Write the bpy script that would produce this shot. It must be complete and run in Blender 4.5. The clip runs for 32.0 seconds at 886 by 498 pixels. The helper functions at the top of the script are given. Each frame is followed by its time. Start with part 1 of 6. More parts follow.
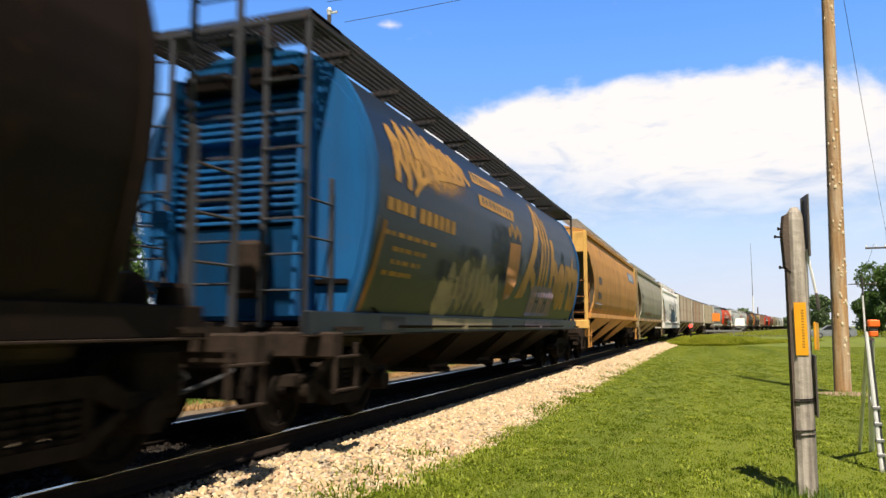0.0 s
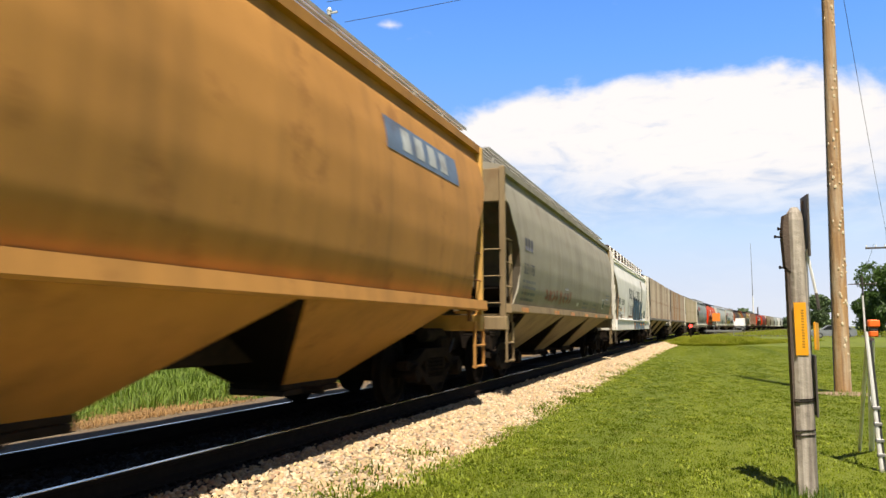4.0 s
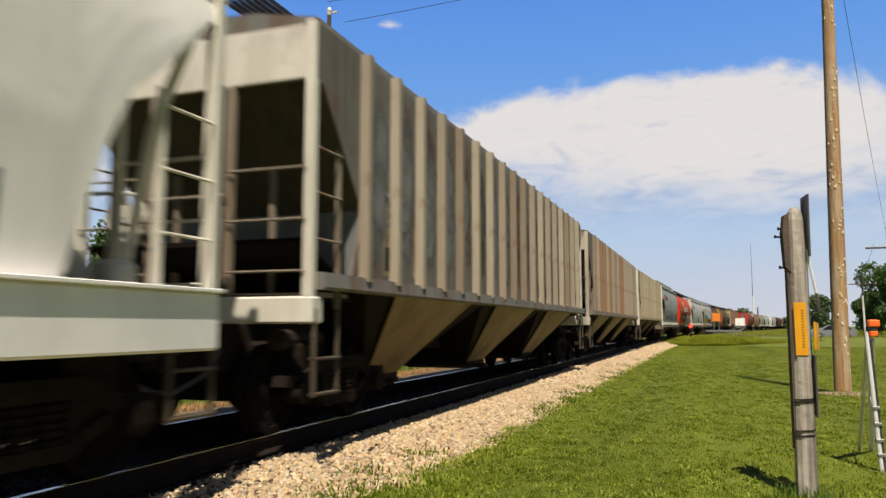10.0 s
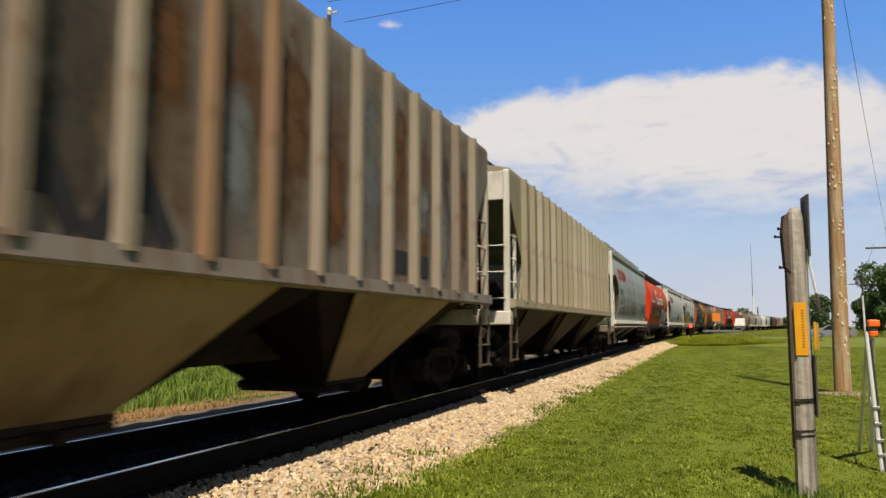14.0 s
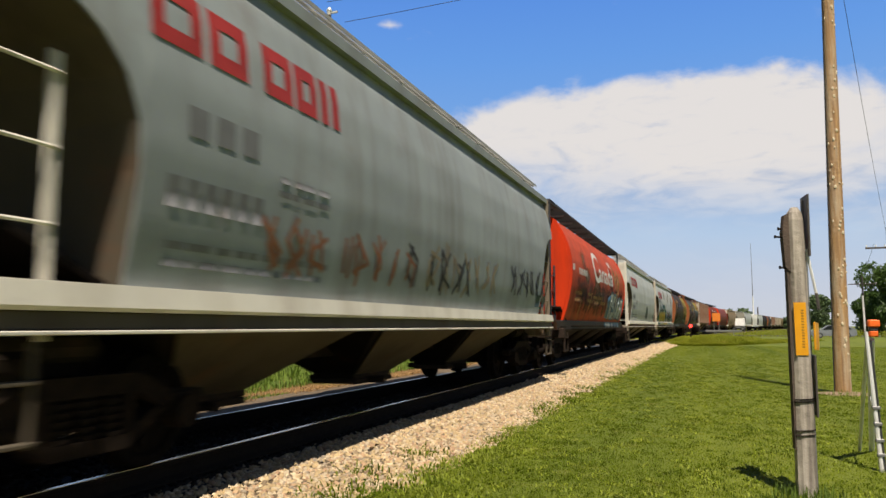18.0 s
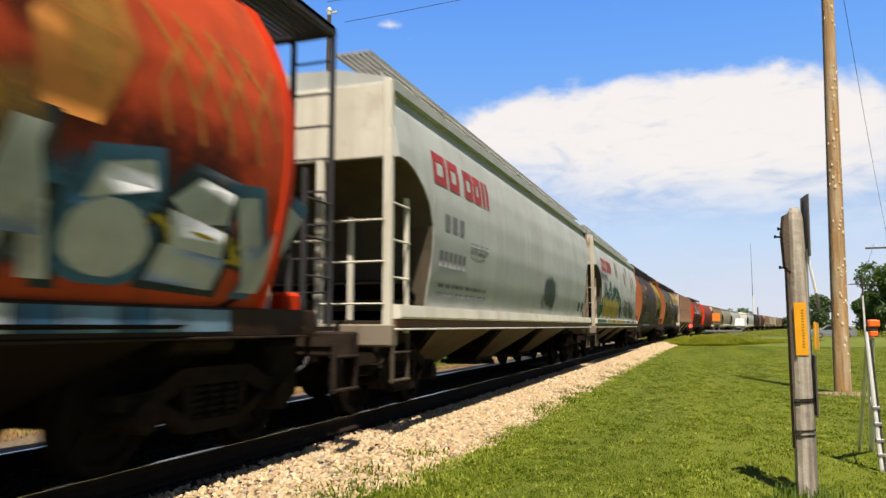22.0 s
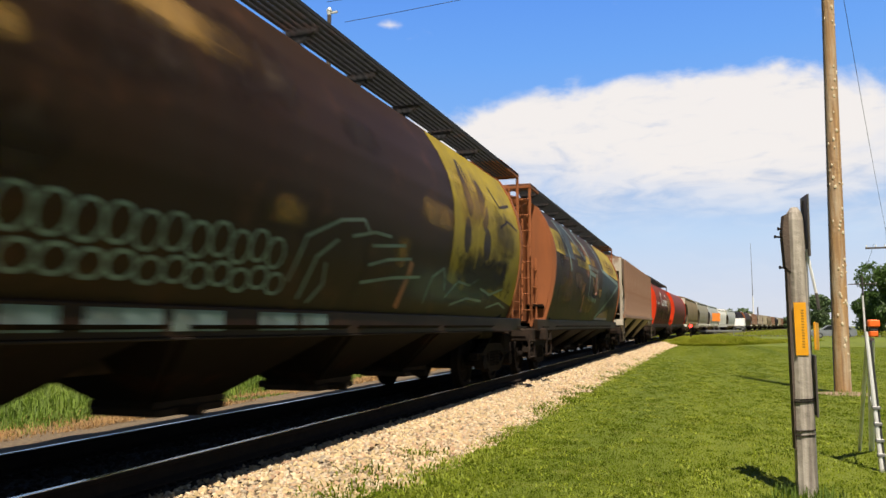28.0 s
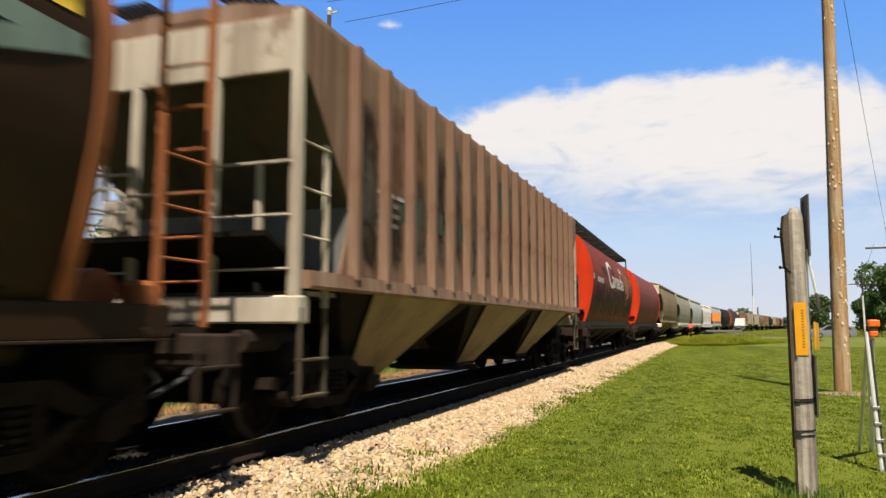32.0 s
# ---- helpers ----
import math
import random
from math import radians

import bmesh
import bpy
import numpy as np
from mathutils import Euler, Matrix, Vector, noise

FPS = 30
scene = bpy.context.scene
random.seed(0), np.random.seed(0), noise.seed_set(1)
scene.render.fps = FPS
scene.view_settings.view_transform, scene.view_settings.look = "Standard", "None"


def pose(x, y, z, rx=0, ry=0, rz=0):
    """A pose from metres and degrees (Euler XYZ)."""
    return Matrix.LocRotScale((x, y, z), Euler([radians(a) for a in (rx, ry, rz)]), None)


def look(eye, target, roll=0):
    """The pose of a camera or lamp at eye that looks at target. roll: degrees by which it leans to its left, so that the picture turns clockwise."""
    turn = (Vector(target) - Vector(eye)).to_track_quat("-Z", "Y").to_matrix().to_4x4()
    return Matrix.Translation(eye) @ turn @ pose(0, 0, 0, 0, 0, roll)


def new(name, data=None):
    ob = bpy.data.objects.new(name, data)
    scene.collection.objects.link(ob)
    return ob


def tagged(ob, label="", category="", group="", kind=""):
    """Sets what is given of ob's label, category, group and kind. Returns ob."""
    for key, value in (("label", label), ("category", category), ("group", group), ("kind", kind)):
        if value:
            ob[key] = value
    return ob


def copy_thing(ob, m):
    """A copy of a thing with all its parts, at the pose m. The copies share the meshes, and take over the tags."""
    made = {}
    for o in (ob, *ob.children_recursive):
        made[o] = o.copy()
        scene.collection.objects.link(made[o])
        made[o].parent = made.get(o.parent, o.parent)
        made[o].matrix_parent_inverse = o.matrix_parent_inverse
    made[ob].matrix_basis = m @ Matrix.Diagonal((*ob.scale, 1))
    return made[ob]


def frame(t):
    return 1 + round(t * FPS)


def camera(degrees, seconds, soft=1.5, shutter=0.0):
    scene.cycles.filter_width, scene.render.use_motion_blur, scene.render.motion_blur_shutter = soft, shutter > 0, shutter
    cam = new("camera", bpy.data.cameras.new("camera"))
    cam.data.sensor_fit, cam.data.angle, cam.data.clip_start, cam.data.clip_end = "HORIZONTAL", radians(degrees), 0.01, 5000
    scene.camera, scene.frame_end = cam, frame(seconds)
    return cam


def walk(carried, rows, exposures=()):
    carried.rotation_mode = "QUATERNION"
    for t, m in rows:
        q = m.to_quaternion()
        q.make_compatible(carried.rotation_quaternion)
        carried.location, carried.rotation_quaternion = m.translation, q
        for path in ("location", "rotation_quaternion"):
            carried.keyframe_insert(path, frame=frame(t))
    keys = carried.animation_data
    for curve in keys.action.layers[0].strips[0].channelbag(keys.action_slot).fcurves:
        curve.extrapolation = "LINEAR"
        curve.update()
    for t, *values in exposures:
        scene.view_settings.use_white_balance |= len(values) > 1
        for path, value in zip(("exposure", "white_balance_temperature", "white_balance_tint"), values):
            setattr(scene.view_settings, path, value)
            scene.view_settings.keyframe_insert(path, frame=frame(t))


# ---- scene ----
# World: z = 0 is the lawn; the track runs along +y at x = TRACK_X; the train comes towards -y.
TRACK_X, RAIL_Z = -4.955, 0.35
SPEED = 6.83
LENGTH = 32.0


def swing(y):
    """How far the line has bent to the right at y: straight, a gentle curve from 30 m to 177 m, straight again."""
    q = np.clip(np.asarray(y, float) - 30, 0, 147)
    return 0.00048 * q * q + 0.00096 * 147 * np.clip(np.asarray(y, float) - 177, 0, None)


def heading(y):
    return math.degrees(-math.atan(0.00096 * min(max(y - 30, 0), 147)))


cam = camera(62.0, LENGTH, soft=1.5, shutter=0.5)
EYE = pose(0, 0, 1.44, 90 + 5.95, 0, 19.7)
walk(cam, [(0.0, EYE), (LENGTH, EYE)],
     [(t, e, 6800, 12) for t, e in ((0.0, 0.76), (7.0, 0.75), (8.0, 0.60), (9.5, 0.38), (11.0, 0.35), (19.0, 0.35), (20.5, 0.45), (22.0, 0.62), (25.0, 0.59), (28.0, 0.58), (LENGTH, 0.58))])

# ---- light ----
SUN_EL, SUN_SIDE = radians(62), radians(22)
world = bpy.data.worlds.new("sky")
scene.world = world
world.use_nodes = True
wn = world.node_tree.nodes
sky = wn.new("ShaderNodeTexSky")
sky.sky_type = "NISHITA"
sky.sun_disc = False
sky.sun_elevation = SUN_EL
sky.sun_rotation = math.pi - SUN_SIDE
sky.air_density, sky.dust_density, sky.ozone_density = 0.7, 0.15, 2.0
wn["Background"].inputs["Strength"].default_value = 0.05
world.node_tree.links.new(sky.outputs["Color"], wn["Background"].inputs["Color"])
sun = new("sun", bpy.data.lights.new("sun", "SUN"))
sun.data.energy, sun.data.angle, sun.data.color = 5.0, radians(0.53), (1.0, 0.94, 0.84)
to_sun = Vector((math.sin(SUN_SIDE) * math.cos(SUN_EL), -math.cos(SUN_SIDE) * math.cos(SUN_EL), math.sin(SUN_EL)))
sun.matrix_world = look(to_sun * 50, (0, 0, 0))


# ---- materials ----
def mat(name, col, col2=None, scale=3.0, stretch=(1, 1, 1), rough=0.6, metal=0.0, bump=0.0, bump_scale=40.0,
        streak=None, streak_amt=0.0, streak_scale=2.0, spots=None, spots_amt=0.0, per_object=0.0, per_island=0.0, spec=0.5):
    """Weathered surface: two-tone noise, vertical streaks of dirt, patches and fine relief."""
    m = bpy.data.materials.new(name)
    m.use_nodes = True
    nt = m.node_tree
    nodes, links = nt.nodes, nt.links
    bs = nodes["Principled BSDF"]
    bs.inputs["Roughness"].default_value = rough
    bs.inputs["Metallic"].default_value = metal
    bs.inputs["Specular IOR Level"].default_value = spec
    tc = nodes.new("ShaderNodeTexCoord")

    def noise_tex(scl, stre, detail=5.0, ro=0.6):
        mp = nodes.new("ShaderNodeMapping")
        mp.inputs["Scale"].default_value = stre
        links.new(tc.outputs["Object"], mp.inputs["Vector"])
        n = nodes.new("ShaderNodeTexNoise")
        n.inputs["Scale"].default_value, n.inputs["Detail"].default_value, n.inputs["Roughness"].default_value = scl, detail, ro
        links.new(mp.outputs["Vector"], n.inputs["Vector"])
        return n.outputs["Fac"]

    def ramp(fac, lo, hi):
        r = nodes.new("ShaderNodeMapRange")
        r.inputs["From Min"].default_value, r.inputs["From Max"].default_value = lo, hi
        links.new(fac, r.inputs["Value"])
        return r.outputs["Result"]

    def mix(fac, a, b, mode="MIX"):
        x = nodes.new("ShaderNodeMix")
        x.data_type, x.blend_type = "RGBA", mode
        for sock, val in ((x.inputs["Factor"], fac), (x.inputs["A"], a), (x.inputs["B"], b)):
            if isinstance(val, (tuple, list)):
                sock.default_value = (*val[:3], 1)
            elif isinstance(val, (int, float)):
                sock.default_value = val
            else:
                links.new(val, sock)
        return x.outputs["Result"]

    def times(a, k):
        q = nodes.new("ShaderNodeMath")
        q.operation = "MULTIPLY"
        links.new(a, q.inputs[0])
        if isinstance(k, (int, float)):
            q.inputs[1].default_value = k
        else:
            links.new(k, q.inputs[1])
        return q.outputs[0]

    c2 = col2 or tuple(c * 0.7 for c in col)
    out = mix(ramp(noise_tex(scale, stretch), 0.3, 0.7), col, c2)
    if streak:
        s = ramp(noise_tex(streak_scale, (1.0, 1.0, 0.10), 6.0, 0.65), 0.46, 0.72)
        out = mix(times(s, streak_amt), out, streak)
    if spots:
        s = ramp(noise_tex(1.3, (1, 1, 1), 8.0, 0.7), 0.56, 0.66)
        out = mix(times(s, spots_amt), out, spots)
    if per_object:
        oi = nodes.new("ShaderNodeObjectInfo")
        hs = nodes.new("ShaderNodeHueSaturation")
        links.new(out, hs.inputs["Color"])
        links.new(ramp(oi.outputs["Random"], -1 / (2 * per_object) + 0.5, 1 / (2 * per_object) + 0.5), hs.inputs["Value"])
        add = nodes.new("ShaderNodeMath")
        add.operation = "ADD"
        add.inputs[1].default_value = 0.5
        links.new(hs.inputs["Value"].links[0].from_socket, add.inputs[0])
        links.new(add.outputs[0], hs.inputs["Value"])
        out = hs.outputs["Color"]
    if per_island:
        ge = nodes.new("ShaderNodeNewGeometry")
        hs = nodes.new("ShaderNodeHueSaturation")
        links.new(out, hs.inputs["Color"])
        r = nodes.new("ShaderNodeMapRange")
        r.inputs["To Min"].default_value, r.inputs["To Max"].default_value = 1 - per_island, 1 + per_island
        links.new(ge.outputs["Random Per Island"], r.inputs["Value"])
        links.new(r.outputs["Result"], hs.inputs["Value"])
        out = hs.outputs["Color"]
    links.new(out, bs.inputs["Base Color"])
    if bump:
        b = nodes.new("ShaderNodeBump")
        b.inputs["Strength"].default_value, b.inputs["Distance"].default_value = bump, 0.02
        links.new(noise_tex(bump_scale, (1, 1, 1), 4.0), b.inputs["Height"])
        links.new(b.outputs["Normal"], bs.inputs["Normal"])
    return m


def paint(name, col, dirt=(0.10, 0.075, 0.05), amt=0.5, rough=0.6, rust=0.25, spec=0.08, fine=2.0):
    return mat(name, col, tuple(c * 0.82 for c in col), scale=0.9, rough=rough, streak=dirt, streak_amt=amt, streak_scale=fine,
               spots=(0.16, 0.06, 0.025), spots_amt=rust, bump=0.06, bump_scale=25, spec=spec)


M = dict(
    steel=mat("steel_dark", (0.022, 0.017, 0.014), (0.045, 0.031, 0.023), scale=6, rough=0.8, bump=0.2, spec=0.03),
    truck=mat("bogie_steel", (0.011, 0.009, 0.0075), (0.024, 0.017, 0.012), scale=9, rough=0.9, bump=0.25, spec=0.03),
    wheel=mat("wheel_steel", (0.013, 0.010, 0.008), (0.008, 0.006, 0.005), scale=8, rough=0.8, spec=0.03),
    tread=mat("wheel_tread", (0.5, 0.48, 0.45), (0.4, 0.38, 0.35), scale=20, rough=0.3, metal=0.9),
    rail=mat("rail_rust", (0.022, 0.015, 0.011), (0.014, 0.010, 0.008), scale=8, rough=0.9, spec=0.1),
    railtop=mat("rail_polished", (0.62, 0.62, 0.62), (0.5, 0.5, 0.5), scale=4, rough=0.22, metal=1.0),
    tie=mat("sleeper_wood", (0.034, 0.026, 0.019), (0.02, 0.016, 0.013), scale=7, stretch=(0.3, 1, 1), rough=0.9, bump=0.5, per_object=0.3, spec=0.1),
    wood=mat("weathered_grey_wood", (0.50, 0.44, 0.36), (0.22, 0.185, 0.15), scale=5, stretch=(4, 4, 0.25), rough=0.9, bump=0.5, bump_scale=18,
             streak=(0.08, 0.06, 0.045), streak_amt=0.8, streak_scale=11),
    pole=mat("pole_wood", (0.46, 0.27, 0.115), (0.25, 0.14, 0.065), scale=4, stretch=(5, 5, 0.2), rough=0.85, bump=0.6, bump_scale=14,
             streak=(0.52, 0.44, 0.32), streak_amt=0.75, streak_scale=8),
    white=mat("white_paint", (0.78, 0.78, 0.76), (0.62, 0.61, 0.58), scale=5, rough=0.5, streak=(0.3, 0.22, 0.15), streak_amt=0.3),
    black=mat("black_paint", (0.03, 0.03, 0.032), (0.05, 0.05, 0.05), scale=6, rough=0.6),
    orange=mat("orange_plastic", (0.95, 0.16, 0.015), (0.85, 0.13, 0.015), scale=9, rough=0.5),
    yellow=mat("yellow_sign", (0.80, 0.36, 0.008), (0.66, 0.28, 0.006), scale=5, rough=0.45),
    tin=mat("sign_aluminium", (0.30, 0.30, 0.30), (0.22, 0.21, 0.2), scale=4, rough=0.5, metal=0.6),
    wire=mat("wire", (0.03, 0.03, 0.03), rough=0.6),
    glass=mat("dark_glass", (0.015, 0.018, 0.02), rough=0.5, spec=0.08),
    reflect=mat("reflective_tape", (0.75, 0.28, 0.03), (0.6, 0.2, 0.02), scale=9, rough=0.4, streak=(0.2, 0.12, 0.06), streak_amt=0.5),
    mark=mat("stencil_black", (0.04, 0.04, 0.045), (0.09, 0.085, 0.08), scale=10, rough=0.6),
    mark_w=mat("stencil_white", (0.72, 0.70, 0.66), (0.5, 0.46, 0.4), scale=6, rough=0.6),
)


# ---- geometry helpers ----
class Geo:
    """Collects pieces of one mesh."""

    def __init__(self):
        self.v, self.f = [], []

    def add(self, verts, faces):
        n = len(self.v)
        self.v += [tuple(p) for p in verts]
        self.f += [tuple(i + n for i in q) for q in faces]
        return self

    def box(self, c, s, b=0.0, m=None):
        """Box with chamfered edges: centre, size, chamfer, optional turn."""
        h = [q / 2 for q in s]
        b = min(b, *(q * 0.45 for q in h))
        signs = [(x, y, z) for x in (-1, 1) for y in (-1, 1) for z in (-1, 1)]
        vs, idx = [], {}
        if b <= 0:
            for g in signs:
                idx[g] = len(vs)
                vs.append([g[k] * h[k] for k in range(3)])
            fs = []
            for k in range(3):
                i, j = (k + 1) % 3, (k + 2) % 3
                for s1 in (-1, 1):
                    q = []
                    for a, d in ((-1, -1), (1, -1), (1, 1), (-1, 1)):
                        g = [0, 0, 0]
                        g[k], g[i], g[j] = s1, a, d
                        q.append(idx[tuple(g)])
                    fs.append(q if s1 > 0 else q[::-1])
        else:
            for g in signs:
                for k in range(3):
                    idx[g, k] = len(vs)
                    vs.append([g[a] * (h[a] - (0 if a == k else b)) for a in range(3)])
            fs = []
            for k in range(3):
                i, j = (k + 1) % 3, (k + 2) % 3
                for s1 in (-1, 1):
                    q = []
                    for a, d in ((-1, -1), (1, -1), (1, 1), (-1, 1)):
                        g = [0, 0, 0]
                        g[k], g[i], g[j] = s1, a, d
                        q.append(idx[tuple(g), k])
                    fs.append(q)
                for a in (-1, 1):
                    for d in (-1, 1):
                        g0, g1 = [0, 0, 0], [0, 0, 0]
                        g0[k], g1[k] = -1, 1
                        g0[i] = g1[i] = a
                        g0[j] = g1[j] = d
                        g0, g1 = tuple(g0), tuple(g1)
                        fs.append([idx[g0, i], idx[g1, i], idx[g1, j], idx[g0, j]])
            for g in signs:
                fs.append([idx[g, 0], idx[g, 1], idx[g, 2]])
        c = Vector(c)
        vs = [(c + (m @ Vector(p) if m else Vector(p))) for p in vs]
        return self.add(vs, fs)

    def tube(self, pts, r, n=6, r2=None, cap=True):
        """Round bar through points."""
        pts = [Vector(p) for p in pts]
        rings, k = [], len(pts)
        for i, p in enumerate(pts):
            d = (pts[min(i + 1, k - 1)] - pts[max(i - 1, 0)]).normalized()
            a = Vector((0, 0, 1)) if abs(d.z) < 0.9 else Vector((1, 0, 0))
            u = d.cross(a).normalized()
            w = d.cross(u)
            rr = r if r2 is None else r + (r2 - r) * i / (k - 1)
            rings.append([p + (u * math.cos(t) + w * math.sin(t)) * rr for t in (2 * math.pi * j / n for j in range(n))])
        return self.loft(rings, cap)

    def loft(self, rings, cap=True, closed=True):
        n = len(rings[0])
        vs = [p for r in rings for p in r]
        fs = []
        for i in range(len(rings) - 1):
            for j in range(n if closed else n - 1):
                a, b = i * n + j, i * n + (j + 1) % n
                fs.append((a, b, b + n, a + n))
        if cap:
            fs.append(tuple(range(n))[::-1])
            fs.append(tuple(range((len(rings) - 1) * n, len(rings) * n)))
        return self.add(vs, fs)

    def prism(self, poly, a, b, axis=0):
        """Polygon of (u, v) pushed from a to b along an axis."""
        def at(u, v, w):
            return ((w, u, v), (u, w, v), (u, v, w))[axis]
        return self.loft([[at(u, v, w) for u, v in poly] for w in (a, b)])

    def part(self, name, material, parent=None, label="", smooth=False, at=None):
        me = bpy.data.meshes.new(name)
        me.from_pydata(self.v, [], self.f)
        bm = bmesh.new()
        bm.from_mesh(me)
        bmesh.ops.recalc_face_normals(bm, faces=bm.faces)
        bm.to_mesh(me)
        bm.free()
        me.materials.append(material)
        if smooth:
            me.shade_smooth()
            me.set_sharp_from_angle(angle=radians(35))
        ob = new(name, me)
        ob.parent = parent
        if at is not None:
            ob.matrix_basis = at
        if label:
            tagged(ob, label)
        return ob


def thing(name, label, category, group="", at=None):
    e = new(name)
    e.empty_display_size = 0.2
    if at is not None:
        e.matrix_basis = at
    return tagged(e, label, category, group)


# ---- ground ----
def thin_leaf(m, share=0.42):
    """Lets sunlight through thin leaves and blades."""
    nt = m.node_tree
    bs, out = nt.nodes["Principled BSDF"], nt.nodes["Material Output"]
    tr, mx = nt.nodes.new("ShaderNodeBsdfTranslucent"), nt.nodes.new("ShaderNodeMixShader")
    nt.links.new(bs.inputs["Base Color"].links[0].from_socket, tr.inputs["Color"])
    mx.inputs[0].default_value = share
    nt.links.new(bs.outputs[0], mx.inputs[1])
    nt.links.new(tr.outputs[0], mx.inputs[2])
    nt.links.new(mx.outputs[0], out.inputs["Surface"])


def raw_mesh(name, verts, faces, material, smooth=False):
    me = bpy.data.meshes.new(name)
    verts, faces = np.asarray(verts, np.float32), np.asarray(faces, np.int32)
    k = faces.shape[1]
    me.vertices.add(len(verts))
    me.vertices.foreach_set("co", verts.ravel())
    me.loops.add(faces.size)
    me.loops.foreach_set("vertex_index", faces.ravel())
    me.polygons.add(len(faces))
    me.polygons.foreach_set("loop_start", np.arange(0, faces.size, k, dtype=np.int32))
    me.update(calc_edges=True)
    me.materials.append(material)
    if smooth:
        me.shade_smooth()
    return new(name, me)


lawn = mat("lawn_soil_and_grass", (0.135, 0.16, 0.005), (0.085, 0.112, 0.004), scale=0.42, stretch=(1.7, 0.07, 1), rough=0.95, bump=0.8, bump_scale=30,
           spots=(0.16, 0.15, 0.02), spots_amt=0.4)
blade = mat("grass_blades", (0.207, 0.25, 0.006), (0.09, 0.135, 0.003), scale=0.42, stretch=(1.7, 0.07, 1), rough=0.75, per_island=0.28, spots=(0.22, 0.20, 0.02), spots_amt=0.5, spec=0.25)
weed = mat("weed_leaves", (0.19, 0.24, 0.014), (0.27, 0.31, 0.025), scale=2, rough=0.6, per_island=0.35)
tuft = mat("dark_tuft_blades", (0.135, 0.175, 0.006), (0.075, 0.115, 0.004), scale=1.2, rough=0.75, per_island=0.35, spec=0.2)
tall = mat("tall_grass_blades", (0.17, 0.23, 0.025), (0.10, 0.17, 0.018), scale=0.4, rough=0.7, per_island=0.4)
rank = mat("rank_growth_blades", (0.27, 0.28, 0.02), (0.18, 0.22, 0.015), scale=0.25, rough=0.8, per_island=0.22, spots=(0.34, 0.27, 0.03), spots_amt=0.7, spec=.2)
dry = mat("dry_grass_blades", (0.44, 0.26, 0.10), (0.30, 0.18, 0.07), scale=1.5, rough=0.8, per_island=0.4)
stone = mat("ballast_limestone", (0.47, 0.345, 0.175), (0.27, 0.18, 0.095), scale=12, rough=0.9, bump=0.3, per_island=0.6)
sn = stone.node_tree
kind_of, shade, tint = sn.nodes.new("ShaderNodeNewGeometry"), sn.nodes.new("ShaderNodeValToRGB"), sn.nodes.new("ShaderNodeMix")
tint.data_type, tint.inputs["Factor"].default_value = "RGBA", 0.55
spin = sn.nodes.new("ShaderNodeMath")
spin.operation, spin.inputs[1].default_value = "MULTIPLY", 7.0
part_of = sn.nodes.new("ShaderNodeMath")
part_of.operation = "FRACT"
sn.links.new(kind_of.outputs["Random Per Island"], spin.inputs[0])
sn.links.new(spin.outputs[0], part_of.inputs[0])
sn.links.new(part_of.outputs[0], shade.inputs["Fac"])
shade.color_ramp.interpolation = "CONSTANT"
shade.color_ramp.elements[0].color, shade.color_ramp.elements[1].color = (.50, .37, .19, 1), (.17, .12, .08, 1)
shade.color_ramp.elements[1].position = .9
for at_, col_ in ((.35, (.64, .53, .37, 1)), (.6, (.44, .26, .16, 1)), (.75, (.32, .27, .21, 1))):
    shade.color_ramp.elements.new(at_).color = col_
sn.links.new(sn.nodes["Principled BSDF"].inputs["Base Color"].links[0].from_socket, tint.inputs["A"])
sn.links.new(shade.outputs["Color"], tint.inputs["B"])
sn.links.new(tint.outputs["Result"], sn.nodes["Principled BSDF"].inputs["Base Color"])
# Oily stones, coloured darker still for the shade under the train.
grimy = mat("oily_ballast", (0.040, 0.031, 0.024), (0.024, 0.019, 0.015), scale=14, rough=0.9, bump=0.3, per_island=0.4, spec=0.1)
ballast = mat("ballast_bed", (0.20, 0.14, 0.075), (0.07, 0.05, 0.03), scale=22, rough=0.95, bump=1.0, bump_scale=28)
bn = ballast.node_tree
# Blackens the bed along the track: oil plus the train's shade as colour.
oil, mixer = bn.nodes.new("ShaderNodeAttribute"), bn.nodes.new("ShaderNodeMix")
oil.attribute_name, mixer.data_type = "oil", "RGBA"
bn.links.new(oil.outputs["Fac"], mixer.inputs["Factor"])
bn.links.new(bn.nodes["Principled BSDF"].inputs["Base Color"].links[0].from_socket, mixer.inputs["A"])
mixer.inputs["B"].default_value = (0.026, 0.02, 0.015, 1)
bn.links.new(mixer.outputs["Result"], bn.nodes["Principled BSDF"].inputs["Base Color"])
for grassy in (blade, weed, tuft, tall, rank, dry):
    thin_leaf(grassy)
dirt = mat("dry_dirt", (0.30, 0.21, 0.13), (0.20, 0.14, 0.08), scale=3, rough=0.95, bump=0.5)

# cross profile of the railway bank: lawn, shoulder, bed between the rails, far shoulder, far field
BED = [(-9.6, -0.08), (-8.5, 0.03), (-7.7, 0.13), (-6.75, 0.15), (-6.3, 0.15), (-4.05, 0.145), (-3.6, 0.135), (-3.3, 0.085), (-2.75, 0.015), (-2.3, -0.06)]


def bank_z(x):
    return np.interp(x, [p[0] for p in BED], [p[1] for p in BED])


def make_ground():
    xs = np.array([-2500, -900, -300, -120, -50, -25, -14, -9.0, -2.9, 0, 6, 14, 30, 60, 150, 400, 1000, 2500.0])
    ys = np.array([-600, -100, -20, 0, 5, 10, 20, 40, 80, 160, 320, 700, 1500, 3500.0])
    gx, gy = np.meshgrid(xs, ys)
    z = np.where(gx < -5, -0.14, -0.005)
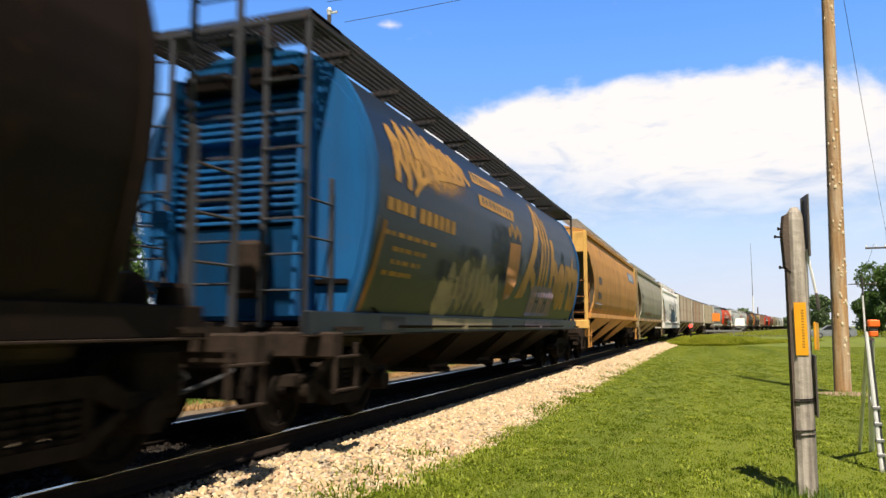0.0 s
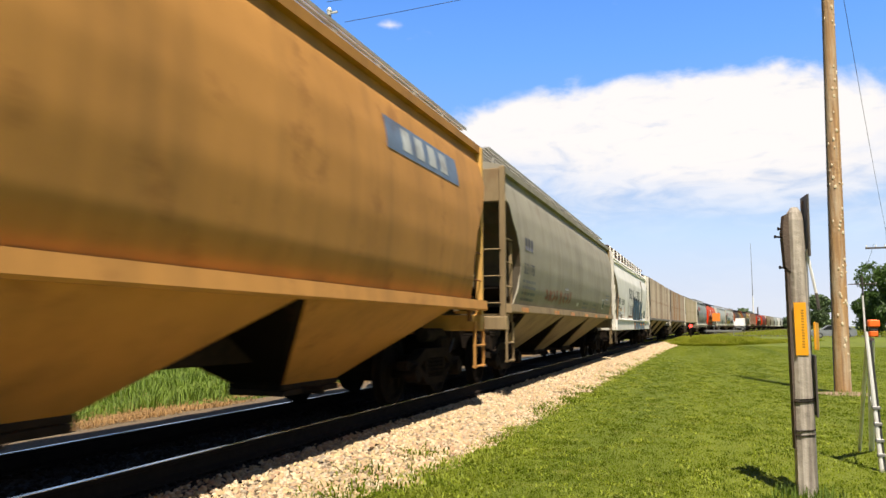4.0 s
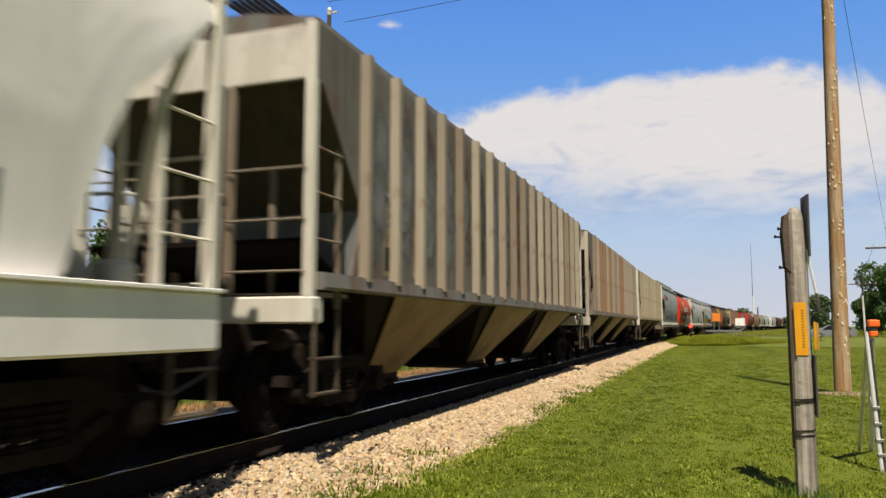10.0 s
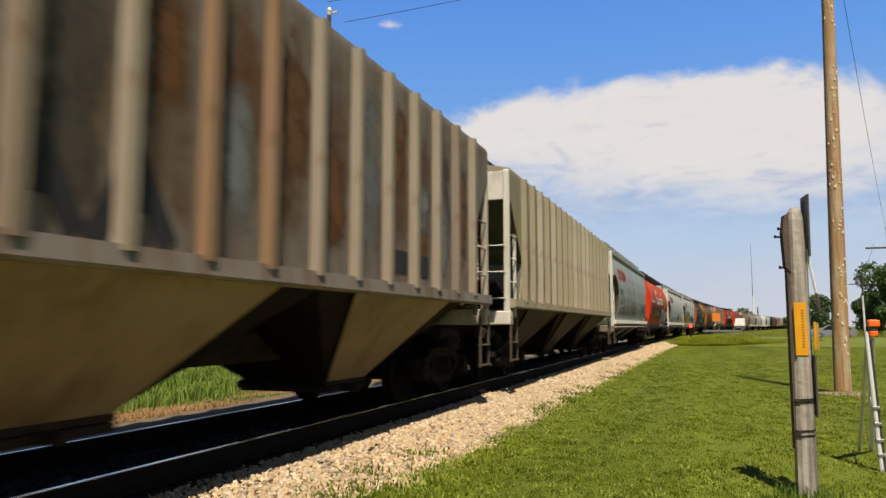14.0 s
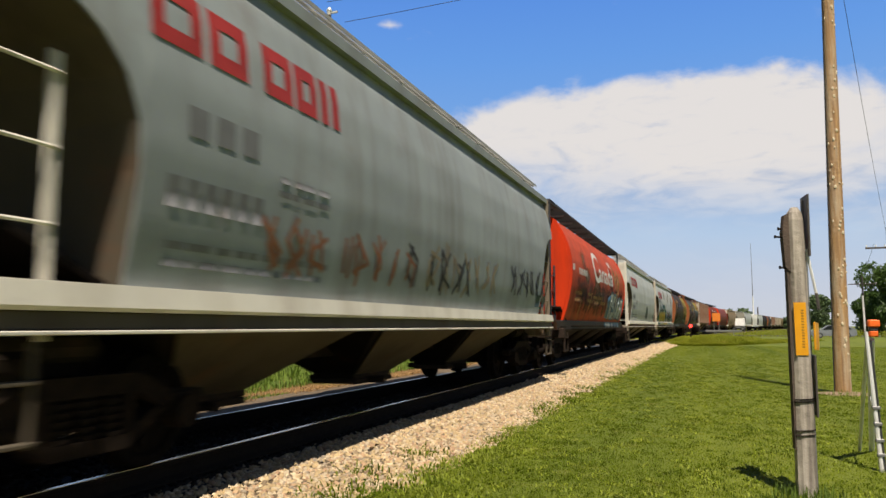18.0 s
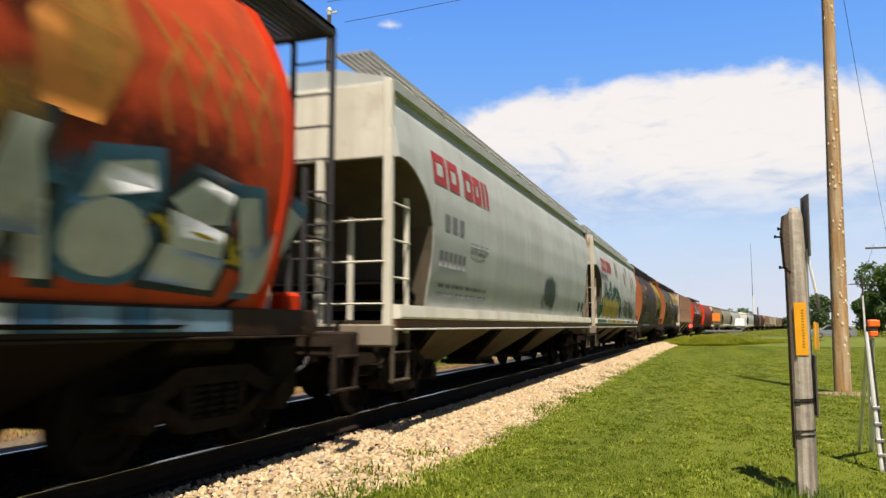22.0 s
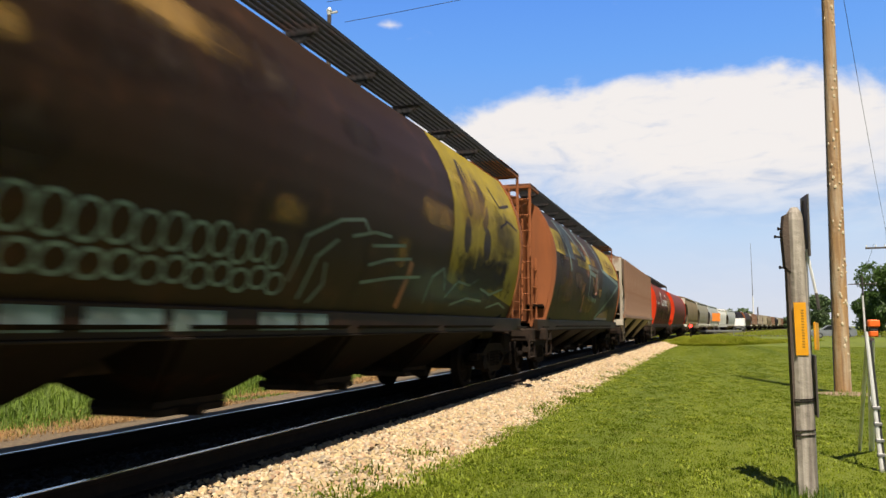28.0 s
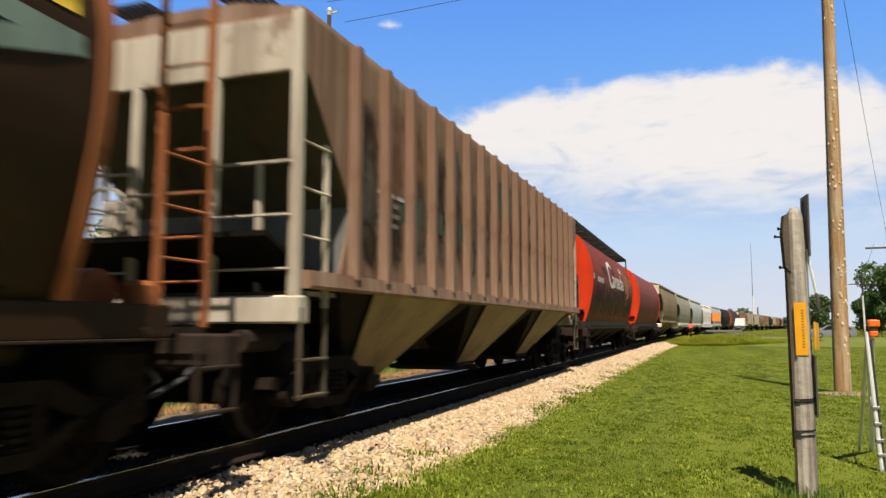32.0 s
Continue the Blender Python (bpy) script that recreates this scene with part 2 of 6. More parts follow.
    v = np.stack([gx, gy, z], -1).reshape(-1, 3)
    n = len(xs)
    f = [(r * n + c, r * n + c + 1, r * n + n + c + 1, r * n + n + c) for r in range(len(ys) - 1) for c in range(n - 1)]
    tagged(raw_mesh("ground", v, f, lawn), "mown green lawn running to a flat far field", "ground", kind="structure")
    xs = np.linspace(-9.6, -2.3, 44)
    ys = np.concatenate([np.arange(-30, 60, 0.5), np.arange(60, 400, 5), [800, 2000]])
    gx, gy = np.meshgrid(xs, ys)
    wob = np.sin(gy * 1.3) * 0.5 + np.sin(gy * 3.7 + 1) * 0.35 + np.sin(gy * 0.37 + 2) * 0.6
    z = bank_z(gx) + np.random.default_rng(3).normal(0, 0.006, gx.shape) + np.where(gx > -3.0, wob * .014, 0) - .05 * np.exp(-((gy - 7.6) / .55) ** 2 - ((gx + 3.8) / .35) ** 2)
    gx = gx + swing(gy)
    v = np.stack([gx, gy, z], -1).reshape(-1, 3)
    n = len(xs)
    f = [(r * n + c, r * n + c + 1, r * n + n + c + 1, r * n + n + c) for r in range(len(ys) - 1) for c in range(n - 1)]
    # Strip beneath the train, dark from oil and painted shade.
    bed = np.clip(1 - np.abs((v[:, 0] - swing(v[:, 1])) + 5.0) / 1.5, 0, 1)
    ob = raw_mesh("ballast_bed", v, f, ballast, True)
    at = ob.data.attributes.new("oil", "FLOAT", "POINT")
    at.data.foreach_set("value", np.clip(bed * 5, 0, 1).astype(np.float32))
    tagged(ob, "pale crushed limestone ballast bank under the track", "ballast", kind="structure")


def make_track():
    for k, sx in enumerate((-0.755, 0.755)):
        x = TRACK_X + sx
        prof = [(-0.075, -0.17), (0.075, -0.17), (0.075, -0.155), (0.012, -0.13), (0.012, -0.045), (0.036, -0.032), (0.036, -0.008),
                (0.028, -0.002), (-0.028, -0.002), (-0.036, -0.008), (-0.036, -0.032), (-0.012, -0.045), (-0.012, -0.13), (-0.075, -0.155)]
        g = Geo()
        g.loft([[(x + u + float(swing(y)), y, RAIL_Z + v) for u, v in prof] for y in [-40, 30, *range(36, 178, 6), 400, 900]])
        r = tagged(g.part("rail", M["rail"]), "rusty steel running rail on wooden sleepers", "rail", "running rails", "structure")
        Geo().loft([[(x + u + float(swing(y)), y, RAIL_Z + v) for u, v in ((-.023, -.004), (.023, -.004), (.023, .002), (-.023, .002))] for y in [-40, 30, *range(36, 178, 6), 400, 900]]).part("polished_head", M["railtop"], r)
    g = Geo().box((0, 0, 0), (2.5, 0.23, 0.16), 0.012)
    proto = None
    for i in range(110):
        m = pose(TRACK_X + random.uniform(-.03, .03) + float(swing(-6 + i * 0.52)), -6 + i * 0.52, RAIL_Z - 0.290, 0, 0, random.uniform(-1, 1))
        if proto is None:
            proto = tagged(g.part("sleeper", M["tie"], at=m), "dark creosoted wooden sleeper bedded in ballast", "sleeper", "sleepers", "structure")
        else:
            copy_thing(proto, m)


def stones(name, n, x0, x1, y0, y1, size, seed, lift=0.0, material=stone):
    """Loose crushed stones: squashed irregular octahedra scattered on the bank."""
    r = np.random.default_rng(seed)
    x, y = r.uniform(x0, x1, n), r.uniform(y0, y1, n)
    s = size * r.uniform(0.55, 1.3, n)
    base = np.array([(1, 0, 0), (0, 1, 0), (-1, 0, 0), (0, -1, 0), (.5, .5, .75), (-.5, .5, .7), (-.5, -.5, .75), (.5, -.5, .7)], float)
    tri = np.array([(4, 5, 6), (4, 6, 7), (0, 1, 4), (1, 5, 4), (1, 2, 5), (2, 6, 5), (2, 3, 6), (3, 7, 6), (3, 0, 7), (0, 4, 7)])
    v = base[None] * r.uniform(0.65, 1.25, (n, 8, 1)) * np.array([1, 1, 0.95])
    a = r.uniform(0, 6.28, n)
    ca, sa = np.cos(a)[:, None], np.sin(a)[:, None]
    vx, vy = v[..., 0] * ca - v[..., 1] * sa, v[..., 0] * sa + v[..., 1] * ca
    tx, ty = r.normal(0, 0.35, n)[:, None], r.normal(0, 0.35, n)[:, None]
    vz = v[..., 2] + tx * vx + ty * vy
    s = s[:, None]
    p = np.stack([(x + swing(y))[:, None] + vx * s * 0.5, y[:, None] + vy * s * 0.5, bank_z(x)[:, None] + vz * s * 0.5 + lift], -1).reshape(-1, 3)
    f = (np.arange(n)[:, None, None] * 8 + tri[None]).reshape(-1, 3)
    return raw_mesh(name, p, f, material)


def blades(name, x, y, z, h, w, material, seed, lean=0.5, bend=True):
    """Grass: each blade a bent tapering strip of two pieces."""
    r = np.random.default_rng(seed)
    n = len(x)
    a = r.uniform(0, 6.28, n)
    d = np.stack([np.cos(a), np.sin(a), np.zeros(n)], -1)
    s = np.stack([-np.sin(a), np.cos(a), np.zeros(n)], -1)
    l = (r.uniform(0.1, 1, n) * lean * h)[:, None]
    b = np.stack([x, y, z], -1)
    up = np.zeros((n, 3))
    up[:, 2] = h
    w = np.broadcast_to(w, (n,))[:, None]
    p = np.stack([b - s * w, b + s * w, b + up * .6 + d * l * .35 + s * w * .7, b + up * .6 + d * l * .35 - s * w * .7, b + up * (1 - 0.3 * lean) + d * l], 1).reshape(-1, 3)
    k = np.arange(n)[:, None] * 5
    f = np.concatenate([k + np.array([[0, 1, 2]]), k + np.array([[0, 2, 3]]), k + np.array([[3, 2, 4]])])
    return raw_mesh(name, p, f, material)


def make_plants():
    r = np.random.default_rng(11)
    n = 470000
    y = 4.6 + 53 * r.uniform(0, 1, n) ** 2.2
    x = -3.1 + r.uniform(0, 1, n) * (3.8 + y * 0.36)
    ragged = -2.62 + .16 * np.sin(y * 1.1) + .12 * np.sin(y * 2.9 + 1) + .10 * np.sin(y * 6.1) + r.normal(0, .13, n)
    keep = x > ragged
    x, y = x[keep], y[keep]
    n = len(x)
    patch = .75 + .25 * np.sin(x * 2.3 + np.sin(y * .7) * 2) * np.sin(y * 1.1 + x)
    h = r.uniform(0.010, 0.026, n) * patch
    tagged(blades("lawn_grass", x, y, np.where(x < -2.5, .012, -.006), h, 0.0018 + 0.00034 * y, blade, 12, 1.5), "short mown green grass of the lawn", "grass", kind="stuff")
    k = 900
    wy = 5 + 30 * r.uniform(0, 1, k) ** 1.6
    wx = -2.4 + r.uniform(0, 1, k) ** 1.7 * (2.6 + wy * .25)
    wx, wy = np.repeat(wx, 26) + r.normal(0, .055, k * 26), np.repeat(wy, 26) + r.normal(0, .06, k * 26)
    tagged(blades("lawn_weeds", wx, wy, np.zeros(len(wx)), r.uniform(0.015, 0.05, len(wx)), 0.008, weed, 19, 1.5), "flat broad-leaved weeds scattered in the lawn", "weeds", kind="stuff")
    k = 2600
    ty = 4.8 + 26 * r.uniform(0, 1, k) ** 1.7
    tx = -2.5 + r.uniform(0, 1, k) * (3.4 + ty * .34)
    big = r.uniform(.5, 1.6, k)
    tx, ty, big = (np.repeat(q, 34) for q in (tx, ty, big))
    tx, ty = tx + r.normal(0, .05, len(tx)) * big, ty + r.normal(0, .08, len(ty)) * big
    tagged(blades("lawn_tufts", tx, ty, np.zeros(len(tx)), r.uniform(.018, .042, len(tx)) * (.6 + .4 * big), .0035, tuft, 20, 1.2), "darker tufts of longer grass in the lawn", "grass", kind="stuff")
    k = 46
    ey = 5.4 + 30 * r.uniform(0, 1, k) ** 1.5
    ex, eb = -2.62 + r.normal(0, .20, k), r.uniform(.5, 1.5, k)
    ex, ey, eb = (np.repeat(q, 110) for q in (ex, ey, eb))
    ex, ey = ex + r.normal(0, .10, len(ex)) * eb, ey + r.normal(0, .16, len(ey)) * eb
    tagged(blades("edge_clumps", ex, ey, bank_z(np.maximum(ex, -3.3)) * .7, r.uniform(.03, .10, len(ex)) * eb, .008, tuft, 21, 1.3), "dark green weed clumps creeping over the ballast edge", "weeds", kind="stuff")
    # tufts of weeds along the edge of the ballast and about the posts
    cx, cy = [], []
    for i in range(150):
        yy = 5.5 + 40 * r.uniform() ** 2
        c = (-2.52 + r.normal(0, 0.14), yy)
        k = r.integers(25, 90)
        cx += list(c[0] + r.normal(0, 0.09, k)), 
        cy += list(c[1] + r.normal(0, 0.10, k)),
    x, y = np.concatenate(cx), np.concatenate(cy)
    tagged(blades("edge_weeds", x, y, np.zeros(len(x)), r.uniform(0.03, 0.085, len(x)), 0.006, weed, 13, 1.3), "ragged green weeds along the ballast edge", "weeds", kind="stuff")
    px = np.concatenate([0.72 + r.normal(0, 0.13, 260), 2.55 + r.normal(0, 0.25, 120)])
    py = np.concatenate([6.95 + r.normal(0, 0.13, 260), 17.4 + r.normal(0, 0.2, 120)])
    tagged(blades("post_grass", px, py, np.zeros(380), r.uniform(0.05, 0.17, 380), 0.004, tall, 14, 0.6), "longer grass round the foot of the post", "grass", kind="stuff")
    # far side: dry strip, then tall green grass
    def patchy(x, y):
        return np.sin(x * 2.1 + 1.3 * np.sin(y * .8)) + np.sin(y * 1.35 + x) + .8 * np.sin(y * .47 + 2)
    n = 85000
    y = 3 + 60 * r.uniform(0, 1, n) ** 1.7
    x = -7.5 - np.abs(r.normal(0, 1.0, n)) * (1 + y * 0.02)
    keep = patchy(x, y) + r.normal(0, .5, n) < 1.0
    x, y = x[keep], y[keep]
    n = len(x)
    tagged(blades("dry_grass", x, y, bank_z(x) - 0.02, r.uniform(0.02, 0.13, n) * r.uniform(.5, 1.4, n), 0.004 + 0.0003 * y, dry, 15, 1.6), "straw-coloured dry grass beyond the track", "grass", kind="stuff")
    n = 110000
    y = 4 + 90 * r.uniform(0, 1, n) ** 1.6
    x = -7.9 - 12 * r.uniform(0, 1, n) ** 1.5
    keep = (x < -9.5) | (patchy(x, y) + r.normal(0, .4, n) > .75 + (x + 9.5) * .6)
    x, y = x[keep], y[keep]
    n = len(x)
    h = r.uniform(.12, .5, n) * np.clip((-7.8 - x) / 1.8, .22, 1) * (.75 + .25 * np.sin(x * 3 + y))
    tagged(blades("field_grass", x, y, np.maximum(bank_z(x), -.15) - .02, h, 0.006 + 0.0004 * y, tall, 16, 1.1), "tall green grass in the field beyond the track", "grass", kind="stuff")
    # rank growth before the road
    n = 80000
    y = 57 + 22 * r.uniform(0, 1, n) ** 1.3
    x = -3.0 + float(swing(60)) + r.uniform(-.4, 1, n) ** 1.0 * (y - 48) * 0.42
    hump = (np.exp(-((x - .2) / 3.2) ** 2) * .6 + .2 + .18 * np.sin(x * 2.1) * np.sin(y * .9)) * np.clip((y - 56) / 5, .35, 1)
    tagged(blades("rank_growth", x, y, np.zeros(n), np.clip(hump, .1, 2) * r.uniform(0.5, 1.25, n), 0.011, rank, 17, 1.5), "rank yellow-green growth before the crossing road", "weeds", kind="stuff")
    n = 40000
    y = 80 + 230 * r.uniform(0, 1, n) ** 1.4
    x = 1.0 + float(swing(90)) + r.uniform(-.3, 1, n) * y * .38
    keep = ~((y < 104) & (x > 5))
    x, y = x[keep], y[keep]
    n = len(x)
    tagged(blades("field_growth", x, y, np.zeros(n), r.uniform(.15, .45, n), 0.03, rank, 18, 0.8), "rough green field grass towards the horizon", "grass", kind="stuff")


make_ground()
make_track()
make_plants()
rg = np.random.default_rng(77)
gx, gy = rg.uniform(-2.6, 7, 70000), rg.uniform(-9, 5, 70000)
tagged(blades("lawn_grass", gx, gy, np.full(70000, -.006), rg.uniform(.010, .026, 70000), .005, blade, 78, 1.5), "short mown green grass of the lawn", "grass", kind="stuff")
tagged(stones("ballast_stones", 9000, -4.02, -2.42, -10, 3.5, 0.075, 9), "pale crushed limestone ballast stones", "ballast", kind="stuff")
tagged(stones("ballast_stones", 15000, -4.02, -2.42, 3.5, 16, 0.056, 5), "pale crushed limestone ballast stones", "ballast", kind="stuff")
tagged(stones("ballast_stones", 13500, -4.02, -2.45, 16, 45, 0.082, 6), "pale crushed limestone ballast stones", "ballast", kind="stuff")
tagged(stones("ballast_stones", 11000, -4.02, -2.55, 45, 110, 0.15, 7), "pale crushed limestone ballast stones", "ballast", kind="stuff")
tagged(stones("oily_ballast_stones", 16000, -6.5, -3.98, 2, 24, 0.055, 8, 0.0, grimy), "grimy ballast stones between the sleepers, darkened for the train's shade", "ballast", kind="stuff")


# ---- train ----
WHEEL_R = 0.44
CARS = []          # (thing, place of its middle at 0 s)
WHEELS = []        # (wheelset, its place on the bogie)


def width_at(prof, z):
    return float(np.interp(z, [p[1] for p in prof], [p[0] for p in prof]))


def body_shell(prof, roof, hb, cut, n=14):
    """Hopper body: the cross profile carried along the car, its lower edge rising towards the ends over the slope sheets."""
    eave = prof[-1][1]
    stations = sorted({s for s, _ in cut} | {cut[-1][0] + 0.02, hb})
    g, rings = Geo(), []
    for sgn in (-1, 1):
        for s in (stations if sgn < 0 else stations[-2::-1]):
            lo = float(np.interp(s, [c[0] for c in cut], [c[1] for c in cut])) if s <= cut[-1][0] else prof[0][1]
            y = sgn * (hb - s)
            zs = np.linspace(lo, eave, n)
            right = [(width_at(prof, z), y, z) for z in zs] + [(w, y, z) for w, z in roof]
            rings.append(right + [(-x, yy, zz) for x, yy, zz in right[::-1]])
    return g.loft(rings)


def make_bogie(parent, y):
    ob = Geo().box((0, 0, 0.52), (2.0, 0.36, 0.26), 0.03).part("bogie", M["truck"], parent, "rusty dark cast-steel bogie", at=pose(0, y, 0))
    if "plate" not in MESH:
        MESH["plate"] = Geo().tube([(0, 0, 0.6), (0, 0, 0.78)], 0.3, 12)
        MESH["beam"] = Geo().box((0, 0, 0), (1.9, 0.10, 0.14), 0.02)
        # Boxes added as rigging to close the open view through the bogie.
        MESH["tray"] = Geo().box((0, 0, 0), (1.5, 2.0, .16), .03)
        MESH["guard"] = Geo().box((0, 0, 0), (1.5, .12, .34), .03)
    shared("centre_plate", "plate", M["truck"], ob, pose(0, 0, 0))
    shared("spring_plank", "tray", M["truck"], ob, pose(0, 0, .42))
    for sy in (-1, 1):
        shared("brake_beam", "beam", M["truck"], ob, pose(0, sy * .62, .45))
        shared("wheel_guard", "guard", M["truck"], ob, pose(0, sy * 1.0, .5))
    if "frame" not in MESH:
        f = Geo()
        f.prism([(-1.15, .50), (-1.12, .60), (-.75, .62), (-.45, .76), (.45, .76), (.75, .62), (1.12, .60), (1.15, .50), (.95, .47), (.72, .47), (.42, .62), (-.42, .62), (-.72, .47), (-.95, .47)], -0.08, 0.08)
        f.prism([(-.76, .50), (-.34, .24), (.34, .24), (.76, .50), (.62, .50), (.30, .34), (-.30, .34), (-.62, .50)], -0.08, 0.08)
        f.box((0, -.36, .48), (.15, .09, .42), .01).box((0, .36, .48), (.15, .09, .42), .01)
        for yy in (-.22, 0, .22):
            for k in range(5):
                f.tube([(0, yy, .345 + k * .055), (0, yy, .375 + k * .055)], .09, 10)
            f.tube([(0, yy, .32), (0, yy, .63)], .06, 8)
        for yy in (-.89, .89):
            f.tube([(-.02, yy, WHEEL_R), (.16, yy, WHEEL_R)], .125, 12)
            f.box((0, yy, .555), (.2, .3, .09), .02)
        MESH["frame"] = f
        w = Geo()
        w.tube([(-1.08, 0, 0), (1.08, 0, 0)], .075, 10)
        for s in (-1, 1):
            prof = [(.64, .13), (.655, .30), (.672, .44 + .028), (.69, .44 + .028), (.705, .44), (.80, .432), (.80, .36), (.76, .33), (.755, .17), (.79, .13), (.79, .0)]
            w.loft([[(s * px, math.cos(a) * pr, math.sin(a) * pr) for a in (2 * math.pi * j / 28 for j in range(28))] for px, pr in prof[:-1]])
            for j in range(4):
                a = j * math.pi / 2
                w.tube([(s * .79, math.cos(a) * .25, math.sin(a) * .25), (s * .80, math.cos(a) * .25, math.sin(a) * .25)], .05, 6)
        MESH["wheels"] = w
    for sx in (-1, 1):
        shared("side_frame", "frame", M["truck"], ob, pose(sx * 1.02, 0, 0, 0, 0, 0 if sx > 0 else 180))
    for sy in (-.89, .89):
        WHEELS.append((shared("wheelset", "wheels", M["wheel"], ob, pose(0, sy, WHEEL_R)), sy))
    return ob


MESH, DATA = {}, {}


def shared(name, key, material, parent, m):
    """A part whose mesh is made once and used by all alike."""
    if (key, material.name) not in DATA:
        ob = MESH[key].part(name, material, parent, smooth=True, at=m)
        DATA[key, material.name] = ob.data
        return ob
    ob = new(name, DATA[key, material.name])
    ob.parent = parent
    ob.matrix_basis = m
    return ob


def grating(g, x0, x1, y0, y1, z, step=0.075):
    """Open running board: bearing bars along, slats across."""
    n = max(2, int((x1 - x0) / 0.075))
    for i in range(n + 1):
        g.box((x0 + (x1 - x0) * i / n, (y0 + y1) / 2, z), (0.012, y1 - y0, 0.045))
    k = int((y1 - y0) / step)
    for i in range(k + 1):
        g.box(((x0 + x1) / 2, y0 + (y1 - y0) * i / k, z + .012), (x1 - x0, 0.016, 0.02))
    return g


def bar(name, car, mt, c, size, b=0.008):
    """One straight flat bar."""
    key = "bar%.3f_%.3f_%.3f" % size
    if key not in MESH:
        MESH[key] = Geo().box((0, 0, 0), size, b)
    return shared(name, key, mt, car, pose(*c))


def rod(name, car, mt, c, length, axis, r=0.014):
    """One round rung or rail along x or y."""
    key = "rod%.3f_%s_%.3f" % (length, axis, r)
    if key not in MESH:
        d = Vector((length / 2, 0, 0)) if axis == "x" else Vector((0, length / 2, 0))
        MESH[key] = Geo().tube([-d, d], r, 6)
    return shared(name, key, mt, car, pose(*c))


def car_ends(car, hb, hl, mt, kind, top, z0, near=True, lad=None, stepm=None):
    """End platforms with posts, ladders, steps, brake gear and couplers, at both ends."""
    low, planes = z0 - .3, hb
    for s in (-1, 1):
        hb = planes[s]
        # Rear end darker: the shade away from the sun is in its paint.
        if kind == "cp" and s > 0:
            mt = PAINT["rustshadecream"]
        g = Geo().box((0, s * (hb - .10), low - .02), (2.94, .22, .26), .02)
        g.part("end_sill", stepm if kind == "cyl" else PAINT["rustshadecream"] if kind == "cp" else mt, car)
        Geo().box((0, s * (hb - 1.2), .88), (.9, 2.6, .50), .03).part("draft_sill", M["steel"], car)
        # Plain box for hanging gear, enlarged to block the view underneath.
        Geo().box((.2, s * (hb - .75), .66), (1.7, .5, .56), .05).part("brake_rigging", M["truck"], car)
        c = Geo()
        c.box((0, s * (hb + .15), .93), (.26, .66, .24), .03).box((0, s * (hb + (hl - hb) * .6), .90), (.18, (hl - hb) * .9, .2), .03)
        c.box((.10, s * (hl - .12), .90), (.14, .24, .28), .04).box((-.12, s * (hl - .2), .90), (.1, .3, .28), .04)
        c.part("coupler", M["steel"], car, "rusty steel coupler")
        if not near:
            continue
        hose = Geo().tube([(.45, s * hb, .85), (.46, s * (hb + .25), .62), (.4, s * (hl - .1), .48), (.3, s * hl, .5)], .022, 6)
        hose.part("brake_hose", M["black"], car, "black rubber brake hose")
        pf = Geo()
        grating(pf, -1.35, 1.35, s * (hb - .62) - .3, s * (hb - .62) + .3, low + .14, .12)
        pf.part("end_platform", stepm, car)
        for sx in (-1, 1):
            for y in (hb - .06, hb - .52):
                bar("step_hanger", car, stepm, (sx * 1.46, s * y, (low + .42) / 2), (.045, .03, round(low - .42, 2)))
            for z in (.45, .78):
                bar("step_tread", car, stepm, (sx * 1.46, s * (hb - .29), z), (.08, .49, .025))
        if kind == "cyl":
            for sx in (-1, 1):
                for x in (.62, 1.12):
                    bar("ladder_post", car, lad or mt, (sx * x, s * (hb - .02), 2.72), (.06, .05, 3.3))
                for k in range(8):
                    rod("rung", car, lad or mt, (sx * .87, s * (hb + .01), 1.45 + k * .37), .5, "x")
                for y in (hb - .02, hb - .57):
                    bar("side_post", car, lad or mt, (sx * 1.12, s * y, 1.95), (.05, .05, 1.5))
                for z in (1.6, 2.0, 2.4):
                    rod("side_rung", car, lad or mt, (sx * 1.13, s * (hb - .29), z), .55, "y")
                bar("roof_bracket", car, lad or mt, (sx * 1.12, s * (hb - .45), 4.34), (.05, .95, .07))
            bar("roof_bracket", car, lad or mt, (0, s * (hb - .02), 4.34), (2.3, .06, .07))
        else:
            for sx in (-1, 1):
                bar("corner_post", car, mt, (sx * 1.40, s * (hb - .05), (top + low) / 2), (.11, .10, round(top - low, 2)), .012)
                h = round((3.5 if kind != "cp" else 4.02) - low, 2)
                bar("end_post", car, lad or mt, (sx * .48, s * (hb - .05), low + h / 2), (.10, .08, h), .012)
                bar("end_post", car, lad or mt, (sx * .62, s * (hb - .62), low + .75), (.07, .07, 1.5), .01)
                bar("side_post", car, lad or mt, (sx * 1.40, s * (hb - .62), low + .85), (.06, .05, 1.7))
                for k in range(4):
                    rod("side_rung", car, lad or mt, (sx * 1.43, s * (hb - .32), low + .22 + .45 * k), .62, "y")
                for k in range(3):
                    rod("end_rung", car, lad or mt, (sx * .94, s * (hb + .02), low + .35 + .5 * k), .88, "x")
            rod("end_rail", car, lad or mt, (0, s * (hb + .02), low + 1.12), .96, "x", .018)
        if kind == "flat":
            for sx in (-1, 1):
                Geo().tube([(sx * 1.38, s * (hb - .02), 3.9), (sx * 1.0, s * (hb - .25), 2.6), (sx * .75, s * (hb - .3), low + .1)], .045, 6).part("end_brace", mt, car)
        if s < 0:
            bw = Geo()
            ring = [(-.62 + .25 * math.cos(a), s * (hb + .16), 2.2 + .25 * math.sin(a)) for a in (2 * math.pi * k / 16 for k in range(17))]
            bw.tube(ring, .018, 5, cap=False)
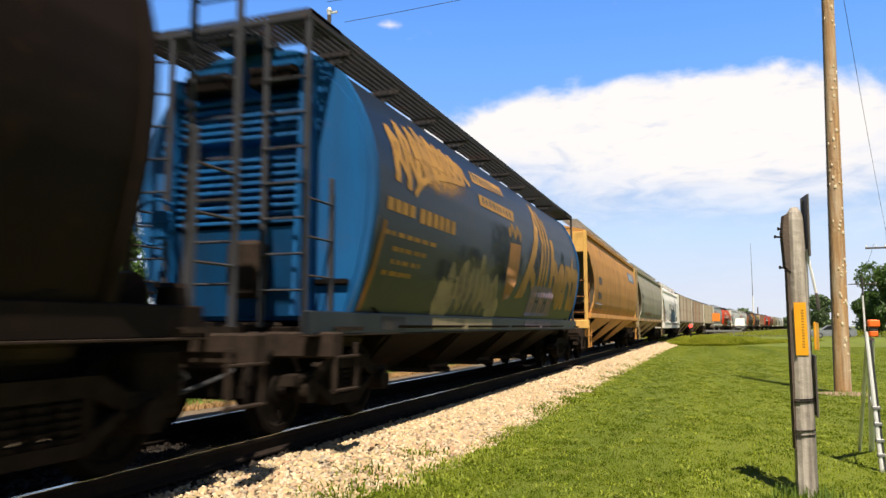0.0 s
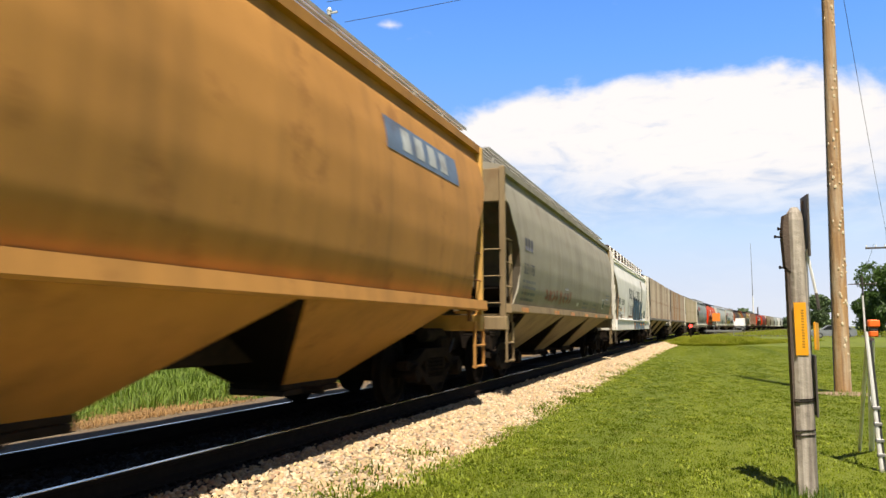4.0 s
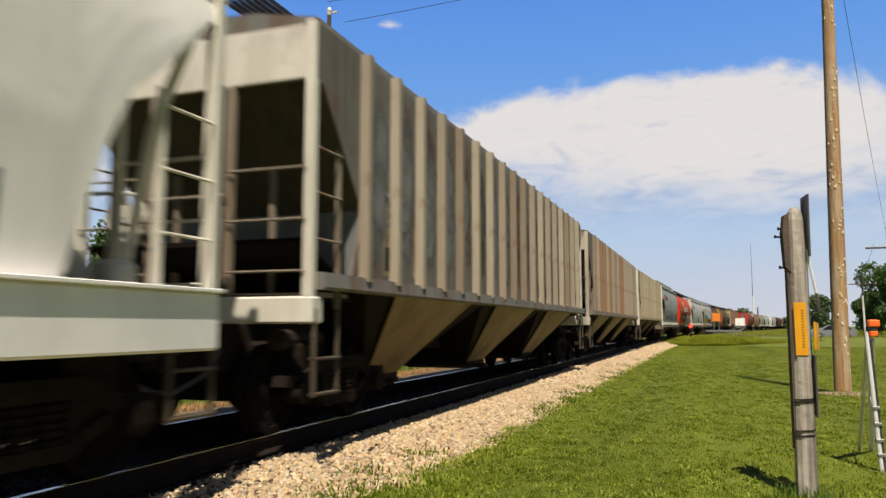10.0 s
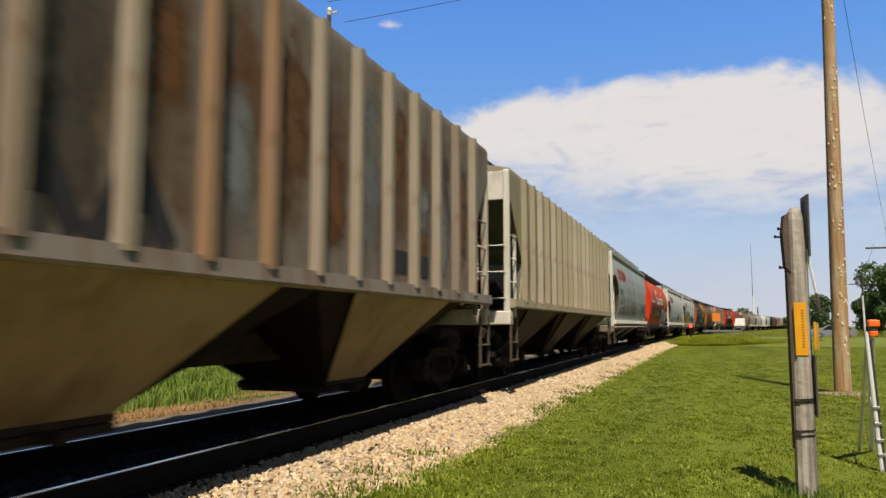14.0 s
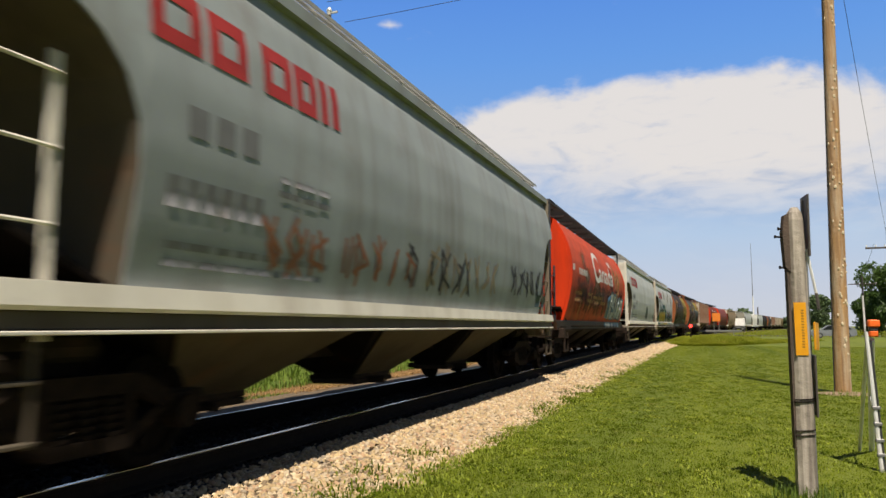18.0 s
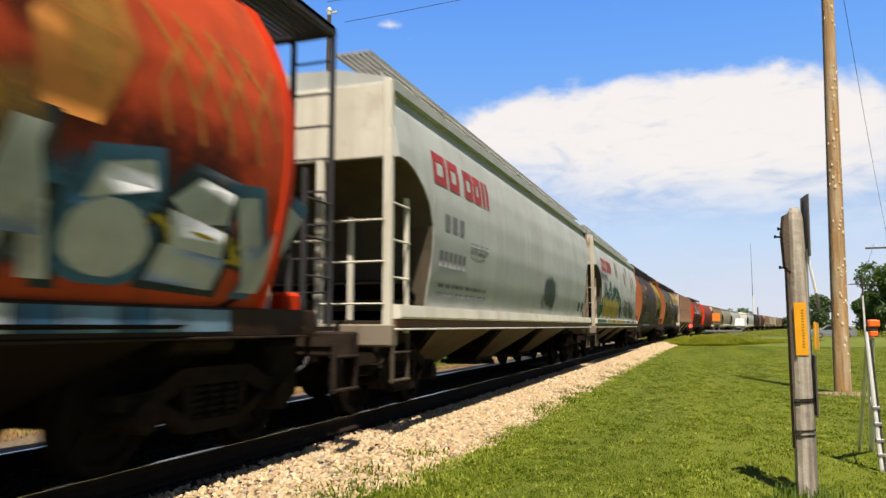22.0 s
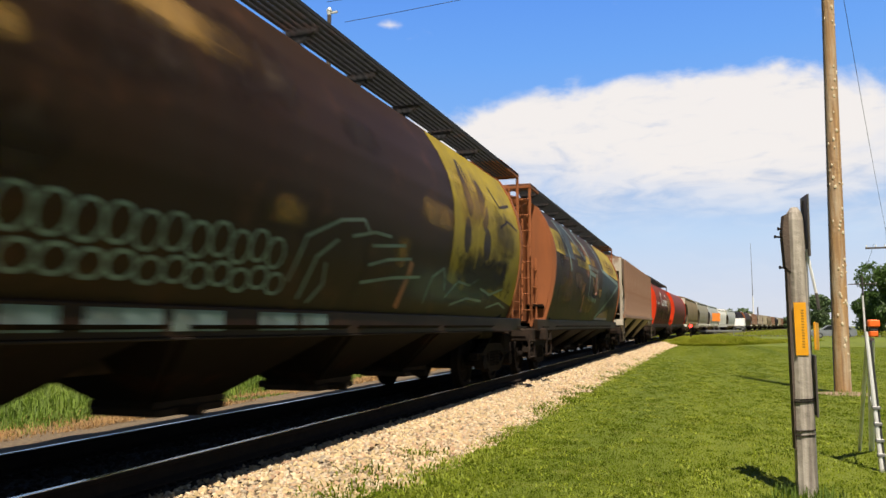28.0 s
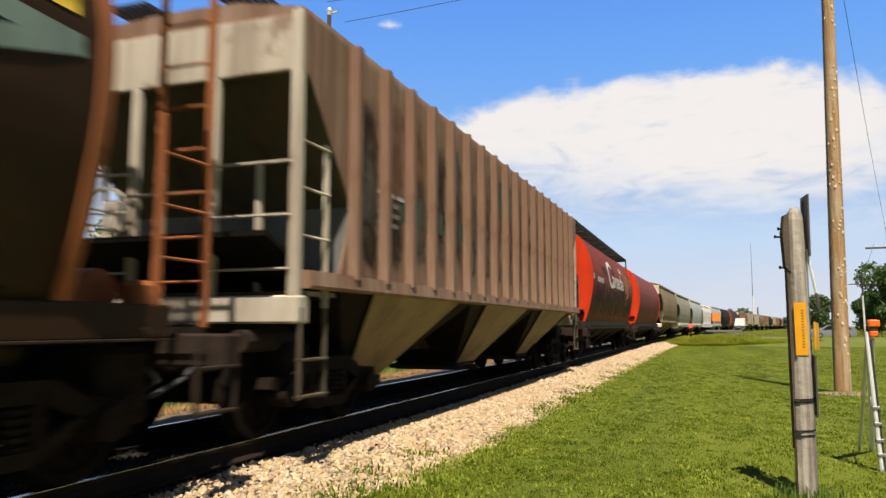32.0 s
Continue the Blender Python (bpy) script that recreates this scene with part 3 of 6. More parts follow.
            for k in range(4):
                a = k * math.pi / 2
                bw.tube([(-.62, s * (hb + .12), 2.2), (-.62 + .25 * math.cos(a), s * (hb + .16), 2.2 + .25 * math.sin(a))], .012, 5)
            bw.box((-.62, s * (hb + .06), 2.18), (.22, .14, .3), .02)
            bw.part("brake_wheel", mt, car)
        else:
            rs = Geo().tube([(-.5, s * (hb - .5), low + .42), (.5, s * (hb - .5), low + .42)], .2, 12)
            rs.part("air_reservoir", mt, car, smooth=True)
            Geo().box((.78, s * (hb - .35), low + .34), (.22, .3, .36), .04).part("brake_valve", mt, car)
            Geo().tube([(.6, s * (hb - .3), low + .3), (.3, s * (hb - .1), low + .1), (-.2, s * (hb - .05), low + .05)], .025, 6).part("brake_pipe", M["steel"], car)


def bays(car, hb, n, mt, sill, kind):
    """Discharge hoppers below the sill: pyramids narrowing to their gates, slopes painted dark for shade between paler
    side sheets.
    """
    p, top, foot, mouth = {"rib": (4.45, 1.50, .50, .58), "curve": (4.25, 2.05, .62, .34), "flat": (3.35, 1.50, .42, .26), "cp": (3.8, 1.70, .58, .30), "cyl": (2.82, 1.30, .46, .34)}[kind]
    wide = 1.455 if kind in ("curve", "rib") else 1.36
    low = .36
    for i in range(n):
        y = p * (i - (n - 1) / 2)
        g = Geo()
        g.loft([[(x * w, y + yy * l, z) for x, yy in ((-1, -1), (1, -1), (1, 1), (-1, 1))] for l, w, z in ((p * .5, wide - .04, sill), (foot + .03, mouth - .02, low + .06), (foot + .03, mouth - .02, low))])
        # Near-black cores put the shade under the car into the paint.
        core = g.part("discharge_hopper", PAINT["shadeblack"], car)
        for sx in (-1, 1):
            q = Geo()
            ring = [(sx * wide, y - top, sill - .002), (sx * wide, y + top, sill - .002), (sx * mouth, y + foot, low + .05), (sx * mouth, y - foot, low + .05)]
            q.loft([ring, [(x + sx * .014, yy, z) for x, yy, z in ring]])
            q.part("hopper_side", mt, core)
            seam = Geo().box((0, 0, 0), (.02, 2 * foot + .1, .06), .005)
            seam.part("outlet_flange", M["steel"], core, at=pose(sx * (mouth + .02), y, low + .03))
        Geo().box((0, y, low - .04), (2 * mouth + .1, 2 * foot + .06, .07), .01).part("outlet_gate", M["steel"], car)
        for sx in (-1, 1):
            Geo().tube([(sx * mouth, y - .2, low - .03), (sx * (mouth + .3), y - .2, low - .03)], .045, 8).part("gate_spindle", M["steel"], car)
    Geo().box((0, 0, sill - .05), (2.5, 2 * hb - 1.2, .06), .01).part("underframe", PAINT["shadeblack"], car)
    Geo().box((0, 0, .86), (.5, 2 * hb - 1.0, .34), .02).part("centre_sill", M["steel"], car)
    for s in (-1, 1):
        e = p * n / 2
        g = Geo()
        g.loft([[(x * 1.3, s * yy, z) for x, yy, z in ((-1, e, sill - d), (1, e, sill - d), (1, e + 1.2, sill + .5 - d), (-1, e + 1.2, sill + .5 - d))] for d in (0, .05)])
        g.part("slope_sheet", PAINT["shadeblack"], car)
        Geo().tube([(.9, s * (e + .2), .95), (.9, s * (e + 1.0), .95)], .11, 10).part("brake_cylinder", M["steel"], car)


def hash_step(k, g):
    """A fixed fraction for the k-th rib of a car."""
    return (math.sin(k * 12.9898 + g * 4.137) * 43758.5453) % 1.0


def make_car(kind, g0, g1, label, body, ends, lower, sillm, near=True, nbays=3, roofm=None, rib=None, ladder=None, web=None):
    """One covered hopper between the coupling places g0 and g1 along the track."""
    hl = round((g1 - g0) / 2, 2)
    hb = hl - .70
    ln = round(2 * hb - .2, 2)
    hbs = {-1: hl - 1.0, 1: hl - .15} if kind == "cyl" else {-1: hb, 1: hb}
    car = thing("hopper_car", label, "hopper car", "cars of the freight train")
    roofm = roofm or M["steel"]
    if kind == "cyl":
        prof = [(1.26, 1.20), (1.34, 1.42), (1.44, 1.75), (1.52, 2.15), (1.545, 2.35), (1.56, 2.6), (1.55, 2.9), (1.47, 3.25), (1.33, 3.6), (1.12, 3.95)]
        roof = [(.85, 4.14), (.5, 4.25), (.2, 4.28)]
        ht, top, z0 = hl - 1.70, 4.3, 1.22
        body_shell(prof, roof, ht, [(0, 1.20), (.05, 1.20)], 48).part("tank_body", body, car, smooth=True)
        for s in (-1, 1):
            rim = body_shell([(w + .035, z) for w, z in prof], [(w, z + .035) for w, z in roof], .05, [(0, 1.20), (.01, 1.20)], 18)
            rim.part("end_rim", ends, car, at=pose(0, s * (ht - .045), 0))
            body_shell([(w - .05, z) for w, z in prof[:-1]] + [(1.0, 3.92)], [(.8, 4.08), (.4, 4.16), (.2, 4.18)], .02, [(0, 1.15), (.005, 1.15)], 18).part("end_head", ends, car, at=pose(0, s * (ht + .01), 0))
            for k in range(17):
                if k not in (9, 10):
                    bar("end_louvre", car, ends, (0, s * (ht + .24 - .006 * k), 2.22 + .088 * k), (1.62, .34, .040), .012)
            # Solid black boxes imitate the darkness inside the vents.
            for x in (-.55, .55):
                Geo().box((x * .8, s * (ht + .22), 3.88), (.58, .26, .22), .02).part("vent_opening", PAINT["shadeblack"], car, "black block painted as the dark inside of a vent")
            if near:
                q = sorted((s * ht, s * hbs[s]))
                grating(Geo(), -1.14, 1.14, q[0], q[1], 4.39, .09).part("end_walkway", ladder or ends, car)
            for x in (-.86, .86):
                Geo().prism([(s * ht, 1.2), (s * (ht + .48), 1.2), (s * (ht + .36), 3.95), (s * ht, 4.05)], x - .02, x + .02).part("end_web", ends, car)
            sl = Geo()
            sl.loft([[(-.82, s * ht, 2.16), (.82, s * ht, 2.16), (.82, s * (ht + .38), 2.16), (-.82, s * (ht + .38), 2.16)], [(-.7, s * ht, 1.2), (.7, s * ht, 1.2), (.7, s * (ht + .08), 1.2), (-.7, s * (ht + .08), 1.2)]])
            sl.part("end_slope", ends, car)
            Geo().box((.25, s * (ht + .40), 1.7), (.42, .26, .62), .05).part("brake_housing", M["steel"], car)
        for sx in (-1, 1):
            bar("side_sill", car, sillm, (sx * 1.27, 0, 1.12), (.10, ln, .24), .012)
            bar("sill_flange", car, M["steel"], (sx * 1.28, 0, .995), (.14, ln, .02), .006)
            if near:
                grating(Geo(), .62 if sx > 0 else -1.14, 1.14 if sx > 0 else -.62, -hbs[-1], hbs[1], 4.38, .055).part("running_board", roofm, car)
                for k in range(int(2 * ht / 1.5)):
                    if "wedge%d" % sx not in MESH:
                        MESH["wedge%d" % sx] = Geo().prism([(sx * .75, 4.13), (sx * 1.1, 4.35), (sx * .6, 4.35)], 0, .04, 1)
                    shared("board_bracket", "wedge%d" % sx, roofm, car, pose(0, -ht + .4 + k * 1.5, 0))
    else:
        if kind == "rib":
            prof, roof = [(1.46, 1.56), (1.46, 4.06)], [(1.44, 4.12), (.7, 4.26), (.2, 4.28)]
            cut = [(0, 3.50), (.10, 3.46), (.98, 2.34), (1.0, 1.56)]
        elif kind == "flat":
            prof, roof = [(1.44, 1.36), (1.50, 2.3), (1.50, 3.1), (1.38, 3.68)], [(1.38, 3.70), (1.43, 3.74), (1.38, 3.80), (1.41, 3.86), (1.34, 3.94), (.7, 4.15), (.2, 4.18)]
            cut = [(0, 3.45), (.12, 3.40), (.56, 2.97), (.92, 2.65), (1.12, 2.25), (1.38, 1.40), (1.40, 1.36)]
        else:
            z = 1.46 if kind == "curve" else 1.30
            prof = [(1.42, z), (1.52, 1.8), (1.57, 2.3), (1.57, 2.8), (1.52, 3.3), (1.42, 3.75), (1.34, 3.96)]
            roof = [(1.34, 3.98), (1.43, 3.98), (1.43, 4.10), (1.3, 4.14), (.7, 4.28), (.2, 4.31)]
            if kind == "curve":
                cut = [(0, 3.42), (.10, 3.30), (.25, 3.05), (.44, 2.85), (.64, 2.55), (.73, 2.25), (.74, 2.1), (.745, z)]
            else:
                cut = [(0, 3.12), (.25, 3.11), (.45, 3.05), (.75, 2.88), (.95, 2.68), (1.08, 2.42), (1.12, 2.1), (1.13, z)]
        top, z0 = 4.08, prof[0][1]
        body_shell(prof, roof, hb - .06, cut, 30).part("hopper_body", body, car, smooth=True)
        zp = cut[0][1]
        for s in (-1, 1):
            bar("end_plate", car, ends, (0, s * (hb - .05), (zp + 4.05) / 2), (2.70, .05, round(4.05 - zp, 2)), .01)
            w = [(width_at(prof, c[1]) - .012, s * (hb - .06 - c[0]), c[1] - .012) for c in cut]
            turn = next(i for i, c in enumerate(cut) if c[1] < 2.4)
            # Recessed sheets carry grime and the recess's shade in their brown.
            for nm, q, pm in (("slope_sheet", w[:turn + 1], PAINT["tansheet"] if kind == "flat" else PAINT["grimeshade"]), ("end_sheet", w[turn:], PAINT["dullgrey"] if kind == "rib" else PAINT["tansheet"] if kind == "flat" else PAINT["grimeshade"])):
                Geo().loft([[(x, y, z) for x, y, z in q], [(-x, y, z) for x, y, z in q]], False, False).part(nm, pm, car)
            if kind in ("curve", "rib"):
                back = [(.60, 1.47), (.66, 1.7), (.72, 1.9), (.745, 2.12)] if kind == "curve" else [(.74, 1.57), (.84, 1.8), (.93, 2.05), (.985, 2.3)]
                for sx in (-1, 1):
                    sk = Geo()
                    sk.loft([[(sx * width_at(prof, z), s * (hb - .06 - u), z), (sx * width_at(prof, z), s * (hb - .06 - back[-1][0] - .02), z),
                              (sx * (width_at(prof, z) - .03), s * (hb - .06 - back[-1][0] - .02), z), (sx * (width_at(prof, z) - .03), s * (hb - .06 - u), z)] for u, z in back])
                    sk.part("side_skirt", body, car)
        if kind == "rib":
            for sx in (-1, 1):
                n = 18
                for k in range(n):
                    y = -(hb - 1.06) + k * (2 * hb - 2.12) / (n - 1)
                    if "side_rib" not in MESH:
                        MESH["side_rib"] = Geo().prism([(-.075, 0), (-.05, .11), (.05, .11), (.075, 0)], 1.56, 4.06, 2)
                    shared("side_rib", "side_rib", (rib or [body])[int(hash_step(k, g0) * len(rib or [body]))], car, pose(sx * 1.455, y, 0, 0, 0, -90 if sx > 0 else 90))
        for sx in (-1, 1):
            if kind == "flat":
                bar("side_sill", car, sillm, (sx * 1.50, 0, 1.12), (.10, ln, .42), .02)
                bar("sill_ledge", car, sillm, (sx * 1.51, 0, 1.345), (.16, ln, .03), .006)
            else:
                key = "sill%s%d%.2f" % (kind, sx, ln)
                if key not in MESH:
                    u = [(1.41, .05), (1.535, .04), (1.555, -.10), (1.53, -.125), (1.41, -.125)]
                    MESH[key] = Geo().prism([(sx * w, z0 + z) for w, z in u], -ln / 2, ln / 2, 1)
                shared("sill_ledge", key, sillm, car, pose(0, 0, 0))
                if kind in ("curve", "rib"):
                    continue
                bar("side_sill", car, web or sillm, (sx * 1.46, 0, z0 - .18), (.06, ln, .11), .01)
                bar("sill_flange", car, sillm, (sx * 1.48, 0, z0 - .25), (.14, ln, .025), .008)
        if near:
            for sx in (-1, 1):
                if kind == "flat":
                    Geo().box((sx * .98, 0, 4.36), (.52, 2 * hb, .04), .008).part("running_board", PAINT["rustboard"], car, "rusty brown running board")
                else:
                    q = ((.40, .86) if kind == "rib" else (.70, 1.16)) if sx > 0 else ((-.86, -.40) if kind == "rib" else (-1.16, -.70))
                    grating(Geo(), *q, -hb, hb, 4.40 if kind == "rib" else 4.44).part("running_board", roofm if kind == "rib" else PAINT["galv"], car)
                for k in range(int(2 * hb / 1.2)):
                    y = -hb + .5 + k * 1.2
                    if kind == "flat":
                        bar("board_post", car, sillm, (sx * 1.27, y, 4.14), (.05, .05, .44))
                        bar("board_bracket", car, sillm, (sx * .98, y, 4.31), (.52, .05, .04))
                    else:
                        bar("board_bracket", car, roofm if kind == "rib" else PAINT["galv"], (sx * .8 if kind == "rib" else sx * 1.1, y, 4.31), (.04, .04, .24))
    if near:
        for k in range(4):
            y = -hb * .72 + k * hb * .48
            Geo().box((0, y, 4.34), (.56, hb * .40, .12), .03).part("roof_hatch", body, car)
    car_ends(car, hbs, hl, ends, kind, top, z0, near, ladder, M["steel"] if kind == "cyl" else sillm if kind == "curve" else PAINT["grimeshade"])
    # Tank-car chutes are black all over, the underside's shade in the colour.
    bays(car, hb, nbays, PAINT["shadeblack"] if kind == "cyl" else lower, z0 - .12, kind)
    for s in (-1, 1):
        make_bogie(car, s * (hl - 2.02))
    CARS.append((car, (g0 + g1) / 2))
    return car, prof, round(hl - .3, 2)


PAINT = dict(
    brown=paint("brown_paint", (0.014, 0.0085, 0.006), (0.017, 0.011, 0.008), .5, rust=.1),
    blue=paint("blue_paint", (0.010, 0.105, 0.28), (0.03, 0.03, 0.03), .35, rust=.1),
    # Sides far darker than the blue of the ends.
    bluedark=paint("grimy_blue_grey_paint", (0.008, 0.014, 0.021), (0.022, 0.02, 0.014), .5, rust=.08, rough=.45, spec=.4),
    gold=paint("yellow_tan_paint", (0.55, 0.265, 0.075), (0.22, 0.12, 0.045), .5, rust=.4),
    goldend=paint("yellow_end_paint", (0.72, 0.42, 0.12), (0.3, 0.14, 0.05), .4),
    olive=paint("grey_green_paint", (0.36, 0.325, 0.25), (0.16, 0.13, 0.09), .4, rust=.15),
    beige=paint("beige_paint", (0.29, 0.21, 0.115), (0.10, 0.065, 0.035), .7),
    white=paint("white_car_paint", (0.88, 0.85, 0.80), (0.42, 0.37, 0.30), .28, rust=.1),
    grey=paint("galvanised_grey_paint", (0.175, 0.168, 0.15), (0.12, 0.06, 0.03), .9, rust=.5, fine=5.5),
    greyrib=paint("pale_rib_paint", (0.33, 0.275, 0.205), (0.2, 0.12, 0.07), .6, rust=.4, fine=5.5),
    cream=paint("cream_paint", (0.33, 0.285, 0.19), (0.24, 0.16, 0.08), .6, rust=.3, fine=5.5),
    paleblue=paint("pale_blue_grey_paint", (0.48, 0.50, 0.485), (0.30, 0.28, 0.22), .4, rust=.08),
    cream_end=paint("off_white_paint", (0.70, 0.66, 0.56), (0.3, 0.24, 0.16), .4, rust=.2),
    red=paint("red_orange_paint", (0.56, 0.075, 0.024), (0.10, 0.035, 0.02), .65, rust=.2),
    redend=paint("bright_red_paint", (0.70, 0.05, 0.011), (0.12, 0.03, 0.02), .4, rust=.1),
    rustorange=paint("faded_orange_paint", (0.34, 0.115, 0.045), (0.12, 0.06, 0.035), .5, rust=.4),
    darkgrime=paint("grimy_brown_paint", (0.036, 0.0175, 0.008), (0.034, 0.022, 0.014), .5, rust=.2, rough=.55, spec=.12),
    rustrib=paint("rust_streaked_brown_paint", (0.225, 0.13, 0.085), (0.36, 0.26, 0.19), .7, rust=.5, fine=5.5),
    wine=paint("dark_red_paint", (0.20, 0.05, 0.04), (0.06, 0.03, 0.025), .5),
    roof=paint("dark_roof_steel", (0.05, 0.05, 0.055), (0.03, 0.03, 0.03), .3),
    galv=paint("galvanised_board_steel", (0.42, 0.41, 0.38), (0.2, 0.18, 0.15), .5, rust=.2),
    rustladder=paint("rusty_orange_ladder_paint", (0.26, 0.105, 0.035), (0.09, 0.045, 0.025), .6, rust=.5),
    rustyrib=paint("rusty_rib_paint", (0.27, 0.17, 0.10), (0.20, 0.09, 0.04), .8, rust=.5, fine=5.5),
    dustrib=paint("dusty_rib_paint", (0.40, 0.345, 0.26), (0.22, 0.13, 0.07), .7, rust=.4, fine=5.5),
    tansheet=paint("dirty_tan_sheet_paint", (0.40, 0.345, 0.255), (0.16, 0.12, 0.08), .5, rust=.2),
    # Black with the shade under the cars put into it.
    shadeblack=paint("soot_black_paint", (0.014, 0.011, 0.009), (0.009, 0.007, 0.006), .4, rust=.1, spec=.02),
    slate=paint("dull_slate_paint", (0.315, 0.345, 0.345), (0.14, 0.12, 0.09), .45, rust=.12),
    rustboard=paint("rusty_board_steel", (0.17, 0.085, 0.045), (0.07, 0.04, 0.025), .4),
    dullred=paint("dull_red_paint", (0.20, 0.032, 0.014), (0.05, 0.025, 0.015), .7, rust=.3),
    # Chute beige dimmed: the shade below the sill is in the colour.
    shadebeige=paint("dusty_beige_paint", (0.13, 0.098, 0.058), (0.06, 0.045, 0.03), .7, rust=.2),
    browngrey=paint("grimy_brown_grey_paint", (0.21, 0.18, 0.15), (0.13, 0.065, 0.03), .9, rust=.6, fine=5.5),
    brownrib=paint("dirty_rib_paint", (0.26, 0.205, 0.15), (0.15, 0.085, 0.05), .7, rust=.5, fine=5.5),
    dirtycream=paint("dirty_off_white_paint", (0.56, 0.49, 0.39), (0.16, 0.10, 0.06), .8, rust=.6),
    dullgrey=paint("dull_grey_sheet_paint", (0.20, 0.205, 0.19), (0.12, 0.09, 0.06), .6, rust=.3),
    # Off-white with rust, also darkened for the shaded rear ends.
    rustshadecream=paint("rusty_off_white_paint", (0.24, 0.20, 0.15), (0.12, 0.07, 0.04), .8, rust=.6),
    # Brown for grime together with the shade of recesses.
    grimeshade=paint("sooty_brown_paint", (0.10, 0.082, 0.058), (0.04, 0.03, 0.02), .6),
)
P = PAINT
GAPS = [-11.2, 5.52, 22.45, 39.8, 56.95, 73.7, 91.0, 108.4, 124.8, 140.9, 157.5, 174.2, 190.0, 206.95, 223.7, 240.3] + [256.9 + 16.8 * k for k in range(24)]
SPECS = [
    ("cyl", "dark brown cylindrical grain hopper car on the track", P["brown"], P["brown"], P["brown"], P["brown"]),
    ("cyl", "dark cylindrical grain hopper car with a bright blue end", P["bluedark"], P["blue"], P["bluedark"], P["bluedark"]),
    ("curve", "yellow-tan covered hopper car with rusty ends", P["gold"], P["goldend"], P["gold"], P["gold"]),
    ("curve", "grey-green covered hopper car with a beige sill", P["olive"], P["beige"], P["beige"], P["beige"]),
    ("flat", "white covered hopper car with blue spray-painted letters", P["white"], P["cream_end"], P["brown"], P["white"]),
    ("rib", "weathered grey ribbed hopper car with beige chutes", P["grey"], P["cream_end"], P["beige"], P["grey"]),
    ("rib", "rust-stained grey ribbed hopper car", P["browngrey"], P["dirtycream"], P["beige"], P["browngrey"]),
    ("rib", "cream ribbed hopper car streaked with dirt", P["cream"], P["cream_end"], P["brown"], P["cream"]),
    ("cp", "pale blue-grey covered hopper car with red lettering", P["slate"], P["cream_end"], P["grimeshade"], P["cream_end"]),
    ("cyl", "bright red cylindrical grain hopper car with white lettering", P["red"], P["redend"], P["darkgrime"], P["darkgrime"]),
    ("cp", "pale blue-grey covered hopper car with red lettering", P["paleblue"], P["cream_end"], P["shadebeige"], P["cream_end"]),
    ("cp", "pale covered hopper car sprayed green and yellow", P["paleblue"], P["dirtycream"], P["shadebeige"], P["cream_end"]),
    ("cyl", "grimy brown cylindrical hopper car with a yellow band", P["darkgrime"], P["rustorange"], P["darkgrime"], P["darkgrime"]),
    ("cyl", "grimy brown cylindrical hopper car with a faded orange end", P["darkgrime"], P["rustorange"], P["darkgrime"], P["darkgrime"]),
    ("rib", "rust-brown ribbed hopper car with off-white end posts", P["rustrib"], P["dirtycream"], P["beige"], P["rustrib"]),
    ("cyl", "red cylindrical grain hopper car with white lettering", P["dullred"], P["redend"], P["darkgrime"], P["darkgrime"]),
    ("cyl", "dark red cylindrical grain hopper car", P["wine"], P["redend"], P["darkgrime"], P["darkgrime"]),
    ("curve", "tan covered hopper car", P["beige"], P["cream_end"], P["beige"], P["beige"]),
    ("cp", "pale grey-green covered hopper car", P["olive"], P["cream_end"], P["beige"], P["cream_end"]),
    ("cp", "pale blue-grey covered hopper car", P["paleblue"], P["cream_end"], P["beige"], P["cream_end"]),
    ("flat", "white covered hopper car", P["white"], P["cream_end"], P["brown"], P["white"]),
    ("cp", "pale blue-grey covered hopper car", P["paleblue"], P["cream_end"], P["beige"], P["cream_end"]),
    ("cyl", "brown cylindrical grain hopper car", P["brown"], P["brown"], P["brown"], P["brown"]),
    ("cyl", "grimy brown cylindrical hopper car", P["darkgrime"], P["rustorange"], P["darkgrime"], P["darkgrime"]),
    ("rib", "rust-brown ribbed hopper car", P["rustrib"], P["cream_end"], P["beige"], P["rustrib"]),
    ("rib", "weathered grey ribbed hopper car", P["grey"], P["cream_end"], P["beige"], P["grey"]),
    ("rib", "cream ribbed hopper car", P["cream"], P["cream_end"], P["brown"], P["cream"]),
    ("curve", "tan covered hopper car", P["beige"], P["cream_end"], P["beige"], P["beige"]),
    ("rib", "rust-brown ribbed hopper car", P["rustrib"], P["cream_end"], P["beige"], P["rustrib"]),
    ("cyl", "brown cylindrical grain hopper car", P["brown"], P["brown"], P["brown"], P["brown"]),
    ("rib", "cream ribbed hopper car", P["cream"], P["cream_end"], P["brown"], P["cream"]),
    ("rib", "rust-brown ribbed hopper car", P["rustrib"], P["cream_end"], P["beige"], P["rustrib"]),
    ("cyl", "grimy brown cylindrical hopper car", P["darkgrime"], P["rustorange"], P["darkgrime"], P["darkgrime"]),
    ("rib", "weathered grey ribbed hopper car", P["grey"], P["cream_end"], P["beige"], P["grey"]),
    ("cyl", "brown cylindrical grain hopper car", P["brown"], P["brown"], P["brown"], P["brown"]),
    ("rib", "rust-brown ribbed hopper car", P["rustrib"], P["cream_end"], P["beige"], P["rustrib"]),
    ("cyl", "dark red cylindrical grain hopper car", P["wine"], P["redend"], P["darkgrime"], P["darkgrime"]),
]
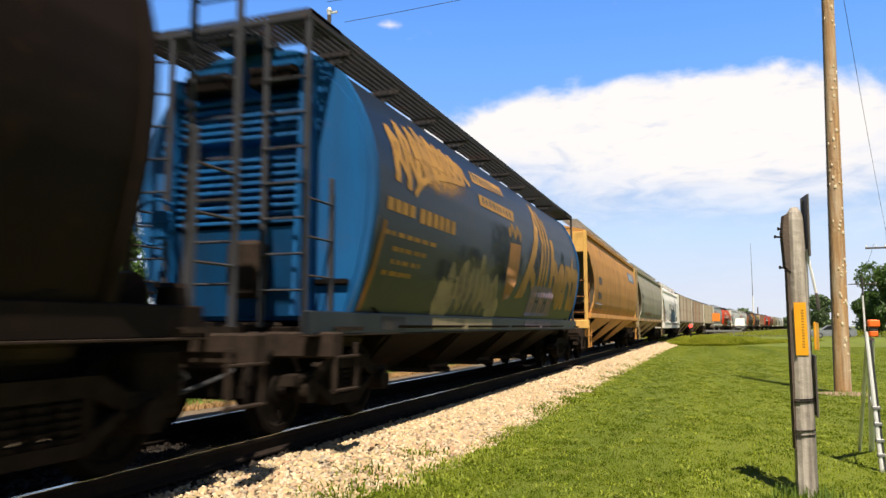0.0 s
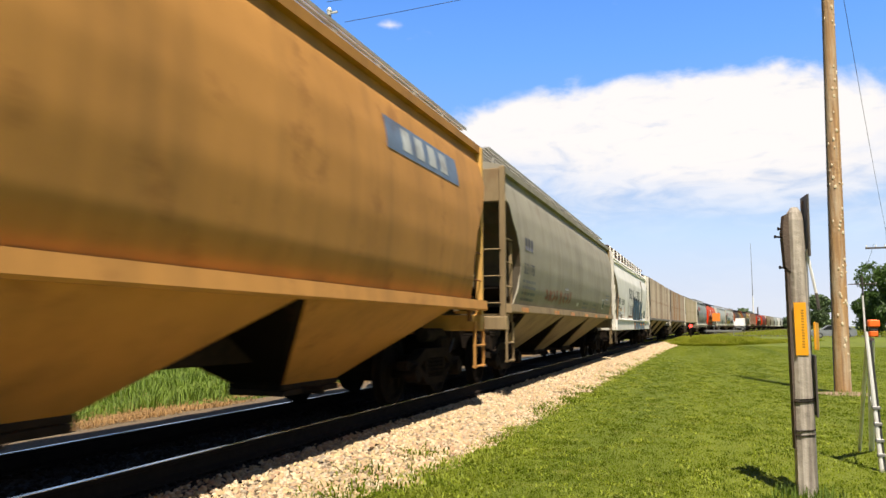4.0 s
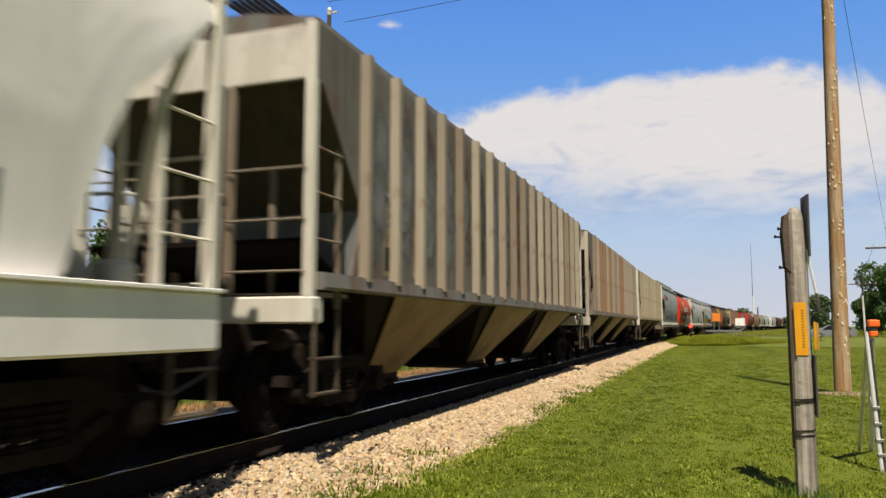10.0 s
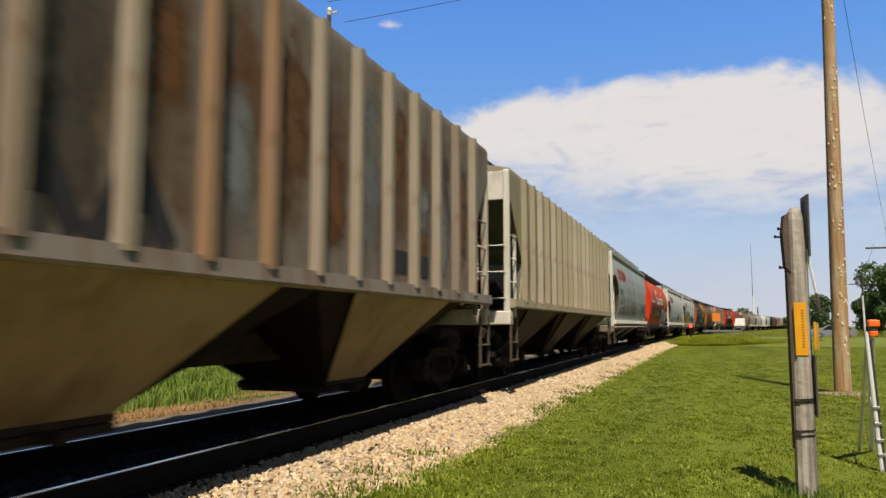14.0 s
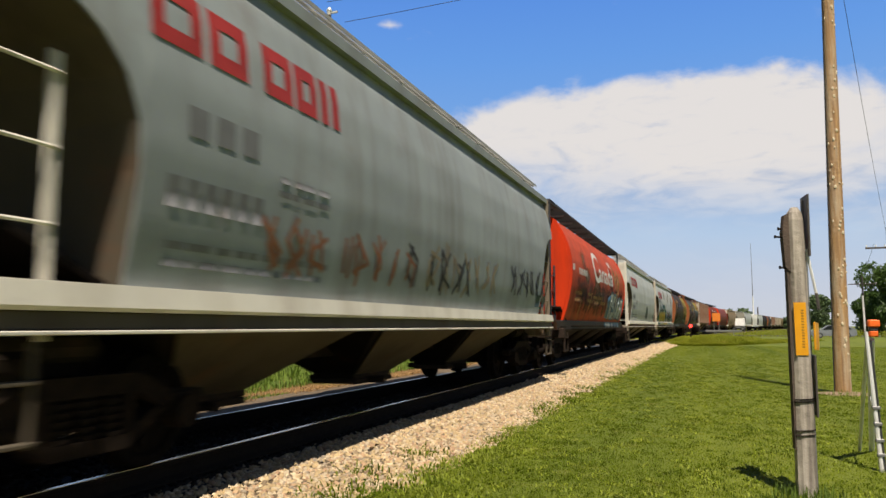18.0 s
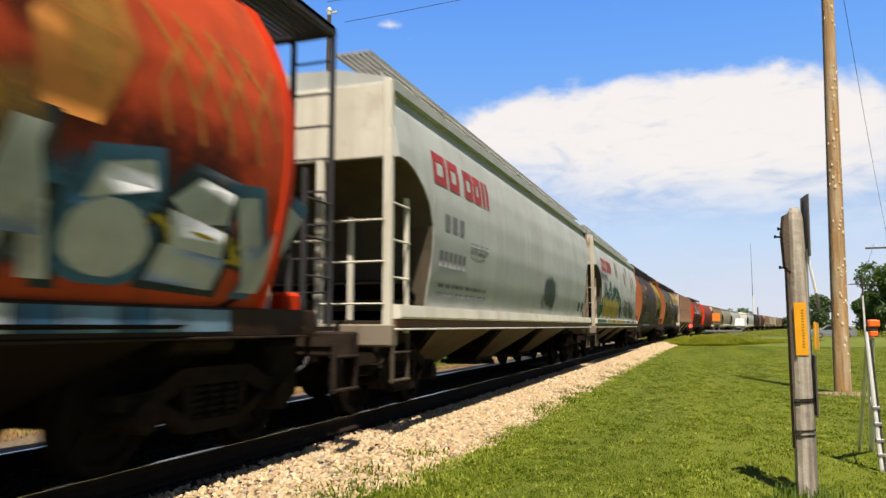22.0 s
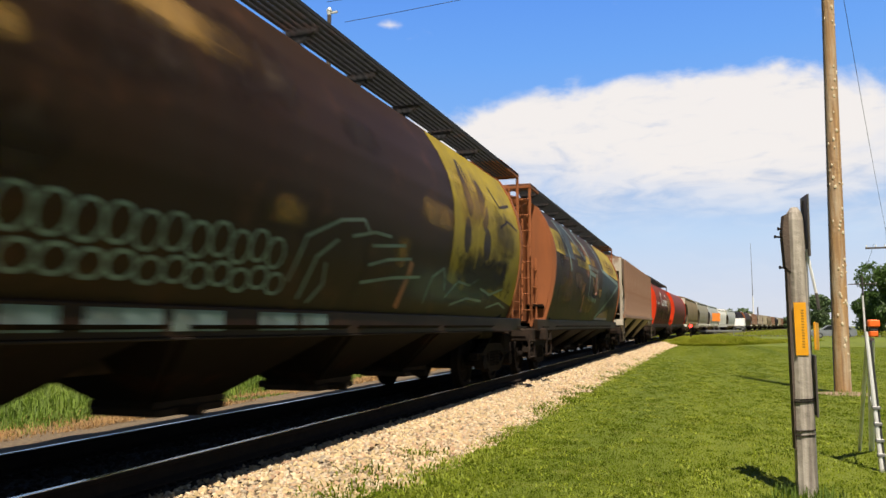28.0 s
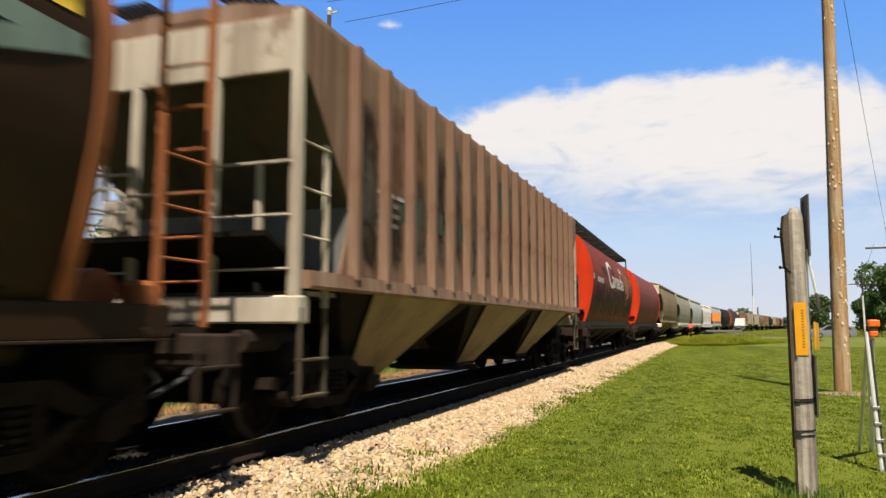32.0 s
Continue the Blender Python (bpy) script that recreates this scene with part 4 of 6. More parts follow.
RIBS = {P["grey"].name: [P["greyrib"], P["greyrib"], P["brownrib"], P["dustrib"]], P["browngrey"].name: [P["brownrib"], P["greyrib"], P["rustyrib"], P["greyrib"]],
        P["cream"].name: [P["cream"], P["cream"], P["dustrib"]]}
LADDERS = {2: P["rustladder"], 5: P["rustshadecream"], 6: P["rustshadecream"]}
BUILT = []
for i, (kind, label, body, ends, lower, sillm) in enumerate(SPECS):
    BUILT.append(make_car(kind, GAPS[i], GAPS[i + 1], label, body, ends, lower, sillm, near=i < 16, nbays=4 if kind == "cyl" else 3,
                          roofm=P["roof"], rib=RIBS.get(body.name), web={10: P["rustboard"], 8: P["grimeshade"], 11: P["grimeshade"]}.get(i), ladder=P["roof"] if kind == "cyl" and i not in (12, 13) else LADDERS.get(i)))


# ---- paint marks on the cars ----
def sprayed(name, col, rough=0.55):
    return mat(name, col, tuple(c * 0.72 for c in col), scale=2.5, rough=rough, streak=(0.08, 0.06, 0.045), streak_amt=0.35,
               spots=(0.10, 0.07, 0.05), spots_amt=0.45, spec=0.12)


INK = dict(
    gold=sprayed("faded_gold_lettering", (0.45, 0.23, 0.05)), black=M["mark"], white=M["mark_w"],
    red=sprayed("red_lettering", (0.42, 0.045, 0.04)), grey=sprayed("grey_lettering", (0.20, 0.20, 0.20)),
    tan=sprayed("tan_patch", (0.36, 0.28, 0.18)), orange=M["reflect"], green=sprayed("green_spray", (0.012, 0.13, 0.085)),
    yellow=sprayed("yellow_spray", (0.52, 0.38, 0.035)), blue=sprayed("blue_spray", (0.06, 0.16, 0.27)),
    sky=sprayed("light_blue_spray", (0.20, 0.33, 0.45)), pink=sprayed("dull_pink_spray", (0.36, 0.20, 0.16)),
    mauve=sprayed("mauve_spray", (0.22, 0.16, 0.19)), pale=sprayed("pale_spray", (0.54, 0.56, 0.55)), teal=sprayed("grey_teal_spray", (0.20, 0.27, 0.24)),
    dark=sprayed("dark_spray", (0.035, 0.035, 0.04)), navy=sprayed("dark_grey_blue_spray", (0.030, 0.044, 0.050)), ochre=sprayed("ochre_spray", (0.34, 0.19, 0.055)),
    browned=sprayed("rust_stain", (0.19, 0.085, 0.032)), sooted=sprayed("grime_stain", (0.10, 0.082, 0.066)), bleached=sprayed("bleached_patch", (0.235, 0.24, 0.235)),
    wheat=sprayed("golden_orange_paint", (0.44, 0.17, 0.035)), mustard=sprayed("mustard_band_paint", (0.37, 0.265, 0.018)), khaki=sprayed("khaki_spray", (0.40, 0.31, 0.18)), goldear=sprayed("orange_gold_paint", (0.40, 0.17, 0.03)), maroon=sprayed("dark_maroon_grime", (0.085, 0.020, 0.010)), umber=sprayed("dark_umber_paint", (0.035, 0.02, 0.012)), rust=sprayed("pale_rust_spray", (0.36, 0.15, 0.08)), slate=sprayed("slate_blue_panel", (0.16, 0.22, 0.32)), deep=sprayed("dark_green_smudge", (0.05, 0.085, 0.07)),
)


def lay(k, name, polys, ink, lift, label=""):
    """Thin paint on the near side of car k: polygons of (distance from the leading coupling, height), cut to follow the curved side."""
    if name in ("stain", "end_mark", "yellow_patch", "dark_arrow", "rust_patch", "end_mark", "white_square", "painted_over_patch", "old_patch", "primer_patch") and len(polys) > 1:
        for q in polys:
            lay(k, name, [q], ink, lift, label)
        return None
    car, prof, hl = BUILT[k]
    bm = bmesh.new()
    for i, q in enumerate(polys):
        try:
            bm.faces.new([bm.verts.new((0 if name == "lettering" else i % 7 * .0004, u - hl, z)) for u, z in q])
        except ValueError:
            pass
    zs = [v.co.z for v in bm.verts]
    if not zs:
        bm.free()
        return None
    z = math.floor(min(zs) / .1) * .1
    while z < max(zs):
        bmesh.ops.bisect_plane(bm, geom=bm.verts[:] + bm.edges[:] + bm.faces[:], plane_co=(0, 0, z), plane_no=(0, 0, 1))
        z += .1
    for v in bm.verts:
        v.co.x += width_at(prof, v.co.z) + lift * .7
    for f in bm.faces:
        if f.normal.x < 0:
            f.normal_flip()
    bmesh.ops.triangulate(bm, faces=bm.faces)
    for f in bm.faces:
        f.normal_update()
        if f.normal.x < 0:
            f.normal_flip()
    me = bpy.data.meshes.new(name)
    bm.to_mesh(me)
    bm.free()
    me.materials.append(ink)
    me.shade_smooth()
    ob = new(name, me)
    ob.parent = car
    if label:
        tagged(ob, label)
    return ob


SOFT = {}


def soft(k, name, u0, u1, z0, z1, ink, lift=.006, label="", strong=1.0):
    """A patch of paint, rust, dirt or painted shade whose ragged edge fades into the side of car k."""
    car, prof, hl = BUILT[k]
    if (ink.name, strong) not in SOFT:
        m = ink.copy()
        m.name = ink.name + "_faded"
        nt = m.node_tree
        bs, out = nt.nodes["Principled BSDF"], nt.nodes["Material Output"]
        cov, tex, tc = nt.nodes.new("ShaderNodeAttribute"), nt.nodes.new("ShaderNodeTexNoise"), nt.nodes.new("ShaderNodeTexCoord")
        cov.attribute_name = "cover"
        tex.inputs["Scale"].default_value, tex.inputs["Detail"].default_value, tex.inputs["Roughness"].default_value = 2.6, 7.0, .65
        nt.links.new(tc.outputs["Object"], tex.inputs["Vector"])
        add, rng = nt.nodes.new("ShaderNodeMath"), nt.nodes.new("ShaderNodeMapRange")
        add.operation, add.inputs[2].default_value = "MULTIPLY_ADD", 0.0
        add.inputs[1].default_value = 1.5
        nt.links.new(tex.outputs["Fac"], add.inputs[0])
        nt.links.new(cov.outputs["Fac"], add.inputs[2])
        rng.interpolation_type = "SMOOTHSTEP"
        rng.inputs["From Min"].default_value, rng.inputs["From Max"].default_value = 1.02, 1.7
        rng.inputs["To Max"].default_value = strong
        nt.links.new(add.outputs[0], rng.inputs["Value"])
        clear, mx = nt.nodes.new("ShaderNodeBsdfTransparent"), nt.nodes.new("ShaderNodeMixShader")
        nt.links.new(rng.outputs["Result"], mx.inputs[0])
        nt.links.new(clear.outputs[0], mx.inputs[1])
        nt.links.new(bs.outputs[0], mx.inputs[2])
        nt.links.new(mx.outputs[0], out.inputs["Surface"])
        SOFT[ink.name, strong] = m
    nu, nz = 9, max(6, int((z1 - z0) / .06))
    vs, cover = [], []
    for i in range(nz + 1):
        for j in range(nu + 1):
            a, b = 2 * j / nu - 1, 2 * i / nz - 1
            z = z0 + (z1 - z0) * i / nz
            vs.append((width_at(prof, z) + lift * .7, u0 + (u1 - u0) * j / nu - hl, z))
            cover.append((1 - abs(a) ** 2.5) * (1 - abs(b) ** 2.5) * 1.1 - .25)
    w = nu + 1
    fs = [(i * w + j, i * w + j + 1, i * w + w + j + 1, i * w + w + j) for i in range(nz) for j in range(nu)]
    ob = raw_mesh(name, vs, fs, SOFT[ink.name, strong], True)
    at = ob.data.attributes.new("cover", "FLOAT", "POINT")
    at.data.foreach_set("value", np.array(cover, np.float32))
    ob.parent = car
    if label:
        tagged(ob, label)
    return ob


def rect(u0, z0, u1, z1):
    return [(u0, z0), (u1, z0), (u1, z1), (u0, z1)]


def stroke(pts, w):
    """A broad brush line as short four-sided pieces."""
    out = []
    for (a, b), (c, d) in zip(pts[:-1], pts[1:]):
        l = math.hypot(c - a, d - b) or 1
        nx, nz = -(d - b) / l * w / 2, (c - a) / l * w / 2
        ex, ez = (c - a) / l * w * .3, (d - b) / l * w * .3
        out.append([(a + nx - ex, b + nz - ez), (a - nx - ex, b - nz - ez), (c - nx + ex, d - nz + ez), (c + nx + ex, d + nz + ez)])
    return out


def words(k, body, u0, u1, z0, z1, ink, lift=.012, name="lettering", shear=0.0, label="", bold=0.0):
    """Built-in font lettering laid on the side."""
    cu = bpy.data.curves.new("text", "FONT")
    cu.body, cu.resolution_u, cu.shear, cu.offset = body, 3, shear, bold
    ob = new("text", cu)
    bpy.context.view_layer.update()
    me = ob.evaluated_get(bpy.context.evaluated_depsgraph_get()).to_mesh()
    co = [(v.co.x, v.co.y) for v in me.vertices]
    faces = [tuple(p.vertices) for p in me.polygons]
    bpy.data.objects.remove(ob)
    x0, x1 = min(c[0] for c in co), max(c[0] for c in co)
    y0, y1 = min(c[1] for c in co), max(c[1] for c in co)
    co = [(u0 + (x - x0) / (x1 - x0) * (u1 - u0), z0 + (y - y0) / (y1 - y0) * (z1 - z0)) for x, y in co]
    return lay(k, name, [[co[i] for i in f] for f in faces], ink, lift, label)


def bars(k, u0, u1, z0, z1, n, ink, lift=.012, name="lettering", gap=.3, label=""):
    """Marks that cannot be read, or a company's name: plain bars of its size."""
    w = (u1 - u0) / n
    for i in range(n):
        lay(k, name, [rect(u0 + w * (i + gap / 2), z0, u0 + w * (i + 1 - gap / 2), z1)], ink, lift, label)


def small_print(k, u0, z0, rows, seed, ink=None, w=.9):
    r = random.Random(seed)
    q = []
    for i in range(rows):
        u = u0
        while u < u0 + w:
            l = r.uniform(.08, .25)
            q.append(rect(u, z0 - i * .12, u + l, z0 - i * .12 + .055))
            u += l + r.uniform(.03, .1)
    lay(k, "small_print", q, ink or INK["grey"], .010)


def tag(k, u0, u1, z0, z1, n, fill, edge, seed, width=.14, edge_w=.07, label="sprayed lettering"):
    """Sprayed shapes: crooked broad strokes with a darker outline, no letters."""
    r = random.Random(seed)
    w = (u1 - u0) / n
    for i in range(n):
        inner, outer = [], []
        a = u0 + i * w
        h0, h1 = z0 + r.uniform(0, .12) * (z1 - z0), z1 - r.uniform(0, .2) * (z1 - z0)
        for _ in range(r.choice((2, 3, 3))):
            p = [(a + r.uniform(.05, .95) * w, h0 + r.uniform(0, .25) * (h1 - h0))]
            p.append((a + r.uniform(.05, .95) * w, h0 + r.uniform(.3, .7) * (h1 - h0)))
            p.append((a + r.uniform(.05, .95) * w, h0 + r.uniform(.75, 1) * (h1 - h0)))
            inner += stroke(p, width)
            outer += stroke(p, width + edge_w)
        if edge:
            lay(k, "spray_outline", outer, edge, .008)
        lay(k, "spray_paint", inner, fill, .012 + .0004 * (i % 3), label)


def blob(u, z, ru, rz, seed, n=18, rough=.35):
    r = random.Random(seed)
    return [(u + math.cos(2 * math.pi * i / n) * ru * r.uniform(1 - rough, 1), z + math.sin(2 * math.pi * i / n) * rz * r.uniform(1 - rough, 1)) for i in range(n)]


# blue-ended car: gold script and a big place name
bars(1, 1.77, 2.66, 2.42, 2.57, 4, INK["gold"], gap=.2)
bars(1, 2.78, 4.22, 2.39, 2.58, 6, INK["gold"], gap=.22)
lay(1, "name_band", [[(5.50, 3.43), (7.55, 3.52), (7.70, 3.74), (5.55, 3.63)]], INK["gold"], .010, "faded gold band of lettering")
lay(1, "name_band", [[(5.58, 3.05), (7.80, 3.07), (7.95, 3.29), (5.60, 3.24)]], INK["gold"], .010, "faded gold band of lettering")
bars(1, 5.6, 7.5, 3.49, 3.62, 10, INK["navy"], .013, gap=.6)
bars(1, 5.7, 7.7, 3.11, 3.22, 9, INK["navy"], .013, gap=.6)
for i, (u, z, h) in enumerate(((2.1, 2.84, .62), (2.45, 2.80, .80), (2.85, 2.95, .68), (3.2, 3.02, .70), (3.55, 3.1, .58), (3.9, 3.2, .44), (4.2, 3.22, .42), (4.55, 3.28, .34), (4.85, 3.3, .26))):
    q = stroke([(u, z), (u + .05, z + h * .5), (u + .02, z + h)], .15) + stroke([(u + .02, z + h), (u + .22, z + h * .8), (u + .18, z + h * .45), (u + .34, z + h * .1)], .12)
    lay(1, "painted_letter", q, INK["gold"], .010 + .0006 * (i % 3), "heavy faded gold script")
soft(1, "painted_letter", 1.9, 5.3, 2.7, 3.75, INK["gold"], .009, "", .8)
lay(1, "painted_arch", stroke([(2.65, 2.74), (2.9, 2.92), (3.2, 3.04), (3.6, 3.13), (4.1, 3.2), (4.8, 3.26)], .09), INK["gold"], .014)
for i, (a, b, z) in enumerate(((1.8, 3.3, 2.14), (2.07, 3.12, 1.97), (2.1, 3.0, 1.82), (1.9, 2.7, 1.68))):
    small_print(1, a, z, 1, 41 + i, INK["gold"], b - a)
lay(1, "painted_ear", [[(7.34, 1.56), (7.75, 1.60), (8.05, 1.9), (8.17, 2.66), (7.36, 2.62), (7.28, 2.1)]], INK["goldear"], .010, "orange-gold painted sheaf")
for i in range(5):
    lay(1, "sheaf_tuft", [blob(7.35 + .2 * i, 2.82 + .10 * (i % 2), .11, .12, 60 + i, 9)], INK["gold"], .012)
lay(1, "place_name", [[(8.2, 1.62), (8.78, 1.66), (10.02, 3.2), (10.24, 3.85)]], INK["gold"], .010, "large faded gold script place name")
for pts, w in (([(10.28, 3.72), (10.2, 2.9), (9.98, 1.95)], .24), ([(10.62, 3.66), (10.52, 2.9), (10.30, 1.97)], .17), ([(10.92, 3.48), (10.84, 2.8), (10.60, 2.02)], .17), ([(9.15, 2.25), (9.45, 2.05), (9.62, 1.75)], .30)):
    lay(1, "place_name", stroke(pts, w), INK["gold"], .011, "large faded gold script place name")
words(1, "berta", 11.0, 15.0, 1.48, 3.10, INK["gold"], shear=.10, bold=.05, label="large faded gold script place name")
for i in range(11):
    u = 4.05 + .29 * i
    lay(1, "spray_fill", [blob(u, 1.25 + .55 * math.sin(math.pi * (i + 1.2) / 12), .27, .38 + .16 * math.sin(2.3 * i), 80 + i, 14, .3)], INK["khaki"], .006 + .0005 * (i % 4), "khaki sprayed cloud")
soft(1, "spray_fill", 3.7, 7.3, 1.2, 2.3, INK["khaki"], .012, "khaki sprayed cloud", .6)
for i in range(9):
    u = 4.2 + .32 * i
    lay(1, "spray_streak", stroke([(u, 1.3), (u + .12, 1.62), (u + .05, 1.95 - .05 * abs(i - 4))], .05), INK["tan"], .015)
lay(1, "spray_fill", [[(9.35, 1.30), (9.40, 1.84), (9.65, 1.95), (11.45, 1.97), (11.75, 1.80), (11.83, 1.32)]], INK["mauve"], .014, "dull mauve sprayed block")
for i in range(5):
    u = 9.6 + .42 * i
    lay(1, "spray_letter", stroke([(u, 1.4), (u + .06, 1.85)], .07) + stroke([(u, 1.62), (u + .25, 1.62)], .06) + stroke([(u + .25, 1.42), (u + .26, 1.84)], .07), INK["navy" if i % 2 else "pink"], .018)
lay(1, "yellow_corner", stroke([(1.52, 2.28), (1.47, 1.9), (1.42, 1.28)], .13), INK["ochre"], .010)
lay(1, "yellow_corner", stroke([(1.78, 2.26), (1.70, 1.9), (1.60, 1.28)], .10), INK["goldear"], .010)
for u0, u1, ink in ((3.9, 6.9, "khaki"), (2.2, 2.9, "dark"), (9.4, 12.1, "mauve")):
    bar("sill_spray", BUILT[1][0], INK[ink], (1.323, (u0 + u1) / 2 - BUILT[1][2], 1.12), (.006, round(u1 - u0, 2), .17), .001)
# yellow-tan car
bars(2, 2.15, 2.95, 2.48, 2.72, 3, INK["black"], gap=.25)
bars(2, 2.0, 2.85, 1.98, 2.2, 5, INK["black"], gap=.28)
small_print(2, 1.5, 1.80, 2, 51, None, 1.5)
lay(2, "painted_panel", [rect(12.2, 3.15, 14.8, 3.55)], INK["slate"], .010, "faded blue painted panel")
bars(2, 12.6, 14.4, 3.22, 3.5, 4, INK["pale"], .014, gap=.4)
# grey-green car
bars(3, 1.5, 2.25, 2.60, 2.85, 3, INK["black"], gap=.25)
words(3, "52178", 1.45, 2.4, 2.12, 2.34, INK["black"])
small_print(3, 1.45, 1.95, 4, 61, None, 1.1)
tag(3, 3.6, 7.0, 1.62, 1.98, 8, INK["rust"], None, 62, .06, label="faded red sprayed lettering")
lay(3, "white_square", [rect(8.0, 1.64, 8.3, 1.74), rect(13.05, 1.66, 13.50, 2.00)], INK["white"], .010)
lay(3, "dark_square", [rect(13.12, 1.71, 13.43, 1.96)], INK["deep"], .014)
small_print(3, 13.9, 2.12, 4, 64, None, .7)
small_print(3, 11.0, 1.72, 2, 65, None, .6)
small_print(3, 6.0, 2.0, 3, 66, None, .5)
small_print(3, 9.0, 1.72, 3, 63)
for u in (1.6, 4.85, 7.05, 9.4, 11.4, 14.1):
    bar("reflector", BUILT[3][0], M["reflect"], (1.548, u - BUILT[3][2], 1.40), (.014, .55, .09), .003)
# white car
for i, u in enumerate((5.85, 6.55, 7.33)):
    ring = [(u + math.cos(a) * .19, 2.59 + math.sin(a) * .21) for a in (2 * math.pi * j / 22 for j in range(23))]
    lay(4, "black_ring", stroke(ring, .105), INK["black"], .012, "bold black ring mark")
for u, w in ((8.78, .13), (9.30, .13), (9.62, .36), (10.22, .34)):
    lay(4, "black_bar", [rect(u, 2.42, u + w, 2.87)], INK["black"], .012, "bold black bar mark")
lay(4, "white_gap", [[(9.75, 2.55), (9.86, 2.42), (9.86, 2.62), (9.75, 2.78)]], INK["white"], .016)
for z in (2.54, 2.70):
    lay(4, "white_gap", [rect(10.34, z - .03, 10.56, z + .05)], INK["white"], .016)
bars(4, 1.42, 2.2, 2.02, 2.26, 3, INK["grey"], gap=.25)
words(4, "76588", 2.42, 3.6, 2.0, 2.24, INK["grey"])
lay(4, "painted_over_patch", [rect(1.9, 1.70, 2.7, 1.86), rect(2.45, 1.42, 3.0, 1.58)], INK["tan"], .010)
small_print(4, 1.55, 1.86, 1, 70, None, .4)
small_print(4, 1.55, 1.60, 2, 72, None, .8)
lay(4, "maroon_strip", [rect(5.46, 1.47, 7.52, 1.57)], INK["browned"], .010, "brown painted strip")
for i, (a, b) in enumerate(((5.58, 7.5), (6.0, 7.5), (6.0, 7.35), (6.0, 7.3), (5.95, 7.0))):
    lay(4, "text_line", [rect(a, 2.0 - .09 * i, b, 2.035 - .09 * i)], INK["grey"], .011)
lay(4, "small_emblem", [blob(6.75, 2.08, .13, .13, 9, 10, .5)], INK["black"], .014)
lay(4, "grey_stripe", stroke([(5.40, 2.16), (5.30, 1.9), (5.20, 1.42)], .14), INK["tan"], .010)
lay(4, "wheat_panel", [[(11.42, 2.44), (12.05, 2.44), (12.45, 3.56), (11.80, 3.52)]], INK["tan"], .010, "tan painted panel with pale wheat ears")
for u, z in ((11.72, 2.62), (11.92, 2.82), (11.72, 2.98), (11.98, 3.08)):
    lay(4, "wheat_ear", [blob(u, z, .10, .15, 3, 10, .2)], INK["pale"], .014)
lay(4, "orange_stripe", stroke([(1.42, 2.35), (1.36, 1.9), (1.22, 1.40)], .15), INK["orange"], .010)
lay(4, "orange_stripe", stroke([(3.72, 1.9), (3.60, 1.45)], .12), INK["orange"], .010)
for i, (u, w) in enumerate(((7.62, .84), (8.82, .70), (9.72, .86), (11.05, 1.10))):
    q = [[rect(0, 1.34, .34, 2.33), rect(.62, 1.34, .98, 2.40), rect(0, 1.74, .98, 1.98)],
         [rect(0, 1.34, .32, 2.30), [(0, 2.06), (.75, 2.10), (.9, 2.28), (.7, 2.36), (0, 2.32)], rect(.62, 1.78, .94, 2.3), rect(0, 1.72, .85, 1.92), [(.3, 1.75), (.6, 1.75), (1.0, 1.36), (.68, 1.36)]],
         [[(0, 1.36), (.32, 1.36), (.52, 2.32), (.26, 2.32)], [(.68, 1.36), (1.0, 1.36), (.8, 2.32), (.5, 2.32)], rect(.2, 1.62, .85, 1.80), rect(.26, 2.12, .8, 2.34)],
         [rect(0, 1.38, .30, 2.26), [(.26, 1.72), (.74, 2.32), (1.0, 2.30), (.45, 1.72)], [(.3, 1.96), (.72, 1.40), (1.02, 1.40), (.5, 2.02)]]][i]
    q = [[(u + a * w, b) for a, b in poly] for poly in q]
    for poly in q:
        mu, mz = sum(a[0] for a in poly) / len(poly), sum(a[1] for a in poly) / len(poly)
        lay(4, "spray_outline", [[(p[0] + (.11 if p[0] > mu else -.15), p[1] + (.09 if p[1] > mz else -.03)) for p in poly]], INK["dark"], .010)
        lay(4, "spray_outline", [[(p[0] + (.03 if p[0] > mu else -.21), p[1] + (.13 if p[1] > mz else -.01)) for p in poly]], INK["deep"], .009)
    lay(4, "spray_paint", q, INK["blue"], .014 + .001 * i, "blue sprayed lettering with a black outline")
    lay(4, "spray_shine", [rect(u + .08 * w, 1.42, u + .24 * w, 1.70)], INK["sky"], .020)
for i, u in enumerate((7.25, 7.5, 8.62, 8.7, 9.6, 10.75, 10.85, 12.25)):
    soft(4, "spray_shade", u - .34, u + .34, 1.34, 2.1 - .2 * (i % 2), INK["pink"], .006 + .0003 * i, "dull pink sprayed shade")
lay(4, "dark_square", [rect(13.0, 1.52, 13.85, 1.92)], INK["deep"], .010)
for u0, u1, ink in ((7.05, 7.62, "pink"), (7.64, 8.0, "sky"), (8.03, 8.10, "dark"), (8.12, 8.5, "sky"), (8.52, 8.72, "pink"), (8.74, 8.86, "dark"), (8.88, 9.25, "sky"), (9.27, 9.35, "dark"),
                    (9.37, 9.62, "sky"), (9.64, 9.76, "dark"), (9.78, 10.62, "sky"), (10.64, 10.95, "pink"), (10.97, 11.08, "dark"), (11.1, 11.5, "sky"), (11.52, 11.6, "dark"), (11.62, 12.15, "sky"), (12.17, 12.5, "pink")):
    bar("sill_spray", BUILT[4][0], INK[ink], (1.553, (u0 + u1) / 2 - BUILT[4][2], 1.11 if ink != "dark" else 1.15), (.006, round(u1 - u0, 2), .38 if ink != "dark" else .28), .001)
for u in (7.4, 10.3, 11.9):
    bar("reflector", BUILT[4][0], M["reflect"], (1.558, u - BUILT[4][2], 1.16), (.012, .46, .1), .003)
